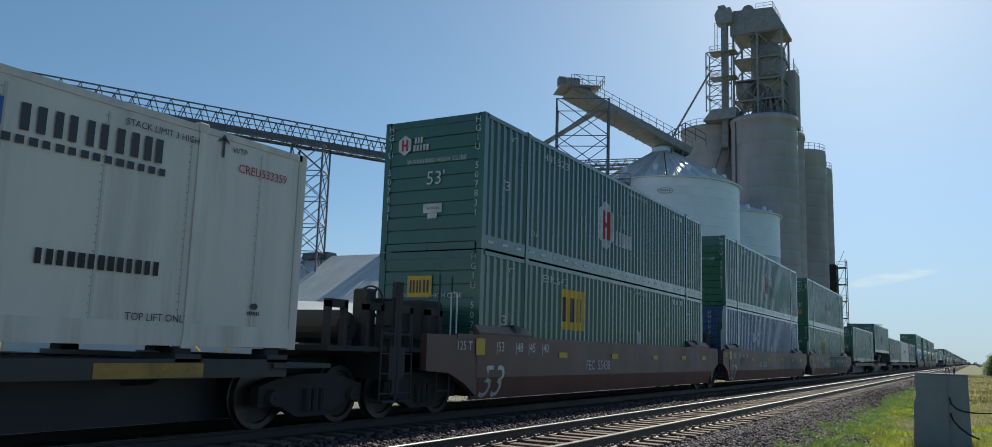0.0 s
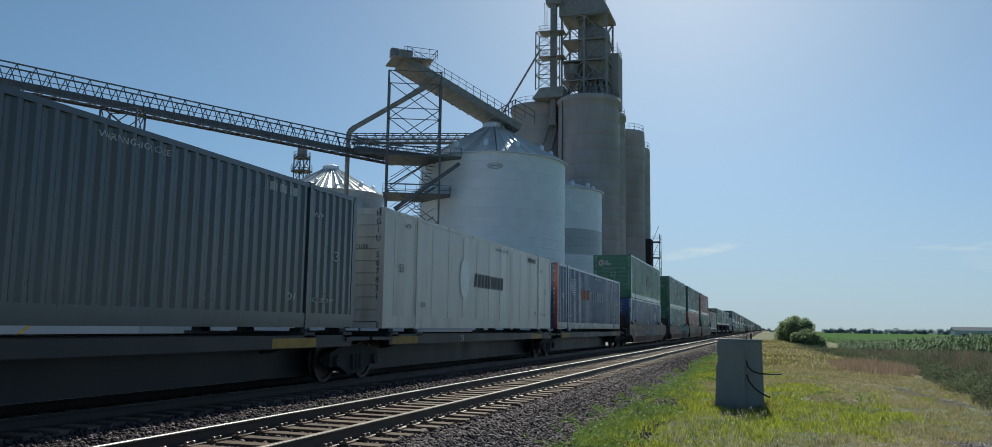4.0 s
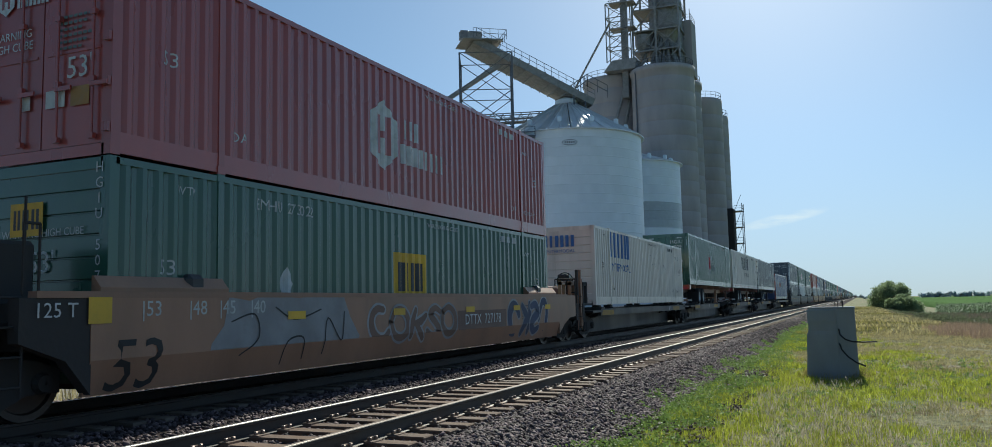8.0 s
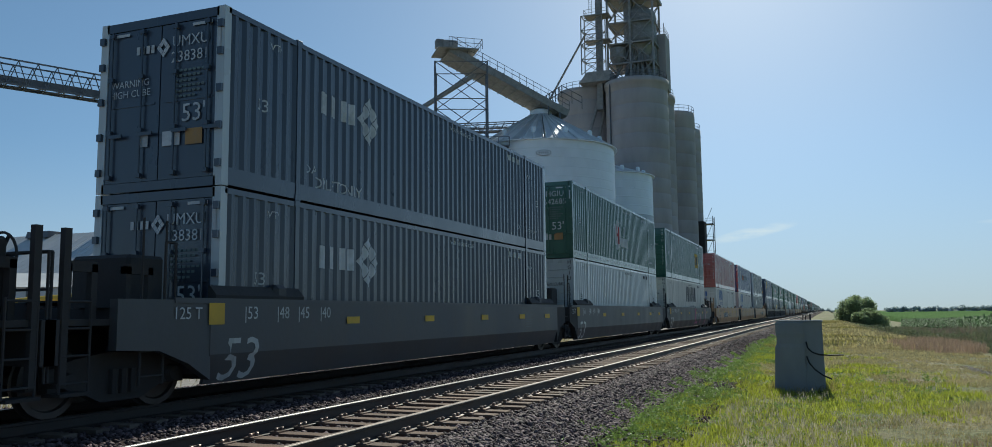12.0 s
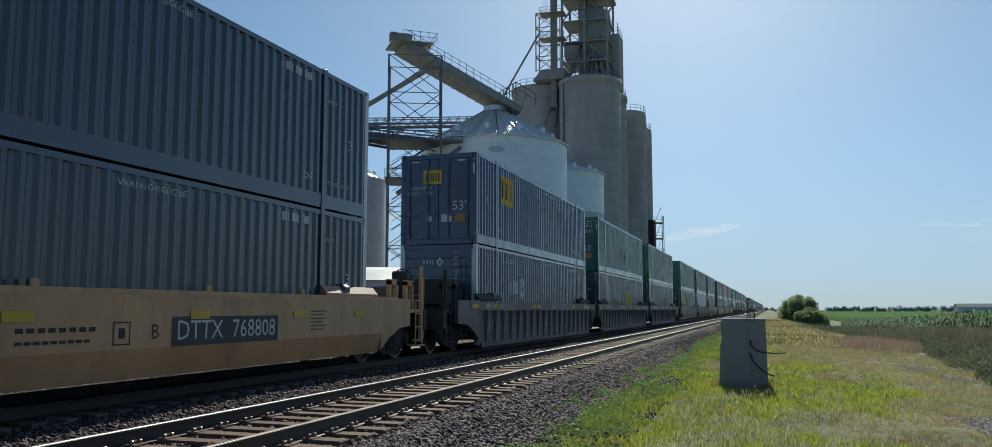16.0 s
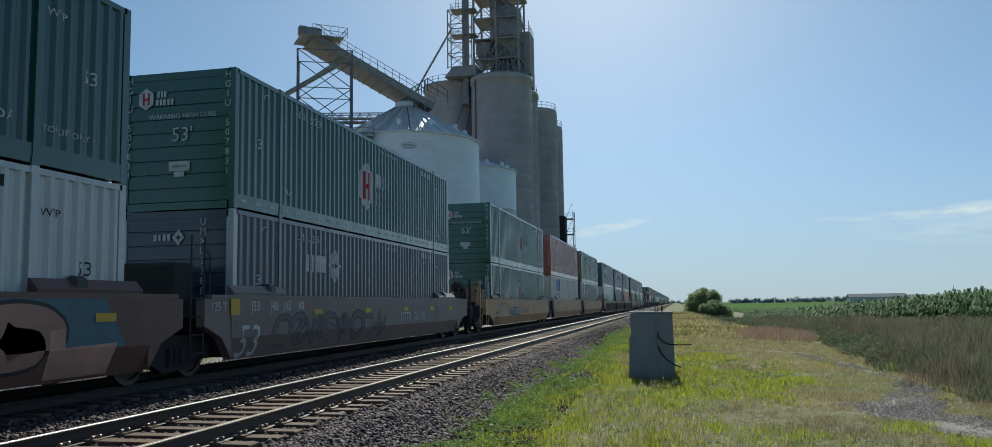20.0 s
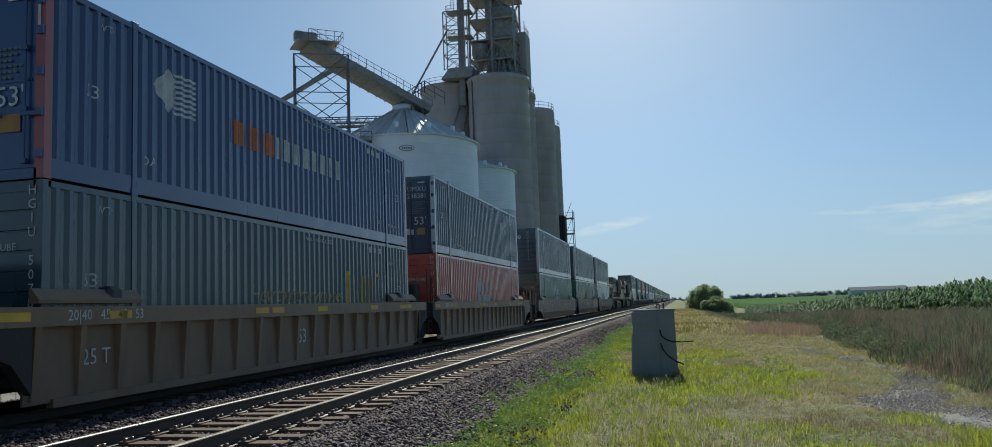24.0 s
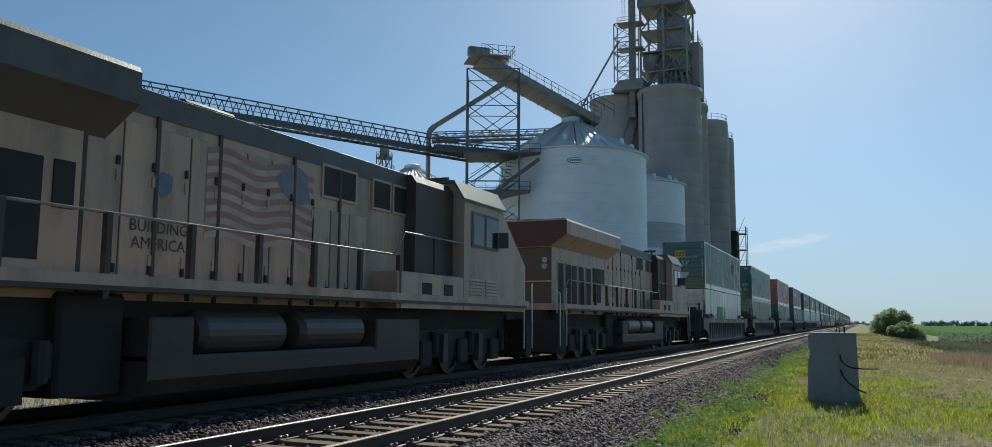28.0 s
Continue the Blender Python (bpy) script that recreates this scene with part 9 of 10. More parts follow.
M_SHIELD = mat("faded shield paint", (0.12, 0.18, 0.30), dirt=(0.3, 0.24, 0.19), damt=0.7, dscale=6, rand=0.03)
M_WORNRAIL = mat("worn brown hand rail steel", (0.20, 0.17, 0.155), rough=0.35, metal=0.5, dirt=RUST, damt=0.5)
M_RESERVOIR = mat("dusty steel reservoir paint", (0.07, 0.064, 0.06), rough=0.4, dirt=(0.05, 0.043, 0.037), damt=0.7, rand=0.06)
M_FLAGRED = mat("sun-bleached red flag paint", (0.38, 0.21, 0.175), dirt=(0.28, 0.2, 0.16), damt=0.9, dscale=3, rand=0.03)
M_FLAGPALE = mat("sun-bleached pale flag paint", (0.50, 0.40, 0.32), dirt=(0.27, 0.21, 0.15), damt=0.7, dscale=3, rand=0.03)
M_FLAGBLUE = mat("sun-bleached blue flag paint", (0.19, 0.21, 0.25), dirt=(0.26, 0.24, 0.22), damt=0.9, dscale=3, rand=0.03)


def make_loco(second):
    L = 22.3
    t = thing("locomotive", "grimy yellow and grey diesel locomotive" + (", faded red end" if second else ", flag on its hood"), "locomotive", "locomotives")
    part("sill", MB().box(-1.53, 1.53, 0.9, 21.4, 1.60, 1.80), M_LOCO, t, "walkway sill")
    part("sill_stripe", MB().box(1.53, 1.536, 1.2, 21.2, 1.60, 1.66), M_SOOT, t)
    part("underframe", MB().box(-0.9, 0.9, 0.6, 21.7, 0.95, 1.60), M_UNDER, t)
    # long hood
    part("hood", MB().prism([(-0.92, 1.5), (0.92, 1.5), (0.92, 4.415), (0.915, 4.42), (-0.915, 4.42), (-0.92, 4.415)], "y", 7.2, 15.5), M_LOCO, t, "long hood")
    part("hood_roof", MB().prism([(-0.935, 4.08), (0.935, 4.08), (0.935, 4.435), (0.93, 4.44), (-0.93, 4.44), (-0.935, 4.435)], "y", 7.2, 15.5), M_LOCOGREY, t, "grey roof band")
    part("radiator_house", MB().box(-0.98, 0.98, 1.3, 7.25, 1.5, 3.9), M_LOCO, t)
    part("radiator_wing", MB().prism([(-0.95, 3.6), (0.95, 3.6), (1.55, 4.0), (1.55, 4.42), (1.5, 4.5), (-1.5, 4.5), (-1.55, 4.42), (-1.55, 4.0)], "y", 1.1, 7.6), M_LOCOGREY if not second else M_LOCO, t, "flared radiator wing")
    part("wing_end", MB().prism([(-1.0, 3.62), (1.0, 3.62), (1.56, 4.01), (1.56, 4.44), (-1.56, 4.44), (-1.56, 4.01)], "y", 1.06, 1.1), M_LOCORED if second else M_ENDPAINT, t, "end face of the wing")
    part("end_face", MB().bev(-0.96, 0.96, 1.262, 1.3, 1.82, 3.6, 0.01), M_ENDPAINT, t, "rust-stained rear end face")
    fans = MB()
    for y in (2.6, 4.4, 6.2):
        fans.lathe([(0.75, 4.5), (0.75, 4.62), (0.6, 4.64), (0.02, 4.6)], 20, at=(0, y, 0))
    part("roof_fans", fans, M_LOCOGREY, t)
    # radiator screens and doors
    for y in (1.75, 2.55, 3.15, 3.95, 4.8):
        g = part("screen_frame", cmesh(("loco_scr", 1), lambda: MB().box(0.0, 0.03, 0, 0.62, 0, 1.45)), M_LOCO, t, at=pose(0.98, y, 1.75))
        part("screen", cmesh(("loco_scr", 2), lambda: MB().box(0.03, 0.04, 0.06, 0.56, 0.06, 1.39)), M_GRILL, g)
    part("screen", MB().box(0.98, 1.0, 5.7, 6.7, 1.95, 3.2), M_GRILL, t, "dark radiator screen")
    part("screen", MB().box(0.98, 1.0, 6.85, 7.15, 2.6, 3.2), M_GRILL, t)
    d = cmesh("loco_door", lambda: MB().bev(0.0, 0.028, 0.015, 0.60, 0.0, 2.35, 0.008).box(0.028, 0.05, 0.5, 0.55, 0.4, 0.55).box(0.028, 0.05, 0.5, 0.55, 1.5, 1.65))
    latch = cmesh("loco_latch", lambda: MB().bev(0.028, 0.06, 0.49, 0.555, 0.0, 0.12, 0.01))
    gap = cmesh("loco_gap", lambda: MB().box(0.0, 0.012, -0.012, 0.012, 0.0, 2.35))
    y = 7.3
    while y < 12.0:
        leaf = part("hood_door", d, M_LOCO, t, at=pose(0.92, y, 1.58))
        for z in (0.28, 1.72):
            part("latch", latch, M_GRILL, leaf, at=pose(0, 0, z))
        part("door_gap", gap, M_SOOT, t, at=pose(0.92, y, 1.58))
        y += 0.615
    for yy in (7.3, 8.5, 9.75, 11.6, 13.0):
        part("hood_seam", cmesh("loco_seam", lambda: MB().box(0.92, 0.965, -0.03, 0.03, 1.5, 4.1)), M_SOOT, t, at=pose(0, yy, 0))
    for yy, w in ((12.47, 1.04), (14.2, 0.62), (15.0, 0.5)):
        f = part("vent_frame", MB().box(0.92, 0.955, yy - 0.06, yy + w + 0.06, 3.5, 4.14), M_LOCO, t)
        part("vent_mesh", MB().box(0.955, 0.962, yy, yy + w, 3.55, 4.09), M_GRILL, f)
    for k in range(3):
        leaf = part("hood_door", d, M_LOCO, t, at=pose(0.92, 12.1 + k * 0.62, 1.55) @ Matrix.Diagonal((1, 1, 0.74, 1)))
        part("latch", latch, M_GRILL, leaf, at=pose(0, 0, 0.3))
        part("door_gap", gap, M_SOOT, t, at=pose(0.92, 12.1 + k * 0.62, 1.55) @ Matrix.Diagonal((1, 1, 0.74, 1)))
    part("exhaust", MB().bev(-0.5, 0.5, 9.4, 10.6, 4.45, 4.66, 0.05), M_SOOT, t, "exhaust housing")
    rf = MB()
    for yy in (8.2, 12.2, 13.6, 14.6):
        rf.bev(-0.35, 0.35, yy, yy + 0.5, 4.45, 4.62, 0.05)
    part("roof_boxes", rf, M_LOCOGREY, t)
    # blower box and cab
    part("blower_box", MB().prism([(-1.2, 1.5), (1.2, 1.5), (1.2, 4.25), (1.08, 4.42), (-1.08, 4.42), (-1.2, 4.25)], "y", 15.5, 17.3), M_SOOT, t, "sooty equipment cab")
    part("battery_box", MB().bev(-1.5, 1.5, 14.3, 17.3, 1.5, 2.25, 0.03), M_LOCO, t, "low box beside the walkway")
    for yy in (15.3, 16.3):
        part("box_vent", MB().box(1.5, 1.512, yy, yy + 0.42, 1.75, 2.05), M_GRILL, t)
    part("cab", MB().prism([(-1.5, 1.5), (1.5, 1.5), (1.5, 4.1), (1.25, 4.5), (-1.25, 4.5), (-1.5, 4.1)], "y", 17.3, 19.5), M_LOCO, t, "crew cab")
    part("cab_roof", MB().prism([(1.54, 4.06), (1.54, 4.12), (1.27, 4.56), (-1.27, 4.56), (-1.54, 4.12), (-1.54, 4.06), (-1.24, 4.5), (1.24, 4.5)], "y", 17.2, 19.75), M_LOCOGREY, t, "grey cab roof")
    part("nose", MB().prism([(19.5, 1.5), (21.35, 1.5), (21.35, 2.9), (20.9, 3.2), (19.5, 3.65)], "x", -1.1, 1.1), M_LOCO, t, "sloping nose")
    part("nose_side", MB().prism([(19.5, 1.5), (21.3, 1.5), (21.3, 2.75), (19.5, 4.2)], "x", 1.1, 1.45), M_LOCO, t)
    for a, b in ((17.75, 18.35), (18.5, 19.2)):
        w = part("cab_window", MB().box(1.5, 1.525, a - 0.06, b + 0.06, 3.0, 3.86), M_LOCOGREY, t, "window frame")
        part("pane", MB().box(1.525, 1.53, a, b, 3.07, 3.79), glass(), w)
    for a in (17.6, 18.5):
        lv = MB()
        for k in range(8):
            lv.prism([(1.5, 1.62 + k * 0.08), (1.53, 1.63 + k * 0.08), (1.5, 1.69 + k * 0.08)], "y", a, a + 0.7)
        part("louvre", lv, M_LOCO, t, "louvred vent")
    part("mirror", MB().box(1.5, 1.75, 19.35, 19.4, 3.1, 3.5), M_LOCOGREY, t)
    part("horn", MB().bar((0.2, 18.6, 4.68), (0.2, 18.6, 4.85), 0.08).bar((-0.2, 18.6, 4.85), (0.4, 18.6, 4.85), 0.12, n=8), M_SOOT, t)
    # fuel tank, reservoirs
    part("fuel_tank", MB().prism([(-1.4, 0.76), (-1.45, 0.7), (-1.45, 0.46), (-1.3, 0.25), (-1.1, 0.17), (1.1, 0.17), (1.3, 0.25), (1.45, 0.46), (1.45, 0.7), (1.4, 0.76)], "y", 8.05, 15.3), M_TANK, t, "wide fuel tank")
    for a, b in ((8.05, 8.85), (13.6, 15.3)):
        part("tank_box", MB().bev(-1.46, 1.46, a, b, 0.7, 1.28, 0.03), M_TANK, t)
    for a in (9.0, 11.3):
        part("air_reservoir", MB().lathe([(0.02, a), (0.24, a + 0.04), (0.33, a + 0.14), (0.33, a + 1.88), (0.24, a + 1.98), (0.02, a + 2.02)], 22, "y", at=(1.12, 0, 1.06)), M_RESERVOIR, t, "round air reservoir")
    part("equipment_box", MB().bev(-1.12, 1.12, 6.95, 7.95, 0.3, 1.58, 0.05), M_UNDER, t, "dark equipment between truck and tank")
    part("equipment_box", MB().bev(-1.2, 1.2, 1.2, 2.0, 0.25, 1.6, 0.05), M_UNDER, t)
    for yc in (4.4, 17.9):
        for s in (1, -1):
            fr = MB()
            fr.prism([(-2.5, 0.55), (-2.3, 0.42), (2.3, 0.42), (2.5, 0.55), (2.5, 0.95), (1.9, 1.05), (-1.9, 1.05), (-2.5, 0.95)], "x", 0.95, 1.12)
            for k in (-1.85, 0, 1.85):
                fr.bev(1.12, 1.24, k - 0.24, k + 0.24, 0.28, 0.82, 0.04)
                fr.lathe([(0.1, 0.5), (0.1, 1.0)], 8, "z", at=(1.2, k + 0.42, 0))
            part("truck_frame", fr, M_UNDER, t, "three-axle truck frame", at=pose(0, yc, 0, 0, 0, 0 if s > 0 else 180))
            for k in (-1.85, 0, 1.85):
                part("wheel", cmesh(("wheel", 0.53), lambda: wheel_mesh(0.53)), M_WHEEL, t, at=pose(s * 0.76, yc + k, 0.53, 0, 0, 0 if s < 0 else 180))
        mo = MB()
        for k in (-0.95, 0.9):
            mo.bev(-0.66, 0.66, k - 0.72, k + 0.72, 0.16, 1.0, 0.08)
        part("traction_motors", mo, M_UNDER, t, "grimy motors between the axles", at=pose(0, yc, 0))
        bc = MB()
        for k in (-1.0, 0.9):
            bc.prism([(k - 0.14, 0.3), (k + 0.14, 0.3), (k + 0.09, 0.95), (k - 0.09, 0.95)], "x", 1.13, 1.26)
        part("brake_gear", bc, M_TANK, t, at=pose(0, yc, 0))
    # railings
    yy = 1.6
    while yy < 14.4:
        part("rail_post", cmesh("loco_post", lambda: MB().bar((0, 0, 1.5), (0, 0, 2.56), 0.085)), M_SOOT, t, at=pose(1.46, yy, 0))
        yy += 1.42
    part("hand_rail", MB().path([(1.46, 1.0, 1.0), (1.46, 1.0, 2.2), (1.46, 1.5, 2.56), (1.46, 14.2, 2.56), (1.46, 14.6, 3.05), (1.46, 17.3, 3.05)], 0.04), M_WORNRAIL, t, "worn steel hand rail")
    for yy in (15.0, 15.9):
        part("rail_post", MB().bar((1.46, yy, 2.25), (1.46, yy, 3.05), 0.05), M_SOOT, t)
    for yb, k in ((0.9, -1), (21.4, 1)):
        st = MB()
        for i in range(4):
            st.box(0.95, 1.5, yb - 0.28, yb + 0.28, 0.35 + i * 0.3, 0.39 + i * 0.3)
        st.box(0.93, 0.96, yb - 0.3, yb + 0.3, 0.3, 1.4)
        part("steps", st, M_UNDER, t, "end steps")
        part("grab_rail", MB().path([(1.5, yb - 0.3, 0.5), (1.5, yb - 0.3, 2.1), (1.2, yb - 0.3, 2.3)], 0.035).path([(1.5, yb + 0.3, 0.5), (1.5, yb + 0.3, 2.3)], 0.035), M_GREY, t)
        part("pilot", MB().prism([(yb, 0.25), (yb + k * 0.35, 0.3), (yb + k * 0.35, 1.3), (yb, 1.3)], "x", -1.45, 1.45), M_UNDER, t)
        part("coupler", MB().bev(-0.13, 0.13, *sorted((yb, yb + k * 0.95)), 0.72, 1.0, 0.04), M_UNDER, t)
    er = MB().path([(-1.3, 0.85, 1.5), (-1.3, 0.85, 2.5), (1.3, 0.85, 2.5), (1.3, 0.85, 1.5)], 0.04)
    part("end_rail", er, M_GREY, t)
    part("headlight", MB().lathe([(0.085, 1.262), (0.085, 1.21), (0.02, 1.2)], 12, "y", at=(0.75, 0, 3.2)).lathe([(0.085, 1.262), (0.085, 1.21), (0.02, 1.2)], 12, "y", at=(0.75, 0, 3.0)), M_GREY, t, "twin end headlight")
    if not second:
        # flag painted on the hood doors: wavy stripes and a blue canton
        for i in range(7):
            q = []
            for k in range(13):
                u = 9.47 + k * 0.223
                q.append((u, 3.86 - i * 0.2 + 0.06 * math.sin(k * 0.9)))
            z = [(a, b - 0.1) for a, b in reversed(q)]
            loops = [[q[k], q[k + 1], z[11 - k], z[12 - k]] for k in range(12)]
            part("flag_stripe", poly(("flag", i), loops), M_FLAGRED, t, at=car_side(0, 0, 0.035, 0.92))
            loops = [[(q[k][0], q[k][1] - 0.1), (q[k + 1][0], q[k + 1][1] - 0.1), (z[11 - k][0], z[11 - k][1] - 0.1), (z[12 - k][0], z[12 - k][1] - 0.1)] for k in range(12)]
            part("flag_stripe", poly(("flagw", i), loops), M_FLAGPALE, t, at=car_side(0, 0, 0.035, 0.92))
        part("flag_canton", poly("canton", [blob(11.6, 3.6, 0.95, 0.62, 5, 0.12)]), M_FLAGBLUE, t, at=car_side(0, 0, 0.04, 0.92))
        part("shield", poly("shield", [[(-0.22, 0.16), (0, 0.22), (0.22, 0.16), (0.2, -0.1), (0, -0.24), (-0.2, -0.1)]]), M_SHIELD, t, "small faded blue shield", at=car_side(8.62, 3.15, 0.04, 0.92) @ Matrix.Scale(0.8, 4))
        part("slogan", WORDS["BUILDING\nAMERICA"], M_SOOT, t, "faded slogan lettering", at=car_side(8.6, 2.4, 0.04, 0.92) @ fit_mark("BUILDING\nAMERICA", 1.04))
    else:
        part("slogan", WORDS["BUILDING\nAMERICA"], M_SOOT, t, "faded slogan lettering", at=car_side(8.6, 2.4, 0.04, 0.92) @ fit_mark("BUILDING\nAMERICA", 1.04))
    return t

# ---------------------------------------------------------------- the train
SPEED = 27.76
LOW, HIGH = 0.38, 3.30       # floors of the lower and the upper container
MOVING = []                  # (thing, place along the track at the start, height)


def ride(t, y, z=0.0):
    t.matrix_basis = pose(TRAIN_TRACK, y, z)
    MOVING.append((t, y, z))
    return t


# place, car kind, first, last, paint, (number, place), then the upper and the lower
# container: style, front, code, emblem's place along and up, placard's place
H5, E6, U2, U3 = "HGIU 507831", "EMHU 6473", "UMXU 262131", "UMXU 2388"
WELLS = [
    (14.5, "smooth", 1, 0, M_BROWN, ("FEC  55438", 5.7), ("hexa_g", "wall", H5, 6.76), ("square_g", "wall", E6, 4.6)),
    (34.1, "smooth", 0, 0, M_BROWN, ("FEC  55438", 5.7), ("hexa_g", "wall", H5, 7.96), ("lozenge_b", "wall", U2, 5.4, 1.75, 8.8)),
    (53.9, "smooth", 0, 1, M_BROWN, ("FEC  55438", 5.2), ("hexa_g", "door", "HGIU\n648274", 7.49), ("square_g", "wall", E6, 5.65, 1.5, 4.2)),
    (167.3, "smooth", 1, 1, M_BROWN, ("FEC  72739", 6.6), ("hexa_l", "wall", H5, 7.64), ("lozenge_b", "wall", U2, 12.4, 1.75, 8.5)),
    (190.9, "smooth", 1, 0, M_BROWN, ("DTTX  727178", 4.5), ("hexa_g", "wall", H5, 7.47), ("hexa_g", "wall", H5, 7.47)),
    (210.3, "smooth", 0, 0, M_RUSTY, None, ("square_u", "door", "EMHU\n641185", 10.2, 2.0), ("square_r", "wall", "", 7.5)),
    (229.7, "smooth", 0, 1, M_RUSTY, ("DTTX  727178", 10.9), ("hexa_r", "door", "", 6.72), ("square_g", "wall", "EMHU 273022", 7.77, 1.5, 3.6)),
    (343.4, "smooth", 1, 0, M_GREYCAR, None, ("lozenge_s", "door", "UMXU\n238381", 4.0), ("lozenge_s", "door", "UMXU\n238381", 4.0)),
    (362.8, "smooth", 0, 0, M_GREYCAR, None, ("hexa_g", "door", "HGIU\n642685", 7.3), ("lozenge_w", "wall", "")),
    (382.1, "smooth", 0, 1, M_BLACKCAR, None, ("square_u", "wall", E6, 12.5, 1.6, 14.0), ("bold", "wall", "", 9.6)),
    (405.7, "smooth", 1, 0, M_YELLOW, ("DTTX  768808", 4.6), ("plain_r", "wall", ""), ("tri_w", "wall", "")),
    (425.3, "smooth", 0, 0, M_YELLOW, None, ("arrow", "door", ""), ("tri_w", "wall", "")),
    (444.9, "smooth", 0, 1, M_YELLOW, ("DTTX  768808", 10.9), ("lozenge_s", "wall", U3, 4.6), ("lozenge_s", "wall", U3, 4.6)),
    (468.5, "ribbed", 1, 0, M_GREYCAR, None, ("square_b", "door", "", 3.2, 2.05), ("lozenge_n", "wall", U3, 4.6)),
    (488.0, "ribbed", 0, 0, M_GREYCAR, None, ("hexa_g", "door", "HGIU\n642685", 7.14), ("tri_b", "wall", "", 9.94)),
    (507.6, "ribbed", 0, 1, M_GREYCAR, ("WRWK  4537", 4.2), ("hexa_g", "wall", H5, 7.2), ("tri_b", "wall", "", 10.3)),
    (531.2, "smooth", 1, 0, M_TAN, ("DTTX  765179", 5.75), ("hexa_g", "wall", H5, 7.38), ("square_g", "wall", E6, 5.75)),
    (550.8, "smooth", 0, 0, M_BROWN, None, ("square_u", "wall", E6, 11.0), ("lozenge_w", "wall", "")),
    (570.3, "smooth", 0, 1, M_GREYTAN, ("DTTX  765179", 10.9), ("hexa_g", "wall", H5, 7.4), ("lozenge_s", "wall", U3, 4.6)),
    (594.0, "smooth", 1, 0, M_YELLOW, ("DTTX  768808", 4.6), ("hexa_g", "wall", H5, 8.15), ("hexa_g", "wall", H5, 7.4)),
    (613.6, "smooth", 0, 0, M_YELLOW, None, ("hexa_r", "wall", "", 6.53), ("tri_w", "wall", "")),
    (633.1, "smooth", 0, 1, M_YELLOW, None, ("hexa_g", "wall", H5, 7.4), ("lozenge_s", "wall", U3, 4.2)),
    (656.7, "ribbed", 1, 0, M_TAN, None, ("lozenge_s", "wall", U3, 4.2), ("stripe", "wall", "")),
    (676.2, "ribbed", 0, 0, M_TAN, None, ("arrow", "door", ""), ("tri_b", "wall", "", 12.3)),
    (695.7, "ribbed", 0, 1, M_TAN, None, ("lozenge_s", "door", "UMXU\n238381", 12.4), ("hexa_o", "wall", "", 7.0)),
    (719.2, "smooth", 1, 0, M_TAN, ("DTTX  723402", 4.5), ("lozenge_s", "wall", U3, 4.6), ("hexa_g", "wall", H5, 6.9)),
    (738.7, "smooth", 0, 0, M_TAN, None, ("lozenge_s", "wall", U3, 4.1), ("square_g", "wall", E6, 7.7, 1.5, 3.5)),
    (758.1, "smooth", 0, 1, M_BROWN, ("DTTX  723402", 11.06), ("lozenge_s", "wall", U3, 4.3), ("stripe", "wall", "IGXU 560936", 6.9)),
    (829.0, "ribbed", 1, 1, M_GREYCAR, None, ("square_u", "wall", None), ("stripe", "wall", None)),
    (853.0, "ribbed", 1, 1, M_GREYCAR, None, ("hexa_g", "door", None), ("hexa_g", "wall", None)),
    (877.5, "ribbed", 1, 1, M_GREYCAR, None, ("hexa_r", "wall", None), ("square_g", "wall", None)),
]


def load(box):
    return make_container(box[0], box[1], box[2], True, *box[3:])


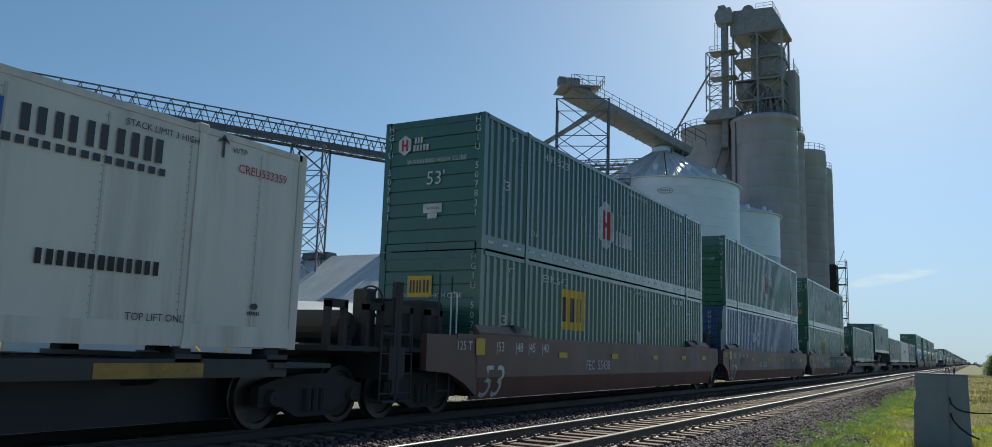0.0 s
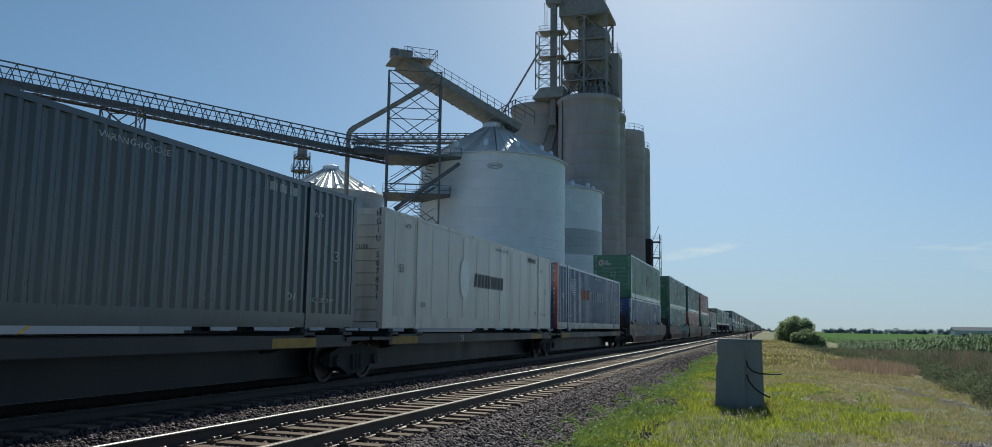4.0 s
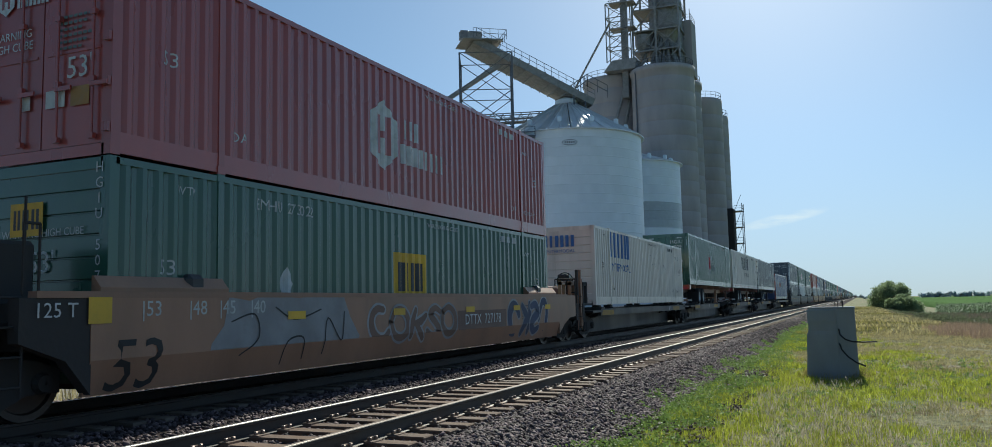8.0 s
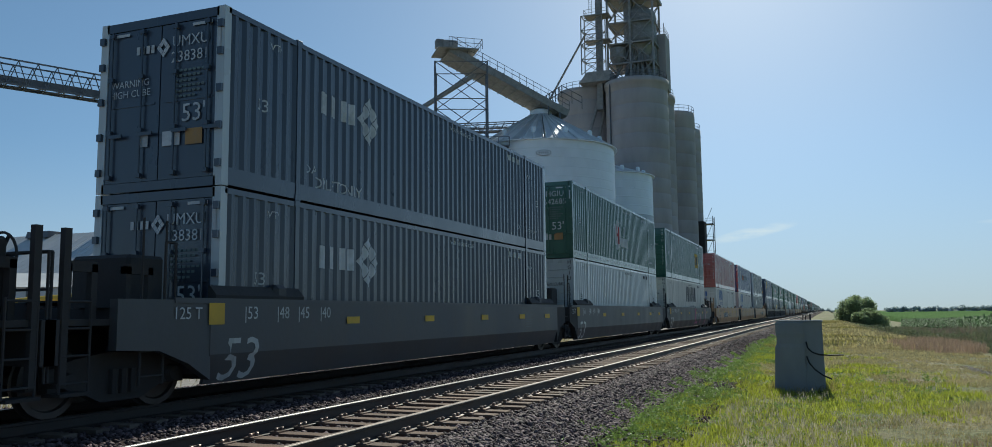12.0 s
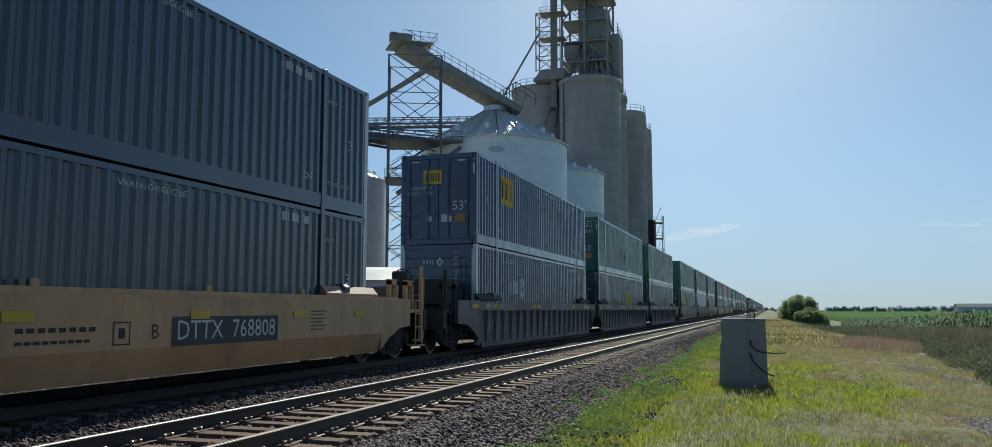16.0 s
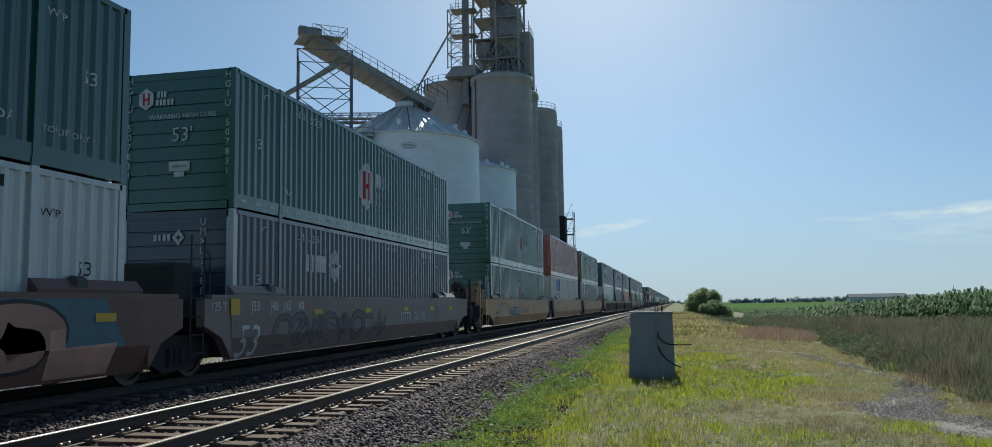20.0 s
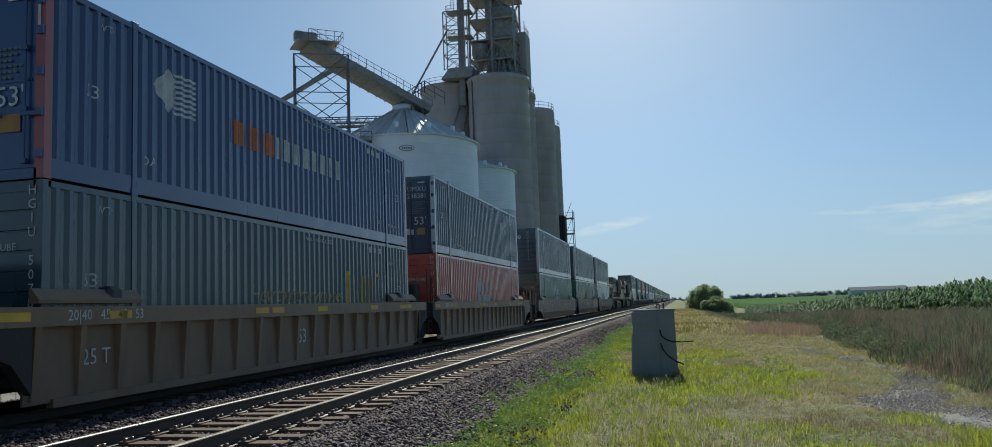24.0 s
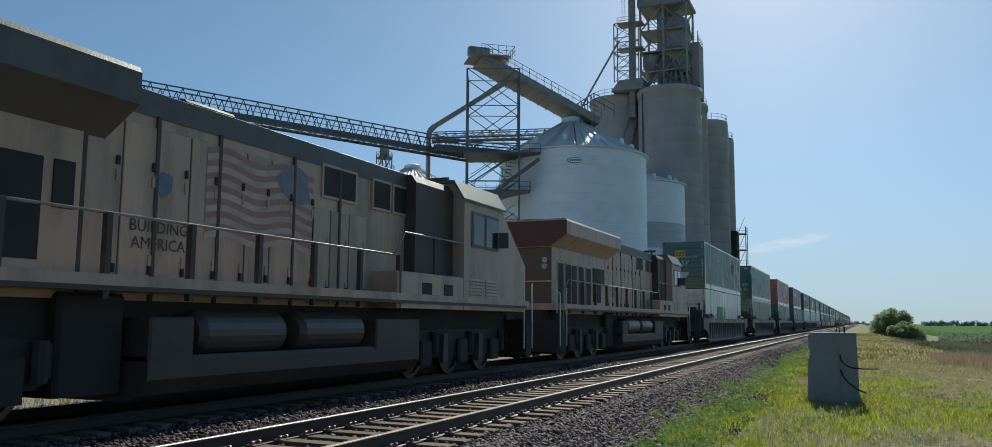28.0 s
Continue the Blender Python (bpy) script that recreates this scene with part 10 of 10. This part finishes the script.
def build_train():
    for y, kind, a, b, paint, num, up, lo in WELLS:
        car = make_well(kind, a, b, paint, num)
        decorate(car, y)
        ride(car, y)
        ride(load(lo), y, LOW)
        ride(load(up), y, HIGH)
    # spine car platforms: place, first, last, chassis paint, container
    for i, (y, a, b, ch, box) in enumerate([
            (-6.9, 0, 1, None, ("riveted", "wall", "")),
            (75.8, 1, 0, None, ("hexa_g", "door", "HGIU\n501019", 6.94)), (94.0, 0, 0, M_BLACKCAR, ("hexa_g", "door", "HGIU\n504238", 7.09)), (111.4, 0, 0, None, ("square_s", "wall", "")),
            (129.0, 0, 0, None, ("script", "wall", "")), (146.4, 0, 1, None, ("arrow", "wall", "")),
            (250.9, 1, 0, None, ("tri_m", "wall", "")), (269.2, 0, 0, M_ORANGE, ("hexa_g", "door", "HGIU\n649091", 7.1)), (286.7, 0, 0, M_RED, ("bold", "door", "")),
            (304.0, 0, 0, M_BLACKCAR, ("lozenge_s", "door", "", 12.1, 1.6, 8.25)), (321.7, 0, 1, None, ("arrow", "door", ""))]):
        ride(make_spine(a, b, ch is not None, i, y == 250.9), y)
        if ch is not None:
            ride(make_chassis(ch), y)
        ride(load(box), y, 2.14 if ch is not None else 1.16)
    ride(make_loco(False), 777.4)
    ride(make_loco(True), 800.9)
    # the rest of the train, far off: plainer copies
    r = random.Random(5)
    ups = [make_container(s, "wall", "", False) for s in ("hexa_g", "lozenge_s", "hexa_r", "square_u", "square_b", "lozenge_w")]
    wells = [make_well(k, 1, 1, p, full=False) for k, p in (("ribbed", M_GREYCAR), ("smooth", M_BROWN), ("smooth", M_YELLOW))]
    used = set()

    def copy_of(o, y, z):
        if o in used:
            o = copy_thing(o, pose(0, 0, 0))
        else:
            used.add(o)
        ride(o, y, z)
    y = 901.5
    k = 0
    while y < 1560:
        copy_of(wells[(k // 3) % 3], y, 0)
        copy_of(ups[r.randrange(len(ups))], y, LOW)
        copy_of(ups[r.choice((0, 0, 1, 2, 3, 4, 0))], y, HIGH)
        y += 19.6 if k % 3 else 23.6
        k += 1
    for o in ups + wells:
        if o not in used:
            ride(o, y, LOW)
            y += 19.6


build_train()


# the shoulder and the turf go on beside and behind the viewpoint
stones("ballast_stones", -7.35, -3.2, -12, 4.6, 14000, 0.042, bed_z, "grey crushed stones of the shoulder beside the viewpoint")
gx, gy = verge_points(26000, -3.0, 5.5, -8, 5.6, 1.0)
blades("short_grass", gx, gy, rng.uniform(0.03, 0.1, len(gx)), 0.004, rng.uniform(0.2, 1.1, len(gx)), M_OLIVE, "short dull green grass beside the viewpoint")


def motions():
    """The whole train rolls past at an even speed."""
    for t, y, z in MOVING:
        walk(t, [(0.0, pose(TRAIN_TRACK, y, z)), (28.0, pose(TRAIN_TRACK, y - SPEED * 28.0, z))])


motions()
